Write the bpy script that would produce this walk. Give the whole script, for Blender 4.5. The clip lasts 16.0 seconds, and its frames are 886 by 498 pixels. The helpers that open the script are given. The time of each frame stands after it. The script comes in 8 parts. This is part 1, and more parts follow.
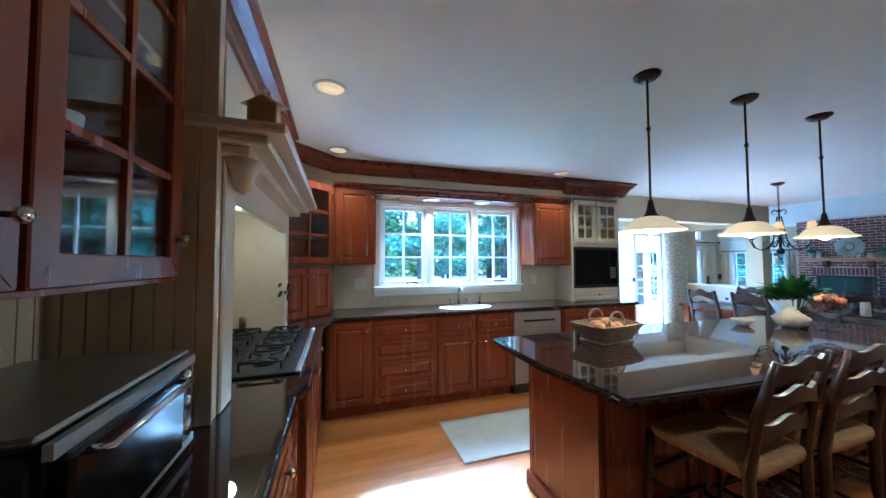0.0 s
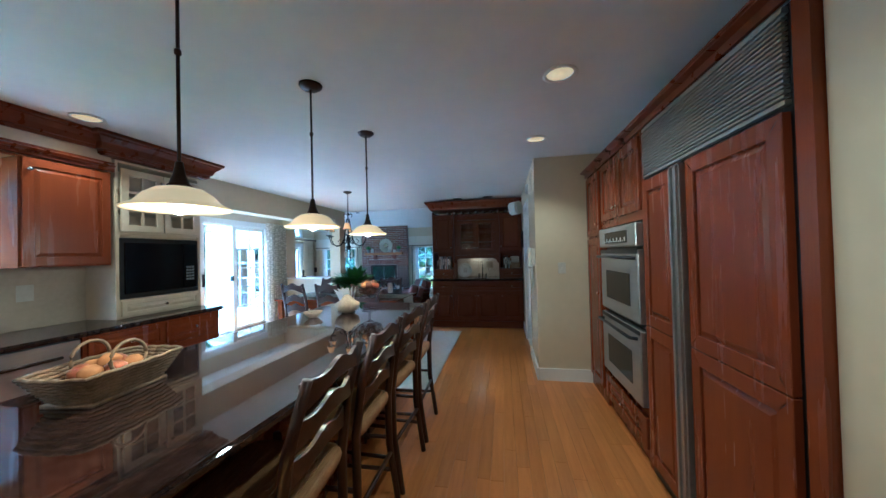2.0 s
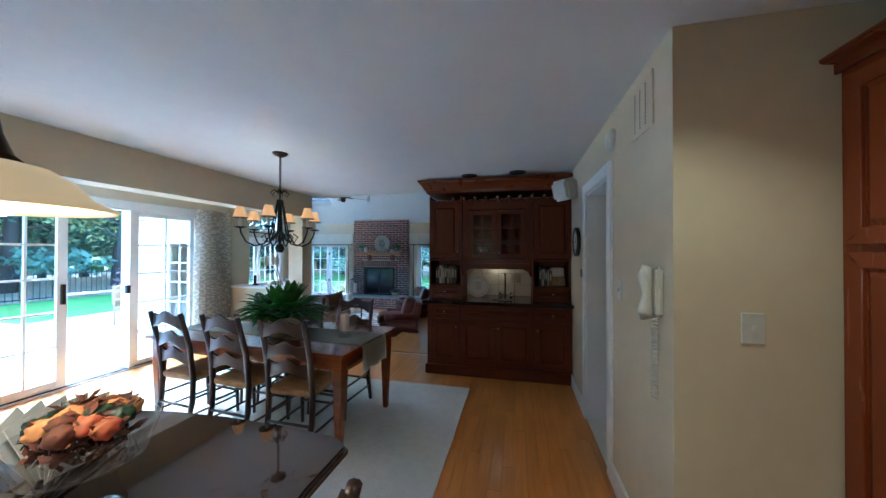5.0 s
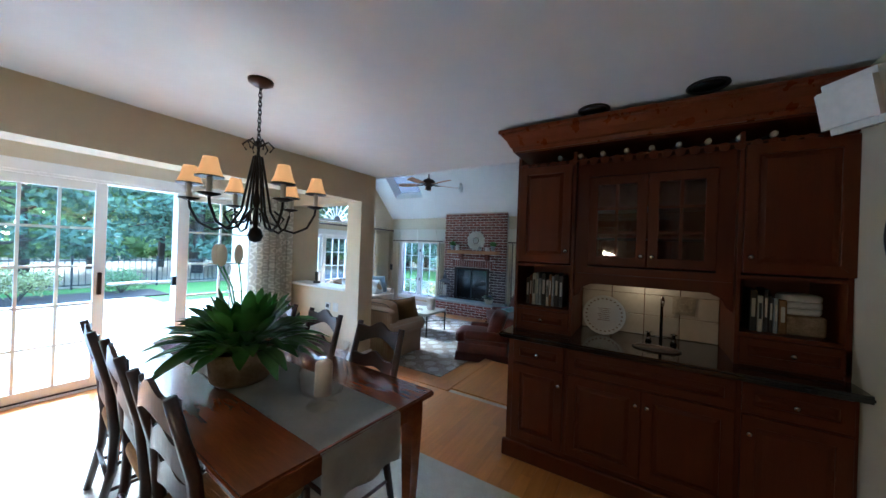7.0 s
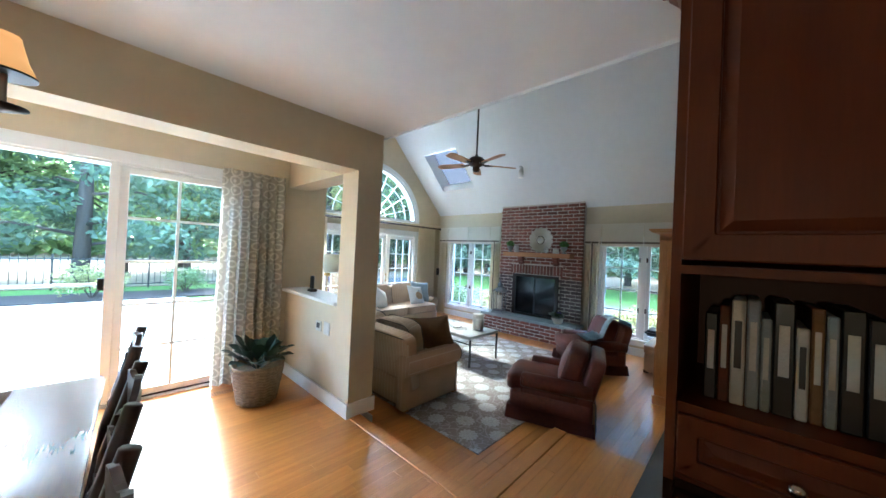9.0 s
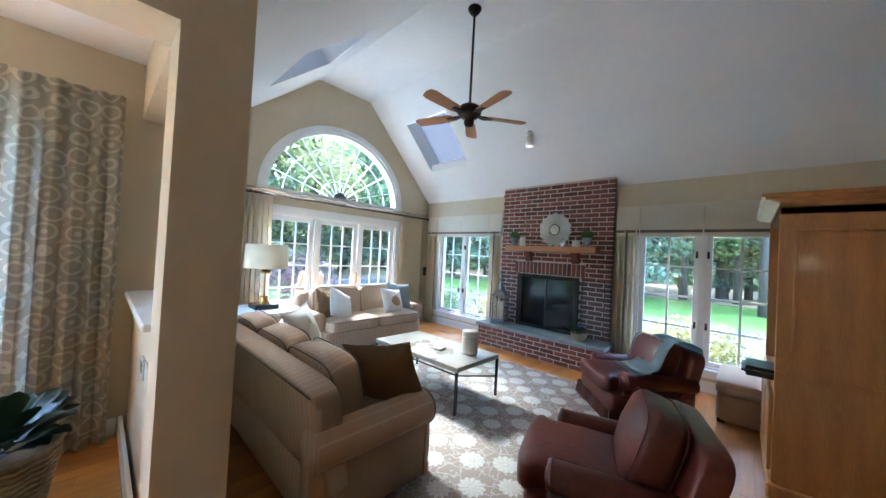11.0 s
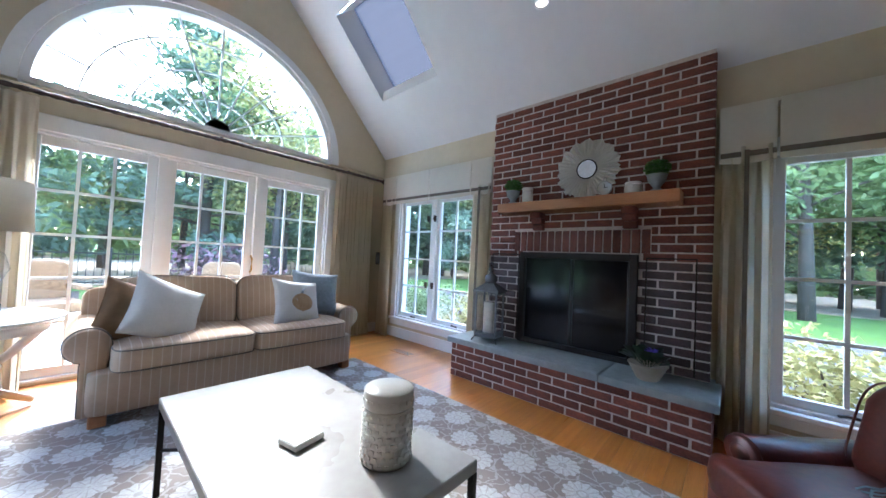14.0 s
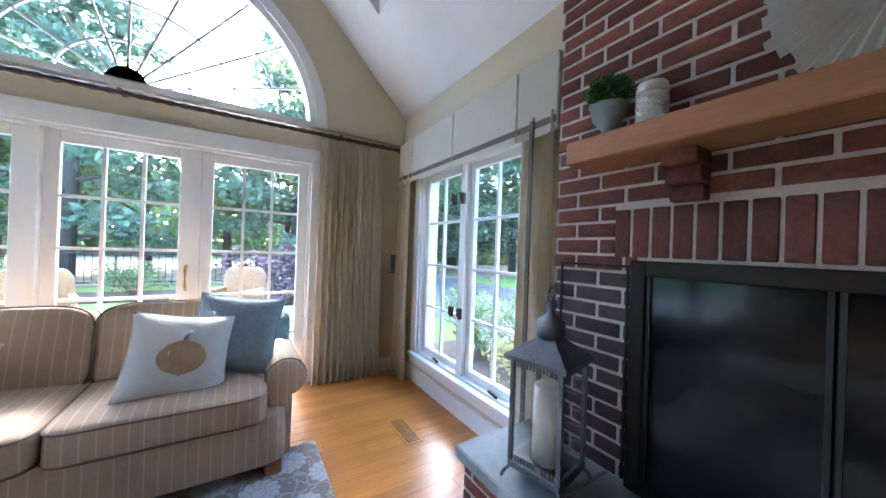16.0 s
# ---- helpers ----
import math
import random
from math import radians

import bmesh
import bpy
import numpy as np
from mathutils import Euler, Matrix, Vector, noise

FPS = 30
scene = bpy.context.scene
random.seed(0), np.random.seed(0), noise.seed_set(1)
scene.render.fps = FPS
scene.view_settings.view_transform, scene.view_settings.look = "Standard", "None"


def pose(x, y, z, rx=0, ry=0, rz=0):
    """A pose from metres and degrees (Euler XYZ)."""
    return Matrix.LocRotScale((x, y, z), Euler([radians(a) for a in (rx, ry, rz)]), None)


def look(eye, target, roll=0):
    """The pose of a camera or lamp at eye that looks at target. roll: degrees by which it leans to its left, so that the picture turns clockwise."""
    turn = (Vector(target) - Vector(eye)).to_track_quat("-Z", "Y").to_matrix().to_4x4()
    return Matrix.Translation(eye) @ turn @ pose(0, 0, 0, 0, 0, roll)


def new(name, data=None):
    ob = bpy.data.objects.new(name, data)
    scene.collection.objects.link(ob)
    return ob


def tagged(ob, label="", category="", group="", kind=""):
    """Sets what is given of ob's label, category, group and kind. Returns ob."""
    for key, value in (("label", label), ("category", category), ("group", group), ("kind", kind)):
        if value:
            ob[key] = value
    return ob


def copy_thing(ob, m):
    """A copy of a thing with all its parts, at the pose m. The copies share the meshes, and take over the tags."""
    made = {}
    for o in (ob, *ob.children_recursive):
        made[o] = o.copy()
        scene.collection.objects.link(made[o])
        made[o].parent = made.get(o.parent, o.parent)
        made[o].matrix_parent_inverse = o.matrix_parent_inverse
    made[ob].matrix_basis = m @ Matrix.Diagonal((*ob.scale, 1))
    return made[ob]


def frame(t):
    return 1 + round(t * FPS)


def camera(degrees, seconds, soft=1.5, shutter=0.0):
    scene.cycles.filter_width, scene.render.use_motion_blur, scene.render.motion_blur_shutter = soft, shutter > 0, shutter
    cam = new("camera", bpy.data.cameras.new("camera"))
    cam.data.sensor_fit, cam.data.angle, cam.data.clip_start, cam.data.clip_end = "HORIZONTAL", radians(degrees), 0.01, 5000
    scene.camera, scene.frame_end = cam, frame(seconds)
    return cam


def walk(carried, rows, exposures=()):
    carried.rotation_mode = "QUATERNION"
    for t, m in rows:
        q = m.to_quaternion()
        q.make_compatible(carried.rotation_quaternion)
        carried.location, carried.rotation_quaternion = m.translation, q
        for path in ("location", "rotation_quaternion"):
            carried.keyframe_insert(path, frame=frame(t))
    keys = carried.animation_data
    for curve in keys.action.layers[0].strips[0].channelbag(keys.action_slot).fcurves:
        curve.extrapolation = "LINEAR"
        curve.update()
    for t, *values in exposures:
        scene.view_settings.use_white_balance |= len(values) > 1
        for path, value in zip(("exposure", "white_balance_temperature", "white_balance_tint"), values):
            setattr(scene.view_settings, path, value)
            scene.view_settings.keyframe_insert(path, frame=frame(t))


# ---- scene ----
cam = camera(107.8, 16.0)
EXPOSURES = [(0.0, 5.3, 3650, -8), (1.5, 5.2, 3700, -9), (3.0, 5.0, 3900, -11), (7.0, 4.7, 4500, -4), (8.5, 5.05, 4950, -5), (11.0, 5.05, 5200, 0), (12.5, 4.8, 5150, 6), (14.0, 4.6, 5200, 6), (15.0, 4.65, 5200, 6), (16.0, 4.75, 5200, 6)]
PATH = [
    (0, (-0.264, -0.06, 1.423), (0.359, 1.839, 1.503), -0.2),
    (0.5, (-0.167, 0.07, 1.4), (0.939, 1.734, 1.477), -0.6),
    (1, (-0.052, 0.139, 1.399), (1.533, 1.356, 1.466), -1.1),
    (1.5, (0.139, 0.125, 1.397), (2.005, 0.844, 1.44), -1.4),
    (2, (0.395, 0.122, 1.407), (2.361, 0.488, 1.436), -1.4),
    (2.5, (0.709, 0.193, 1.439), (2.682, 0.516, 1.469), -1.2),
    (3, (1.057, 0.227, 1.432), (3.033, 0.534, 1.46), -1.0),
    (5.5, (2.993, 0.425, 1.523), (4.908, 1.0, 1.529), 1.2),
    (6, (3.383, 0.464, 1.515), (5.206, 1.288, 1.516), 1.7),
    (6.5, (3.786, 0.553, 1.513), (5.554, 1.488, 1.517), 1.9),
    (7, (4.208, 0.638, 1.499), (5.902, 1.701, 1.503), 2.1),
    (7.5, (4.602, 0.785, 1.459), (6.229, 1.948, 1.466), 2.4),
    (8, (4.999, 0.921, 1.458), (6.605, 2.113, 1.466), 2.1),
    (8.5, (5.36, 1.08, 1.446), (6.874, 2.386, 1.449), 2.3),
    (9.75, (6.13, 1.80, 1.39), (7.57, 3.19, 1.42), 2.8),
    (11, (6.995, 2.239, 1.285), (8.454, 3.606, 1.319), 3.1),
    (11.5, (7.484, 2.462, 1.159), (9.004, 3.76, 1.217), 3.2),
    (12, (7.822, 2.627, 1.061), (9.351, 3.915, 1.127), 3.1),
    (12.5, (8.084, 2.79, 0.994), (9.601, 4.092, 1.064), 3.1),
    (13, (8.338, 3.011, 0.938), (9.844, 4.326, 1.006), 3.0),
    (13.5, (8.672, 3.228, 0.926), (10.172, 4.549, 0.989), 2.9),
    (14, (9.009, 3.476, 0.94), (10.494, 4.813, 1.001), 2.8),
    (14.5, (9.368, 3.66, 0.96), (10.841, 5.012, 1.019), 2.8),
    (15, (9.754, 3.837, 0.975), (11.122, 5.295, 1.017), 2.7),
    (15.5, (10.067, 4.062, 1.028), (11.307, 5.631, 1.036), 1.9),
    (16, (10.60, 4.36, 1.06), (11.66, 6.06, 1.065), 2.0),
]
walk(cam, [(t, look(eye, target, roll)) for t, eye, target, roll in PATH], EXPOSURES)

# ---- world, sun, lamps ----

SUN_EL, SUN_AZ = radians(40), radians(12)
world = bpy.data.worlds.new("world")
scene.world = world
world.use_nodes = True
wn = world.node_tree.nodes
sky = wn.new("ShaderNodeTexSky")
sky.sky_type, sky.sun_disc, sky.sun_elevation, sky.sun_rotation = "NISHITA", False, SUN_EL, SUN_AZ
sky.dust_density, sky.air_density = 2.0, 1.0
wn["Background"].inputs["Strength"].default_value = 0.15
world.node_tree.links.new(sky.outputs[0], wn["Background"].inputs[0])
sun = new("sun", bpy.data.lights.new("sun", "SUN"))
sun.data.energy, sun.data.angle, sun.data.color = 0.5, radians(8), (1.0, 0.93, 0.82)
SUN_WAY = Vector((math.sin(SUN_AZ) * math.cos(SUN_EL), math.cos(SUN_AZ) * math.cos(SUN_EL), math.sin(SUN_EL)))
sun.matrix_world = look(SUN_WAY * 30, (0, 0, 0))


def bulb(x, y, z, power, r=0.03, spot=0):
    la = new("bulb", bpy.data.lights.new("bulb", "SPOT" if spot else "POINT"))
    la.data.energy, la.data.color, la.data.shadow_soft_size = power, (1.0, 0.72, 0.42), r
    if spot:
        la.data.spot_size, la.data.spot_blend = radians(spot), 0.6
    la.location = (x, y, z)
    return la


# ---- materials ----
def lin(c):
    return (*c, 1)


def mat(name, color, rough=0.5, metal=0.0, color2=None, scale=6.0, stretch=(1, 1, 1), bump=0.0, bscale=60.0, coat=0.0, vary=0.0, wave=0, island=0.0, spread=0.06, spec=0.5):
    """A surface with large and small variation: base colours, grain scale, stretch, bump, gloss coat, change from object to object."""
    m = bpy.data.materials.new(name)
    m.use_nodes = True
    nt = m.node_tree
    N, Lk = nt.nodes, nt.links.new
    p = N["Principled BSDF"]
    p.inputs["Roughness"].default_value, p.inputs["Metallic"].default_value = rough, metal
    p.inputs["Coat Weight"].default_value = coat
    p.inputs["Specular IOR Level"].default_value = spec
    p.inputs["Coat Roughness"].default_value = 0.12
    co = N.new("ShaderNodeTexCoord")
    mp = N.new("ShaderNodeMapping")
    mp.inputs["Scale"].default_value = stretch
    Lk(co.outputs["Object"], mp.inputs[0])
    color2 = color2 or tuple(c * 0.82 for c in color)
    n1, n2 = N.new("ShaderNodeTexNoise"), N.new("ShaderNodeTexNoise")
    n1.inputs["Scale"].default_value, n2.inputs["Scale"].default_value = scale, scale * 7.3
    n1.inputs["Detail"].default_value = n2.inputs["Detail"].default_value = 4
    for n in (n1, n2):
        Lk(mp.outputs[0], n.inputs["Vector"])
    add = N.new("ShaderNodeMath")
    add.operation = "MULTIPLY_ADD"
    Lk(n1.outputs[0], add.inputs[0])
    add.inputs[1].default_value = 0.6
    half = N.new("ShaderNodeMath")
    half.operation = "MULTIPLY"
    Lk(n2.outputs[0], half.inputs[0])
    half.inputs[1].default_value = 0.4
    Lk(half.outputs[0], add.inputs[2])
    ramp = N.new("ShaderNodeValToRGB")
    ramp.color_ramp.elements[0].position, ramp.color_ramp.elements[1].position = 0.36, 0.64
    ramp.color_ramp.elements[0].color, ramp.color_ramp.elements[1].color = lin(color2), lin(color)
    Lk(add.outputs[0], ramp.inputs[0])
    out = ramp.outputs[0]
    if vary or island:
        hsv = N.new("ShaderNodeHueSaturation")
        src = N.new("ShaderNodeObjectInfo").outputs["Random"] if vary else N.new("ShaderNodeNewGeometry").outputs["Random Per Island"]
        mr = N.new("ShaderNodeMapRange")
        v = vary or island
        mr.inputs[3].default_value, mr.inputs[4].default_value = 1 - v, 1 + v
        Lk(src, mr.inputs[0])
        Lk(mr.outputs[0], hsv.inputs["Value"])
        Lk(out, hsv.inputs["Color"])
        out = hsv.outputs[0]
    Lk(out, p.inputs["Base Color"])
    rr = N.new("ShaderNodeMapRange")
    rr.inputs[3].default_value, rr.inputs[4].default_value = max(rough - spread, 0.01), min(rough + spread * 1.3, 1)
    Lk(n1.outputs[0], rr.inputs[0])
    Lk(rr.outputs[0], p.inputs["Roughness"])
    if bump:
        nb = N.new("ShaderNodeTexNoise")
        nb.inputs["Scale"].default_value = bscale
        Lk(mp.outputs[0], nb.inputs["Vector"])
        b = N.new("ShaderNodeBump")
        b.inputs["Strength"].default_value, b.inputs["Distance"].default_value = bump, 0.004
        Lk(nb.outputs[0], b.inputs["Height"])
        Lk(b.outputs[0], p.inputs["Normal"])
    return m


def glow(name, color, strength):
    m = bpy.data.materials.new(name)
    m.use_nodes = True
    p = m.node_tree.nodes["Principled BSDF"]
    p.inputs["Base Color"].default_value = lin(color)
    p.inputs["Emission Color"].default_value, p.inputs["Emission Strength"].default_value = lin(color), strength
    return m


def glass_mat(name, rough=0.0, tint=(1, 1, 1)):
    """A thin pane: mostly clear, with a Fresnel reflection."""
    m = bpy.data.materials.new(name)
    m.use_nodes = True
    N, Lk = m.node_tree.nodes, m.node_tree.links.new
    N.remove(N["Principled BSDF"])
    tr, gl, fr, mx = N.new("ShaderNodeBsdfTransparent"), N.new("ShaderNodeBsdfGlossy"), N.new("ShaderNodeLayerWeight"), N.new("ShaderNodeMixShader")
    tr.inputs[0].default_value = lin(tint)
    gl.inputs["Roughness"].default_value = rough
    pw, sc = N.new("ShaderNodeMath"), N.new("ShaderNodeMath")
    pw.operation, sc.operation = "POWER", "MULTIPLY_ADD"
    pw.inputs[1].default_value, sc.inputs[1].default_value, sc.inputs[2].default_value = 3.5, 0.55, 0.035
    Lk(fr.outputs["Facing"], pw.inputs[0])
    Lk(pw.outputs[0], sc.inputs[0])
    Lk(sc.outputs[0], mx.inputs[0])
    Lk(tr.outputs[0], mx.inputs[1])
    Lk(gl.outputs[0], mx.inputs[2])
    Lk(mx.outputs[0], N["Material Output"].inputs[0])
    return m


M = {}
M["wall"] = mat("wall_paint", (0.62, 0.53, 0.37), 0.7, color2=(0.57, 0.49, 0.34), scale=1.5, bump=0.05, bscale=300)
M["ceil"] = mat("ceiling_paint", (0.74, 0.74, 0.73), 0.9, color2=(0.70, 0.70, 0.69), scale=1.2, bump=0.05, bscale=250)
M["white"] = mat("white_trim_paint", (0.80, 0.80, 0.78), 0.4, color2=(0.76, 0.76, 0.74), scale=3)
M["cherry"] = mat("cherry_wood", (0.180, 0.040, 0.008), 0.25, color2=(0.155, 0.033, 0.007), scale=3, stretch=(7, 7, 0.6), spec=0.4)
M["cherry_h"] = mat("cherry_wood_lengthwise", (0.15, 0.033, 0.007), 0.28, color2=(0.125, 0.026, 0.006), scale=3, stretch=(5, 0.7, 5), spec=0.4)
# the cherry again for the hutch, its dim light darkened into the colour
M["cherry_shaded"] = mat("shaded_cherry_wood", (0.095, 0.021, 0.004), 0.42, color2=(0.080, 0.017, 0.0035), scale=3, stretch=(7, 7, 0.6), spec=0.2)
M["marble"] = mat("pale_marble", (0.34, 0.32, 0.29), 0.28, color2=(0.27, 0.25, 0.225), scale=3, coat=0.1)
M["dark"] = mat("dark_stained_wood", (0.050, 0.017, 0.008), 0.35, color2=(0.018, 0.008, 0.005), scale=9, coat=0.12)
M["table"] = mat("table_wood", (0.20, 0.048, 0.011), 0.2, color2=(0.14, 0.033, 0.009), scale=3, stretch=(7, 0.6, 7), coat=0.35)
M["oak"] = mat("oak_boards", (0.53, 0.215, 0.042), 0.30, color2=(0.42, 0.155, 0.026), scale=5, stretch=(0.5, 7, 1), coat=0.12, vary=0.13)
M["oak_i"] = mat("oak_boards_joined", (0.53, 0.215, 0.042), 0.30, color2=(0.42, 0.155, 0.026), scale=5, stretch=(0.5, 7, 1), coat=0.12, island=0.13)
M["pine"] = mat("honey_pine", (0.58, 0.27, 0.085), 0.4, color2=(0.42, 0.19, 0.065), scale=3, stretch=(5, 5, 0.7), coat=0.15)
M["mantel"] = mat("mantel_oak", (0.42, 0.20, 0.075), 0.5, color2=(0.33, 0.14, 0.05), scale=4, stretch=(5, 0.6, 5))
M["cream"] = mat("cream_cabinet_paint", (0.62, 0.52, 0.37), 0.38, color2=(0.55, 0.45, 0.31), scale=3)
M["granite"] = mat("brown_granite", (0.050, 0.026, 0.018), 0.03, color2=(0.004, 0.003, 0.004), scale=30, spread=0.02)
M["black_gr"] = mat("black_granite", (0.02, 0.02, 0.022), 0.07, color2=(0.008, 0.008, 0.009), scale=30, coat=0.5)
M["steel"] = mat("brushed_steel", (0.46, 0.45, 0.43), 0.33, 0.8, color2=(0.40, 0.39, 0.37), scale=3, stretch=(1, 1, 12))
M["pewter"] = mat("dark_pewter", (0.20, 0.20, 0.205), 0.45, 0.6, color2=(0.12, 0.12, 0.125), scale=14, bump=0.2)
M["chrome"] = mat("nickel", (0.7, 0.68, 0.64), 0.15, 1.0, scale=8)
M["iron"] = mat("dark_iron", (0.022, 0.016, 0.013), 0.45, 0.5, scale=12, bump=0.1)
M["bronze"] = mat("old_bronze", (0.05, 0.03, 0.02), 0.35, 0.8, scale=12)
M["blackgl"] = mat("black_glass", (0.004, 0.004, 0.006), 0.12, scale=4, spread=0.02, spec=0.28)
M["black"] = mat("black_enamel", (0.012, 0.012, 0.013), 0.35, scale=8)
M["rush"] = mat("woven_rush", (0.42, 0.24, 0.085), 0.75, color2=(0.26, 0.13, 0.045), scale=14, stretch=(1, 6, 1), bump=0.6, bscale=50)
M["linen"] = mat("linen", (0.52, 0.50, 0.45), 0.9, color2=(0.46, 0.44, 0.39), scale=10, bump=0.3, bscale=260)
M["rug"] = mat("pale_rug", (0.52, 0.50, 0.46), 0.95, color2=(0.46, 0.44, 0.40), scale=16, bump=0.9, bscale=60)
M["sofa"] = mat("sofa_fabric", (0.50, 0.37, 0.255), 0.9, color2=(0.43, 0.31, 0.21), scale=8, bump=0.25, bscale=200)
M["leather"] = mat("oxblood_leather", (0.135, 0.029, 0.016), 0.40, color2=(0.07, 0.017, 0.012), scale=5, bump=0.35, bscale=30, coat=0.05)
M["brick"] = mat("red_brick", (0.20, 0.065, 0.04), 0.85, color2=(0.085, 0.034, 0.028), scale=9, bump=0.9, bscale=45, vary=0.38)
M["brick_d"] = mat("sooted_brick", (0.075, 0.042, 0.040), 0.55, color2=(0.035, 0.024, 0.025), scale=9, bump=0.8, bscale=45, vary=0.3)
M["mortar"] = mat("pale_mortar", (0.60, 0.52, 0.46), 0.95, color2=(0.46, 0.39, 0.34), scale=25, bump=0.8, bscale=90)
M["knit"] = mat("grey_blue_knit", (0.30, 0.34, 0.37), 0.95, color2=(0.22, 0.255, 0.28), scale=40, bump=1.0, bscale=110)
M["white_cloth"] = mat("white_cloth", (0.66, 0.64, 0.60), 0.9, color2=(0.60, 0.58, 0.54), scale=8, bump=0.35, bscale=120)
M["tan_print"] = mat("tan_printed_cloth", (0.46, 0.32, 0.19), 0.9, color2=(0.34, 0.22, 0.12), scale=14, bump=0.2, bscale=120)
M["slate"] = mat("bluestone", (0.29, 0.32, 0.31), 0.6, color2=(0.21, 0.235, 0.235), scale=3, bump=0.35, bscale=22)
M["glass"] = glass_mat("clear_glass")
M["drape"] = mat("cream_drape", (0.74, 0.66, 0.52), 0.9, color2=(0.68, 0.60, 0.47), scale=6, bump=0.15, bscale=200)
M["valance"] = mat("ivory_valance", (0.70, 0.65, 0.55), 0.9, color2=(0.65, 0.60, 0.50), scale=5, bump=0.15, bscale=200)
M["taupe"] = mat("taupe_band", (0.17, 0.14, 0.11), 0.9, scale=9)
M["leaf"] = mat("green_leaves", (0.06, 0.15, 0.025), 0.32, color2=(0.025, 0.075, 0.014), scale=7, island=0.35)
M["leaf_d"] = mat("dark_leaves", (0.03, 0.06, 0.025), 0.35, color2=(0.012, 0.025, 0.012), scale=7, island=0.35)
M["tree"] = mat("tree_foliage", (0.20, 0.24, 0.10), 0.85, color2=(0.12, 0.155, 0.07), scale=0.9, island=0.5)
M["tree_y"] = mat("autumn_foliage", (0.33, 0.30, 0.12), 0.85, color2=(0.19, 0.20, 0.085), scale=0.9, island=0.5)
M["pinetree"] = mat("pine_needles", (0.14, 0.175, 0.11), 0.85, color2=(0.08, 0.105, 0.07), scale=1.5, island=0.4)
M["plum"] = mat("plum_foliage", (0.15, 0.075, 0.085), 0.8, color2=(0.07, 0.05, 0.05), scale=3, island=0.4)
M["bark"] = mat("bark", (0.07, 0.055, 0.045), 0.9, scale=6, stretch=(4, 4, 1), bump=0.8, bscale=20)
M["grass"] = mat("lawn", (0.11, 0.20, 0.022), 0.95, color2=(0.075, 0.14, 0.016), scale=0.8, bump=0.8, bscale=30)
M["litter"] = mat("leaf_litter", (0.26, 0.19, 0.13), 0.95, color2=(0.13, 0.12, 0.06), scale=1.5, bump=0.8, bscale=30)
M["patio"] = mat("patio_stone", (0.50, 0.475, 0.44), 0.85, color2=(0.43, 0.41, 0.38), scale=2, bump=0.2, bscale=30)
M["asphalt"] = mat("driveway", (0.07, 0.07, 0.075), 0.9, color2=(0.05, 0.05, 0.05), scale=8)
M["siding"] = mat("white_siding", (0.62, 0.60, 0.56), 0.6, scale=2)
M["brass"] = mat("aged_brass", (0.48, 0.30, 0.09), 0.3, 0.9, scale=8)
M["ceramic"] = mat("white_ceramic", (0.66, 0.63, 0.57), 0.3, color2=(0.60, 0.57, 0.51), scale=6)
M["wax"] = mat("candle_wax", (0.75, 0.70, 0.60), 0.5, scale=4)
M["pot"] = mat("stone_pot", (0.42, 0.34, 0.24), 0.85, color2=(0.26, 0.20, 0.13), scale=9, bump=0.8, bscale=30)
M["wicker"] = mat("wicker", (0.30, 0.20, 0.11), 0.7, color2=(0.16, 0.10, 0.05), scale=30, bump=1.0, bscale=80)
M["blue"] = mat("pale_blue_throw", (0.36, 0.47, 0.50), 0.95, color2=(0.28, 0.38, 0.41), scale=9, bump=0.5, bscale=80)
M["grey"] = mat("grey_cushion", (0.30, 0.33, 0.35), 0.9, color2=(0.24, 0.27, 0.29), scale=9, bump=0.5, bscale=90)
M["brown"] = mat("tan_cushion", (0.20, 0.105, 0.04), 0.85, color2=(0.15, 0.08, 0.03), scale=6, bump=0.3, bscale=150)
M["stripe"] = mat("white_cushion", (0.62, 0.60, 0.56), 0.9, color2=(0.55, 0.53, 0.49), scale=6, bump=0.3, bscale=150)
M["tile"] = mat("stone_tile", (0.50, 0.42, 0.32), 0.5, color2=(0.42, 0.35, 0.26), scale=4, bump=0.2)
M["orange"] = mat("orange_fabric", (0.55, 0.26, 0.08), 0.8, scale=8)
M["purple"] = mat("violet_petals", (0.16, 0.10, 0.55), 0.6, scale=9)
M["red"] = mat("red_fruit", (0.42, 0.05, 0.03), 0.3, color2=(0.35, 0.16, 0.05), scale=6)
M["potpourri"] = mat("dried_petals", (0.13, 0.03, 0.015), 0.8, color2=(0.07, 0.03, 0.012), scale=8, island=0.6)
M["soil"] = mat("soil", (0.04, 0.028, 0.02), 0.95, scale=20)
M["plastic"] = mat("off_white_plastic", (0.62, 0.60, 0.54), 0.4, scale=4)
M["shade"] = glow("lit_shade_fabric", (0.72, 0.32, 0.10), 0.036)
M["frost"] = glow("lit_frosted_glass", (0.92, 0.54, 0.22), 0.019)
M["hot"] = glow("lit_bulb", (1.0, 0.82, 0.55), 0.25)


def sheer(name, share=0.35, color=(0.75, 0.68, 0.55)):
    """Lets part of the daylight through a cloth."""
    m = M[name]
    N, Lk = m.node_tree.nodes, m.node_tree.links.new
    mx, tl = N.new("ShaderNodeMixShader"), N.new("ShaderNodeBsdfTranslucent")
    tl.inputs[0].default_value = lin(color)
    mx.inputs[0].default_value = share
    Lk(N["Principled BSDF"].outputs[0], mx.inputs[1])
    Lk(tl.outputs[0], mx.inputs[2])
    Lk(mx.outputs[0], N["Material Output"].inputs[0])


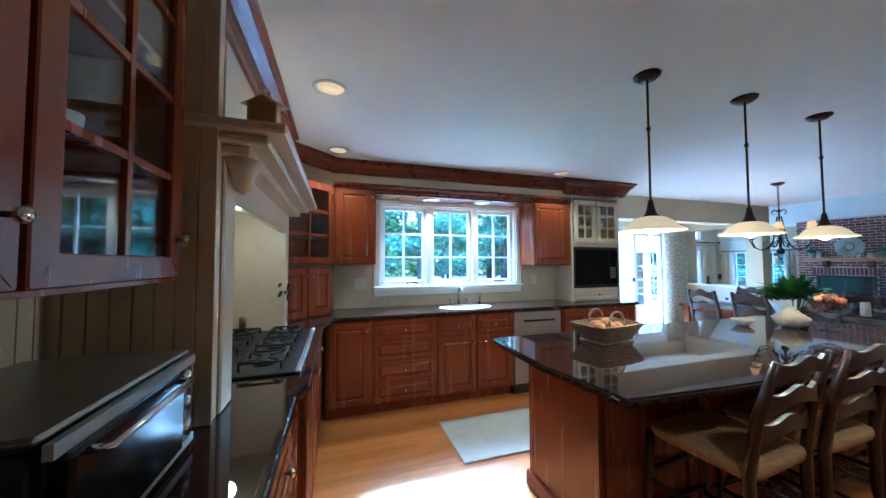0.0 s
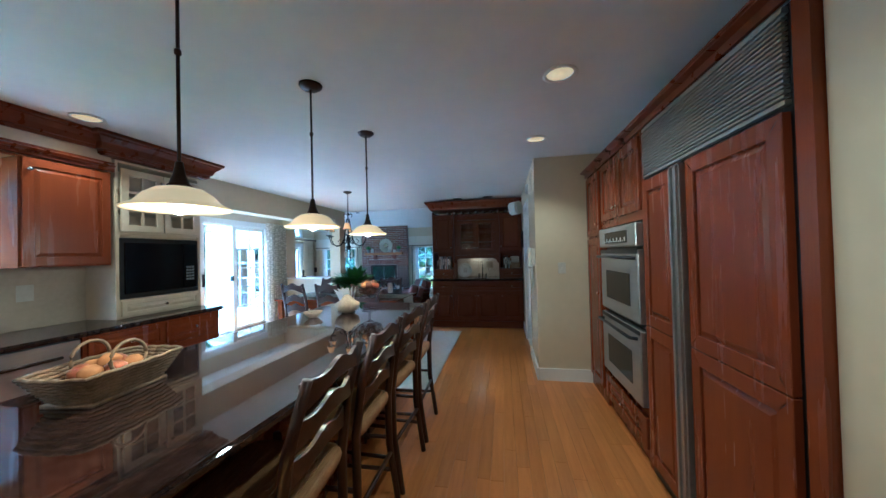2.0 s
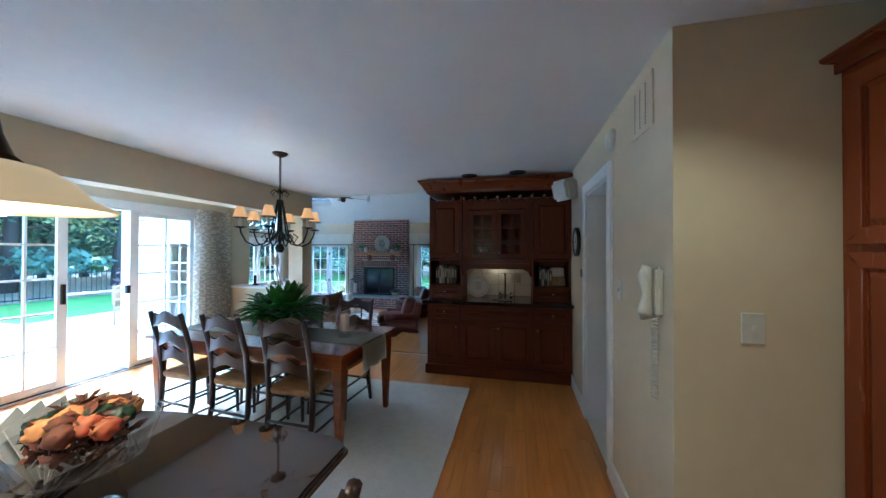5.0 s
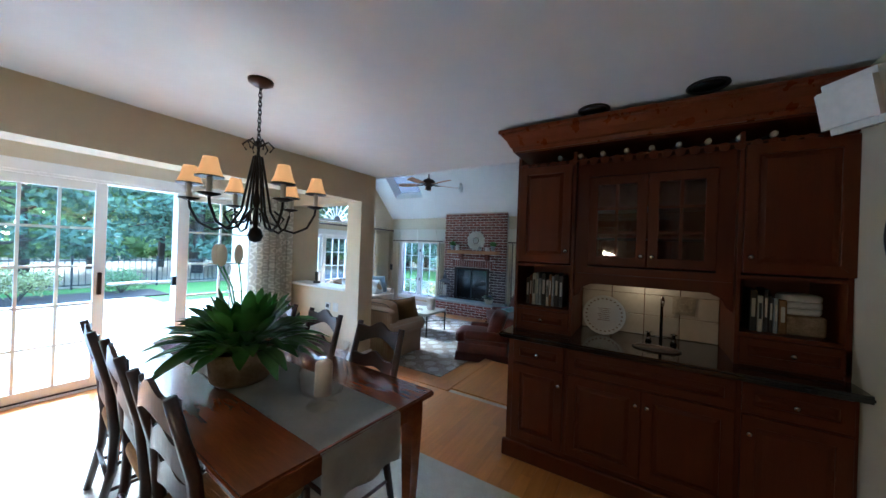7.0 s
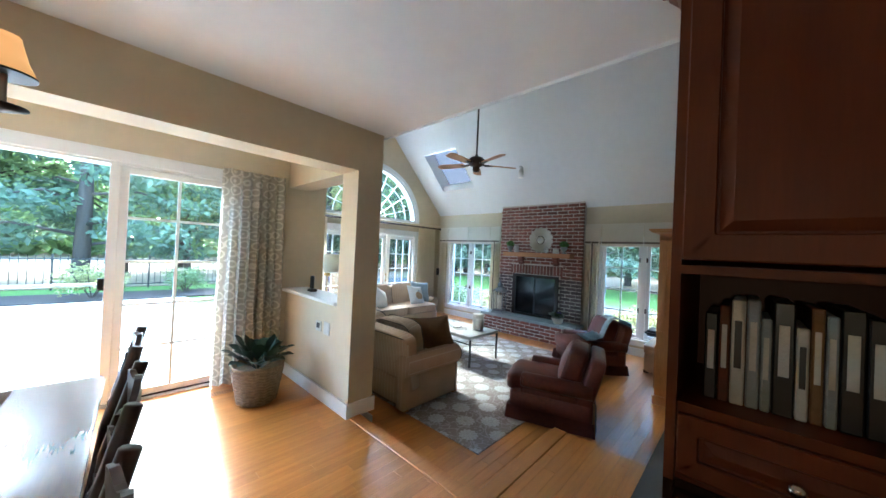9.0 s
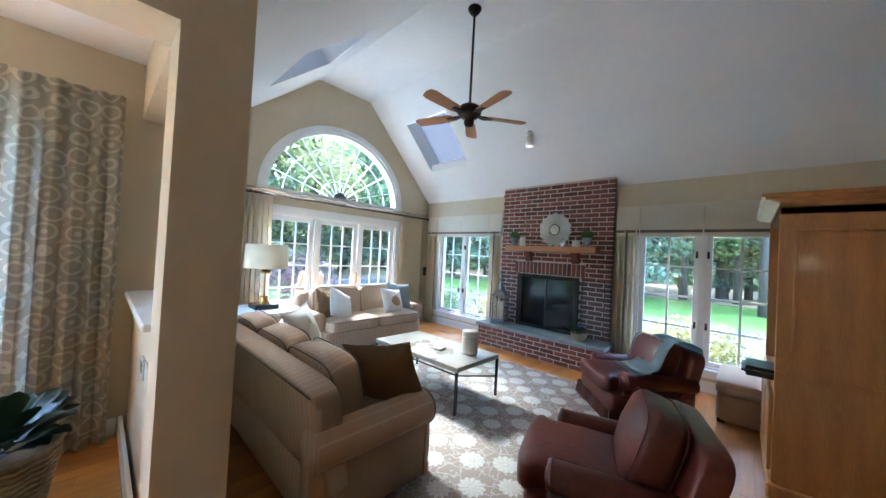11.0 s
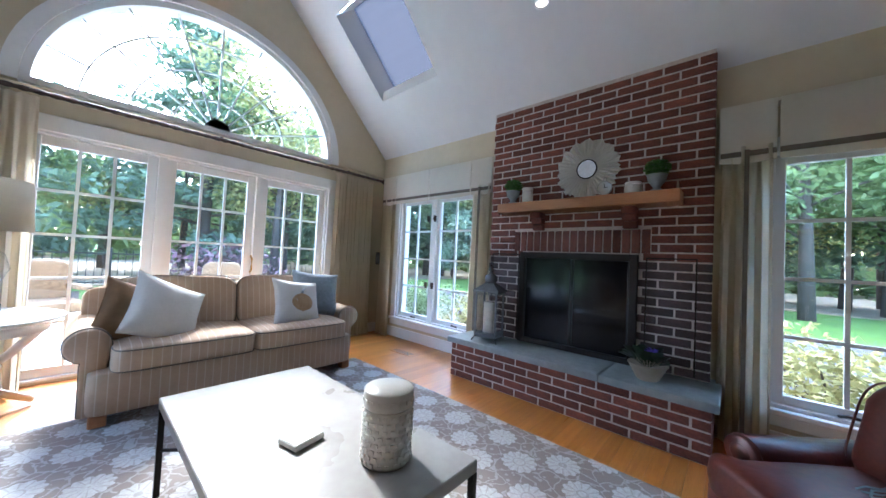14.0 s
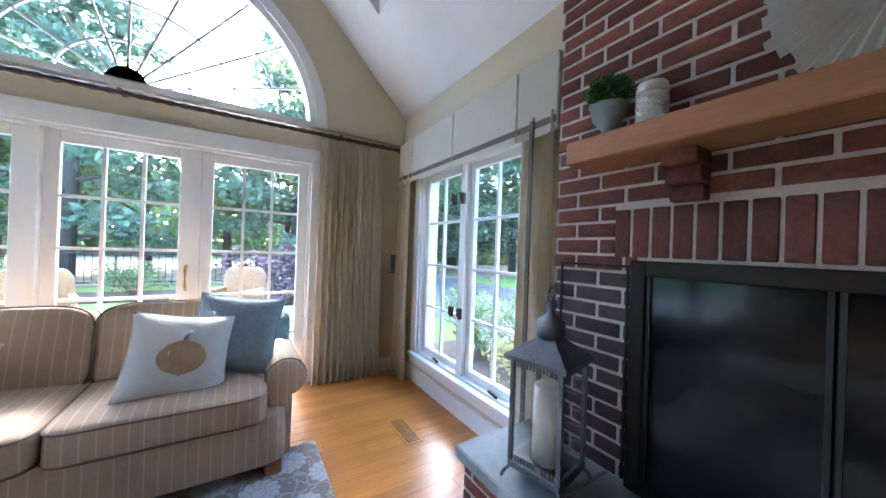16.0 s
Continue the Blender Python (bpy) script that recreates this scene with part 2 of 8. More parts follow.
sheer("drape", 0.5, (0.86, 0.80, 0.66))
sheer("valance", 0.3)
sheer("leaf", 0.25, (0.15, 0.40, 0.04))
sheer("tree", 0.32, (0.22, 0.32, 0.12))
sheer("tree_y", 0.25, (0.38, 0.36, 0.14))
sheer("pinetree", 0.25, (0.14, 0.22, 0.14))

# ---- shape helpers ----
def bm_box(bm, x0, y0, z0, x1, y1, z1, turn=None):
    vs = [bm.verts.new((x, y, z)) for x in (x0, x1) for y in (y0, y1) for z in (z0, z1)]
    for f in ((0, 1, 3, 2), (4, 6, 7, 5), (0, 4, 5, 1), (2, 3, 7, 6), (0, 2, 6, 4), (1, 5, 7, 3)):
        bm.faces.new([vs[i] for i in f])
    if turn is not None:
        bmesh.ops.transform(bm, matrix=turn, verts=vs)
    return vs


def part(name, bm, material, parent=None, label="", smooth=False, kind="", at=None):
    me = bpy.data.meshes.new(name)
    bmesh.ops.recalc_face_normals(bm, faces=bm.faces)
    bm.to_mesh(me)
    bm.free()
    me.materials.append(M[material] if isinstance(material, str) else material)
    if smooth:
        for p in me.polygons:
            p.use_smooth = True
    ob = new(name, me)
    ob.parent = parent
    if at:
        ob.location = at
    return tagged(ob, label=label, kind=kind)


def box(name, x0, y0, z0, x1, y1, z1, material, parent=None, bevel=0.0, label="", kind="", seg=1):
    bm = bmesh.new()
    x0, x1, y0, y1, z0, z1 = min(x0, x1), max(x0, x1), min(y0, y1), max(y0, y1), min(z0, z1), max(z0, z1)
    bm_box(bm, x0, y0, z0, x1, y1, z1)
    if bevel:
        bmesh.ops.bevel(bm, geom=bm.edges[:], offset=min(bevel, (x1 - x0) * 0.45, (y1 - y0) * 0.45, (z1 - z0) * 0.45), segments=seg, affect="EDGES")
    return part(name, bm, material, parent, label, kind=kind)


def boxes(name, some, material, parent=None, label="", kind="", bevel=0.0):
    bm = bmesh.new()
    for b in some:
        bm_box(bm, *b)
    if bevel:
        bmesh.ops.bevel(bm, geom=bm.edges[:], offset=bevel, segments=1, affect="EDGES")
    return part(name, bm, material, parent, label, kind=kind)


def bm_lathe(bm, prof, seg=24, at=(0, 0, 0), squash=1.0, wobble=None):
    rings = []
    for k, (r, z) in enumerate(prof):
        ring = []
        for i in range(seg):
            a = 2 * math.pi * i / seg
            rr = r * (wobble(a, k) if wobble else 1)
            ring.append(bm.verts.new((at[0] + rr * math.cos(a), at[1] + rr * squash * math.sin(a), at[2] + z)))
        rings.append(ring)
    for a, b in zip(rings, rings[1:]):
        for i in range(seg):
            bm.faces.new((a[i], a[(i + 1) % seg], b[(i + 1) % seg], b[i]))
    if prof[0][0] > 1e-4:
        bm.faces.new(rings[0][::-1])
    if prof[-1][0] > 1e-4:
        bm.faces.new(rings[-1])


def lathe(name, prof, material, parent=None, seg=24, at=(0, 0, 0), label="", smooth=True, squash=1.0, wobble=None):
    bm = bmesh.new()
    bm_lathe(bm, [(max(r, 1e-3), z) for r, z in prof], seg, at, squash, wobble)
    ob = part(name, bm, material, parent, label, smooth=False)
    if smooth:
        for p in ob.data.polygons:
            p.use_smooth = len(p.vertices) == 4
    return ob


def bm_tube(bm, pts, r, seg=8, close=False):
    pts = [Vector(p) for p in pts]
    rs = r if isinstance(r, (list, tuple)) else [r] * len(pts)
    rings, up = [], Vector((0.03, 0.02, 1))
    for i, p in enumerate(pts):
        a, b = pts[max(i - 1, 0)], pts[min(i + 1, len(pts) - 1)]
        d = (b - a).normalized()
        s = d.cross(up)
        if s.length < 0.1:
            s = d.cross(Vector((1, 0.1, 0)))
        s.normalize()
        u = s.cross(d)
        rings.append([bm.verts.new(p + rs[i] * (math.cos(2 * math.pi * k / seg) * s + math.sin(2 * math.pi * k / seg) * u)) for k in range(seg)])
    for a, b in zip(rings, rings[1:]):
        for k in range(seg):
            bm.faces.new((a[k], a[(k + 1) % seg], b[(k + 1) % seg], b[k]))
    bm.faces.new(rings[0][::-1])
    bm.faces.new(rings[-1])


def tube(name, pts, r, material, parent=None, seg=8, label=""):
    bm = bmesh.new()
    bm_tube(bm, pts, r, seg)
    return part(name, bm, material, parent, label, smooth=True)


def thing(name, label, category, at=(0, 0, 0), rz=0.0, group="", kind=""):
    ob = new(name)
    ob.empty_display_size = 0.1
    ob.location, ob.rotation_euler = at, (0, 0, radians(rz))
    return tagged(ob, label=label, category=category, group=group, kind=kind)


def bm_puff(bm, sx, sy, sz, p=3.0, nu=20, nv=10, at=(0, 0, 0), turn=None, seed=0, crumple=0.0, pinch=0.0):
    """A stuffed shape: a rounded box whose corners stay; pinch draws its edges thin, as of a scatter cushion."""
    vs, rows = [], []
    for j in range(nv + 1):
        v = -math.pi / 2 + math.pi * j / nv
        row = []
        for i in range(nu):
            u = 2 * math.pi * i / nu
            f = lambda c: math.copysign(abs(c) ** (2 / p), c)
            x, y, z = f(math.cos(v)) * f(math.cos(u)), f(math.cos(v)) * f(math.sin(u)), f(math.sin(v)) if not pinch else math.sin(v) * (1 - 0.0)
            k = 1 + crumple * noise.noise(Vector((x * 2.2 + seed, y * 2.2, z * 2.2)))
            if pinch:
                q = max(abs(x), abs(y))
                z *= (1 - pinch * q**2)
                ear = 1 + 0.10 * (abs(x) * abs(y)) ** 2
                x, y = x * ear, y * ear
            row.append(bm.verts.new((x * sx / 2 * k, y * sy / 2 * k, z * sz / 2 * k)))
        rows.append(row)
        vs += row
    for a, b in zip(rows, rows[1:]):
        for i in range(nu):
            bm.faces.new((a[i], a[(i + 1) % nu], b[(i + 1) % nu], b[i]))
    bmesh.ops.remove_doubles(bm, verts=vs, dist=0.0005)
    vs = [v for v in vs if v.is_valid]
    m = Matrix.Translation(at) @ (turn if turn is not None else Matrix())
    bmesh.ops.transform(bm, matrix=m, verts=vs)


def puff(name, size, at, material, parent=None, label="", p=4.0, rx=0, ry=0, rz=0, crumple=0.05, pinch=0.0, seed=0):
    bm = bmesh.new()
    bm_puff(bm, *size, p=p, turn=pose(0, 0, 0, rx, ry, rz), seed=seed, crumple=crumple, pinch=pinch, nu=28, nv=12)
    return part(name, bm, material, parent, label, smooth=True, at=at)

# ---- structure ----
H, LZ = 2.44, -0.18
WN, WE = 7.45, 12.01


def structure(ob, label="", category=""):
    return tagged(ob, kind="structure", label=label, category=category)


def wall_x(name, y0, y1, x0, x1, z0, z1, holes=(), material="wall"):
    """A wall running along x between y0 and y1, with rectangular holes (xa, xb, za, zb), sorted."""
    out, x = [], x0
    for xa, xb, za, zb in holes:
        out += [(x, y0, z0, xa, y1, z1), (xa, y0, z0, xb, y1, za), (xa, y0, zb, xb, y1, z1)]
        x = xb
    out.append((x, y0, z0, x1, y1, z1))
    return boxes(name, [b for b in out if b[3] - b[0] > 1e-3 and b[5] - b[2] > 1e-3], material, kind="structure")


def wall_y(name, x0, x1, y0, y1, z0, z1, holes=(), material="wall"):
    out, y = [], y0
    for ya, yb, za, zb in holes:
        out += [(x0, y, z0, x1, ya, z1), (x0, ya, z0, x1, yb, za), (x0, ya, zb, x1, yb, z1)]
        y = yb
    out.append((x0, y, z0, x1, y1, z1))
    return boxes(name, [b for b in out if b[4] - b[1] > 1e-3 and b[5] - b[2] > 1e-3], material, kind="structure")


KW = (0.20, 1.93, 1.15, 2.08)
wall_x("wall_north", 3.62, 3.80, -1.25, 3.30, 0, H, [KW])
wall_y("wall_west", -1.25, -1.05, -3.0, 3.62, 0, H)
wall_y("wall_bay_west", 3.12, 3.30, 3.80, 5.20, 0, H)
SD = (3.55, 6.62, 0.0, 2.05)
wall_x("wall_bay_north", 5.20, 5.38, 3.12, 7.61, 0, 2.62, [SD])
box("beam_dining", 3.30, 3.75, 2.08, 7.16, 4.0, H, "wall", kind="structure")
box("column", 7.16, 3.75, 0, 7.40, 4.0, H, "wall", kind="structure")
box("pony_wall", 7.18, 4.0, LZ, 7.38, 5.199, 0.90, "wall", kind="structure")
box("pony_cap", 7.13, 4.001, 0.90, 7.43, 5.198, 0.935, "white", bevel=0.008, kind="structure")
box("header_pony", 7.16, 4.0, 2.08, 7.40, 5.199, H, "wall", kind="structure")
# south side
boxes("wall_fridge", [(-1.25, -3.15, 0, -0.9, -3.0, H), (-0.9, -3.15, 0, 1.4, -3.0, H), (1.35, -3.0, 0, 1.50, -0.80, H), (1.5, -1.55, 0, 4.09, -1.45, H)], "wall", kind="structure")
wall_x("wall_south", -0.38, -0.232, 4.09, 7.25, 0, H, [(5.02, 5.76, 0, 2.04)])
box("pier", 4.09, -1.45, 0, 4.25, -0.38, H, "wall", kind="structure")
boxes("hall_walls", [(4.25, -1.75, 0, 7.25, -1.65, H), (6.2, -1.65, 0, 6.3, -0.38, H), (4.25, -1.65, 0, 4.3, -1.45, H)], "wall", kind="structure")
box("wall_behind_hutch", 7.10, -0.232, 0, 7.25, 1.45, H, "wall", kind="structure")
# living room
N3 = [(8.65, 11.11, LZ + 0.02, 1.78)]
wall_x("wall_living_north", WN, WN + 0.18, 7.43, 12.19, -0.4, 2.10, N3)
W2, W3 = (5.70, 7.02, 0.10, 1.74), (1.93, 3.30, 0.10, 1.74)
wall_y("wall_east", WE, WE + 0.18, -2.0, WN, -0.4, 2.40, [W3, W2])
LW = (5.75, 7.05, 0.10, 1.74)
wall_y("wall_living_west", 7.43, 7.61, 5.38, WN, -0.4, 2.42, [LW])
wall_x("wall_living_south", -2.15, -2.0, 7.25, 12.19, -0.4, 4.1)
wall_y("wall_living_inner", 7.10, 7.25, -2.0, -0.232, 0, H)

XL, XR, ZT, XA, XB = 7.44, 12.01, 4.06, 9.37, 10.35


def roofline(x):
    if x < XA:
        return 2.42 + (x - XL) / (XA - XL) * (ZT - 2.42)
    if x > XB:
        return ZT - (x - XB) / (XR - XB) * (ZT - 2.40)
    return ZT


# gable with the half-round window
AC, AR, AZ, AF = 9.875, 1.265, 2.12, 0.93
bm = bmesh.new()
xs = sorted({XL - 0.14, 12.19, XA, XB, AC - AR, AC + AR, *[AC - AR * math.cos(math.pi * k / 40) for k in range(41)]})
for a, b in zip(xs, xs[1:]):
    c = (a + b) / 2
    lo = [AZ + (AF * math.sqrt(max(AR**2 - (x - AC) ** 2, 0)) if abs(c - AC) < AR else 0) for x in (a, b)]
    hi = [roofline(x) + 0.02 for x in (a, b)]
    v = [bm.verts.new(p) for y in (WN, WN + 0.18) for p in ((a, y, lo[0]), (b, y, lo[1]), (b, y, hi[1]), (a, y, hi[0]))]
    for f in ((0, 1, 2, 3), (7, 6, 5, 4), (0, 4, 5, 1), (3, 2, 6, 7)):
        bm.faces.new([v[i] for i in f])
part("wall_gable", bm, "wall", kind="structure")

# ceilings
boxes("ceiling", [(-1.25, -3.15, H, 7.44, 3.80, H + 0.12), (3.12, 3.80, H, 7.44, 5.38, H + 0.12)], "ceil", kind="structure")


def slab(bm, quad, up=0.12):
    """A sloped slab over four corners given below."""
    v = [bm.verts.new(p) for p in quad] + [bm.verts.new((p[0], p[1], p[2] + up)) for p in quad]
    for f in ((0, 1, 2, 3), (7, 6, 5, 4), (0, 4, 5, 1), (1, 5, 6, 2), (2, 6, 7, 3), (3, 7, 4, 0)):
        bm.faces.new([v[i] for i in f])


def slope(bm, xa, xb, holes):
    y = -2.15
    for ya, yb, ha, hb in holes + [(WN + 0.18, WN + 0.18, 0, 0)]:
        slab(bm, [(xa, y, roofline(xa)), (xb, y, roofline(xb)), (xb, ya, roofline(xb)), (xa, ya, roofline(xa))])
        if yb > ya:
            slab(bm, [(xa, ya, roofline(xa)), (ha, ya, roofline(ha)), (ha, yb, roofline(ha)), (xa, yb, roofline(xa))])
            slab(bm, [(hb, ya, roofline(hb)), (xb, ya, roofline(xb)), (xb, yb, roofline(xb)), (hb, yb, roofline(hb))])
        y = yb


SKY = [(5.91, 6.87, 10.775, 11.48)]
bm = bmesh.new()
slope(bm, XL, XA, [(5.3, 6.3, 8.25, 8.95)])
slope(bm, XB, 12.19, SKY)
slab(bm, [(XA, -2.15, ZT), (XB, -2.15, ZT), (XB, WN + 0.18, ZT), (XA, WN + 0.18, ZT)])
part("ceiling_vault", bm, "ceil", kind="structure")
for n, (ya, yb, ha, hb) in enumerate(SKY + [(5.3, 6.3, 8.25, 8.95)]):
    t = thing("skylight", "deep skylight with a pale pleated blind in the sloped ceiling", "skylight", ((ha + hb) / 2, (ya + yb) / 2, roofline((ha + hb) / 2)))
    cx, cy, cz = t.location
    s = -1 if n == 0 else 1
    nrm = Vector((-(roofline(hb) - roofline(ha)), 0, hb - ha)).normalized() * 0.32
    for nm, q in (("frame", 0), ("blind", 1)):
        bm = bmesh.new()
        if q == 0:
            rim = [(ha + 0.004, ya + 0.004), (hb - 0.004, ya + 0.004), (hb - 0.004, yb - 0.004), (ha + 0.004, yb - 0.004)]
            lo = [bm.verts.new((x - cx, y - cy, roofline(x) - cz)) for x, y in rim]
            hi = [bm.verts.new((x - cx + nrm.x, y - cy, roofline(x) - cz + nrm.z)) for x, y in rim]
            for i in range(4):
                bm.faces.new((lo[i], lo[(i + 1) % 4], hi[(i + 1) % 4], hi[i]))
            part("shaft", bm, "ceil", t)
        else:
            k = 14
            pts = []
            for i in range(k + 1):
                x = ha + (hb - ha) * i / k
                d = nrm * (0.93 + (0.006 if i % 2 else 0))
                pts.append([bm.verts.new((x - cx + d.x, y - cy, roofline(x) - cz + d.z)) for y in (ya, yb)])
            for a, b in zip(pts, pts[1:]):
                bm.faces.new((a[0], b[0], b[1], a[1]))
            m = bpy.data.materials.new("translucent_blind") if n == 0 else m
            m.use_nodes = True
            nn = m.node_tree.nodes
            if "Translucent BSDF" not in nn:
                tl = nn.new("ShaderNodeBsdfTranslucent")
                tl.inputs[0].default_value = (0.036, 0.034, 0.036, 1)
                m.node_tree.links.new(tl.outputs[0], nn["Material Output"].inputs[0])
            part("blind", bm, m, t)

# floors: subfloor, then boards
box("subfloor", -1.25, -3.15, -0.30, 7.25, 5.38, -0.012, "mortar", kind="structure")
box("subfloor_landing", 7.25, -2.15, -0.30, 8.35, 2.46, -0.012, "oak_i", kind="structure")
box("subfloor_living", 7.25, -2.15, -0.42, 12.19, 7.63, LZ - 0.012, "mortar", kind="structure")
boxes("stair_nosing", [(7.17, 2.38, -0.02, 7.28, 3.75, 0.006), (7.17, 2.38, -0.02, 8.36, 2.49, 0.0061)], "oak_i", kind="structure", bevel=0.004)
box("stair_riser", 7.25, 2.46, -0.2, 7.262, 3.76, -0.02, "white", kind="structure")

# ---- windows and doors ----
def pane_grid(parent, w, h, cols, rows, at, rail=0.05, bar=0.022, depth=0.04, rz=0, frame_mat="white", name="sash"):
    """A framed sash with bars and glass, standing on its local x axis; returns its frame."""
    bm = bmesh.new()
    d = depth / 2
    for b in ((0, 0, rail, h), (w - rail, 0, w, h), (rail, 0, w - rail, rail), (rail, h - rail, w - rail, h)):
        bm_box(bm, b[0], -d, b[1], b[2], d, b[3])
    bmesh.ops.bevel(bm, geom=bm.edges[:], offset=0.004, segments=1, affect="EDGES")
    iw, ih = w - 2 * rail, h - 2 * rail
    fr = part(name, bm, frame_mat, parent, at=at)
    fr.rotation_euler = (0, 0, radians(rz))
    bm = bmesh.new()
    for i in range(1, cols):
        x = rail + iw * i / cols
        bm_box(bm, x - bar / 2, -0.012, rail, x + bar / 2, 0.012, h - rail)
    for j in range(1, rows):
        z = rail + ih * j / rows
        for i in range(cols):
            xa, xb = rail + iw * i / cols + bar / 2 * (i > 0), rail + iw * (i + 1) / cols - bar / 2 * (i < cols - 1)
            bm_box(bm, xa, -0.011, z - bar / 2, xb, 0.011, z + bar / 2)
    if len(bm.verts):
        part("muntin", bm, frame_mat, fr)
    else:
        bm.free()
    g = box("pane", rail, -0.002, rail, w - rail, 0.002, h - rail, "glass", fr)
    g.visible_shadow = False
    return fr


def casing(parent, w, h, face=0.1, thick=0.022, sill=True):
    """Trim round an opening of w by h whose lower corner is the origin; the room is on -y."""
    bm = bmesh.new()
    b = [(-face, -thick, 0, 0, 0, h + face), (w, -thick, 0, w + face, 0, h + face), (0, -thick, h, w, 0, h + face)]
    if sill:
        b += [(-face, -thick - 0.035, -0.035, w + face, 0.0, -0.001), (-face, -thick, -0.11, w + face, 0, -0.036)]
    for q in b:
        bm_box(bm, *q)
        x0, y0, z0, x1, y1, z1 = q
    bmesh.ops.bevel(bm, geom=bm.edges[:], offset=0.005, segments=1, affect="EDGES")
    part("casing", bm, "white", parent)
    boxes("jamb", [(-0.0, 0.0, 0, 0.018, 0.17, h), (w - 0.018, 0.0, 0, w, 0.17, h), (0.018, 0.0, h - 0.018, w - 0.018, 0.17, h), (0.018, 0, 0, w - 0.018, 0.17, 0.018)], "white", parent)


def latch(parent, x, z):
    boxes("lock_handle", [(x - 0.012, -0.05, z - 0.04, x + 0.012, -0.02, z + 0.04), (x - 0.006, -0.065, z - 0.02, x + 0.006, -0.05, z + 0.045)], "bronze", parent, bevel=0.003)


def casement(name, at, rz, w, h, label, cols=2, rows=4):
    t = thing(name, label, "window", at, rz, kind="structure")
    casing(t, w, h)
    mid = 0.07
    sw = (w - 0.036 - mid) / 2
    box("mullion", w / 2 - mid / 2, 0.005, 0.018, w / 2 + mid / 2, 0.12, h - 0.018, "white", t)
    for k, x in enumerate((0.018, w / 2 + mid / 2)):
        pane_grid(t, sw, h - 0.036, cols, rows, (x, 0.06, 0.018), rail=0.055)
    for z in (h * 0.30, h * 0.82):
        for x in (w / 2 - 0.055, w / 2 + 0.055):
            latch(t, x, z + 0.0)
    for x in (0.30, w - 0.30):
        tube("crank_handle", [(x, 0.02, 0.03), (x + 0.03, -0.02, 0.05), (x + 0.12, -0.03, 0.045)], 0.009, "bronze", t)
    return t


# kitchen window: fixed middle, two casements
t = thing("window_1", "white three-part kitchen casement window with gridded panes", "window", (KW[0], 3.62, KW[2]), 0, kind="structure")
casing(t, KW[1] - KW[0], KW[3] - KW[2], 0.075)
w3 = (KW[1] - KW[0] - 0.036 - 0.12) / 3
for k in range(3):
    x = 0.018 + k * (w3 + 0.06)
    pane_grid(t, w3, KW[3] - KW[2] - 0.036, 2, 3, (x, 0.07, 0.018), rail=0.04)
    if k < 2:
        box("mullion", x + w3, 0.0, 0.018, x + w3 + 0.06, 0.13, KW[3] - KW[2] - 0.018, "white", t)
for x in (0.30, KW[1] - KW[0] - 0.30):
    tube("crank_handle", [(x, 0.02, 0.03), (x + 0.03, -0.02, 0.04), (x + 0.13, -0.03, 0.035)], 0.009, "bronze", t)

casement("window_2", (WE, W2[1], W2[2]), -90, W2[1] - W2[0], W2[3] - W2[2], "tall white casement window pair with gridded panes and dark latches")
casement("window_3", (WE, W3[1], W3[2]), -90, W3[1] - W3[0], W3[3] - W3[2], "tall white casement window pair with gridded panes and dark latches")
casement("window_4", (7.61, LW[0], LW[2]), 90, LW[1] - LW[0], LW[3] - LW[2], "tall white casement window pair with gridded panes and dark latches")

# living room glass doors
t = thing("glass_door_living", "white three-panel glass door wall with gridded panes", "door", (8.65, WN, LZ + 0.02), 0, kind="structure")
casing(t, 2.46, 1.94, 0.13, sill=False)
dw = (2.46 - 0.036 - 0.12) / 3
for k in range(3):
    x = 0.018 + k * (dw + 0.06)
    pane_grid(t, dw, 1.90, 3, 5, (x, 0.07, 0.018), rail=0.075)
    if k < 2:
        box("mullion", x + dw, 0.0, 0.018, x + dw + 0.06, 0.13, 1.92, "white", t)
tube("door_handle", [(1.60, 0.0, 0.85), (1.60, -0.04, 0.88), (1.60, -0.045, 1.0), (1.60, 0.0, 1.03)], 0.011, "brass", t)

# half-round window
t = thing("window_5", "large white half-round window with sunburst bars", "window", (AC, WN, AZ), 0, kind="structure")
t.scale = (1, 1, AF)


def arc(r, y0, y1, w, n=40):
    bm = bmesh.new()
    rings = []
    for k in range(n + 1):
        a = math.pi * k / n
        c, s = math.cos(a), math.sin(a)
        rings.append([bm.verts.new(p) for p in ((r * c, y0, r * s), ((r + w) * c, y0, (r + w) * s), ((r + w) * c, y1, (r + w) * s), (r * c, y1, r * s))])
    for a, b in zip(rings, rings[1:]):
        for i in range(4):
            bm.faces.new((a[i], a[(i + 1) % 4], b[(i + 1) % 4], b[i]))
    bm.faces.new(rings[0])
    bm.faces.new(rings[-1][::-1])
    return bm


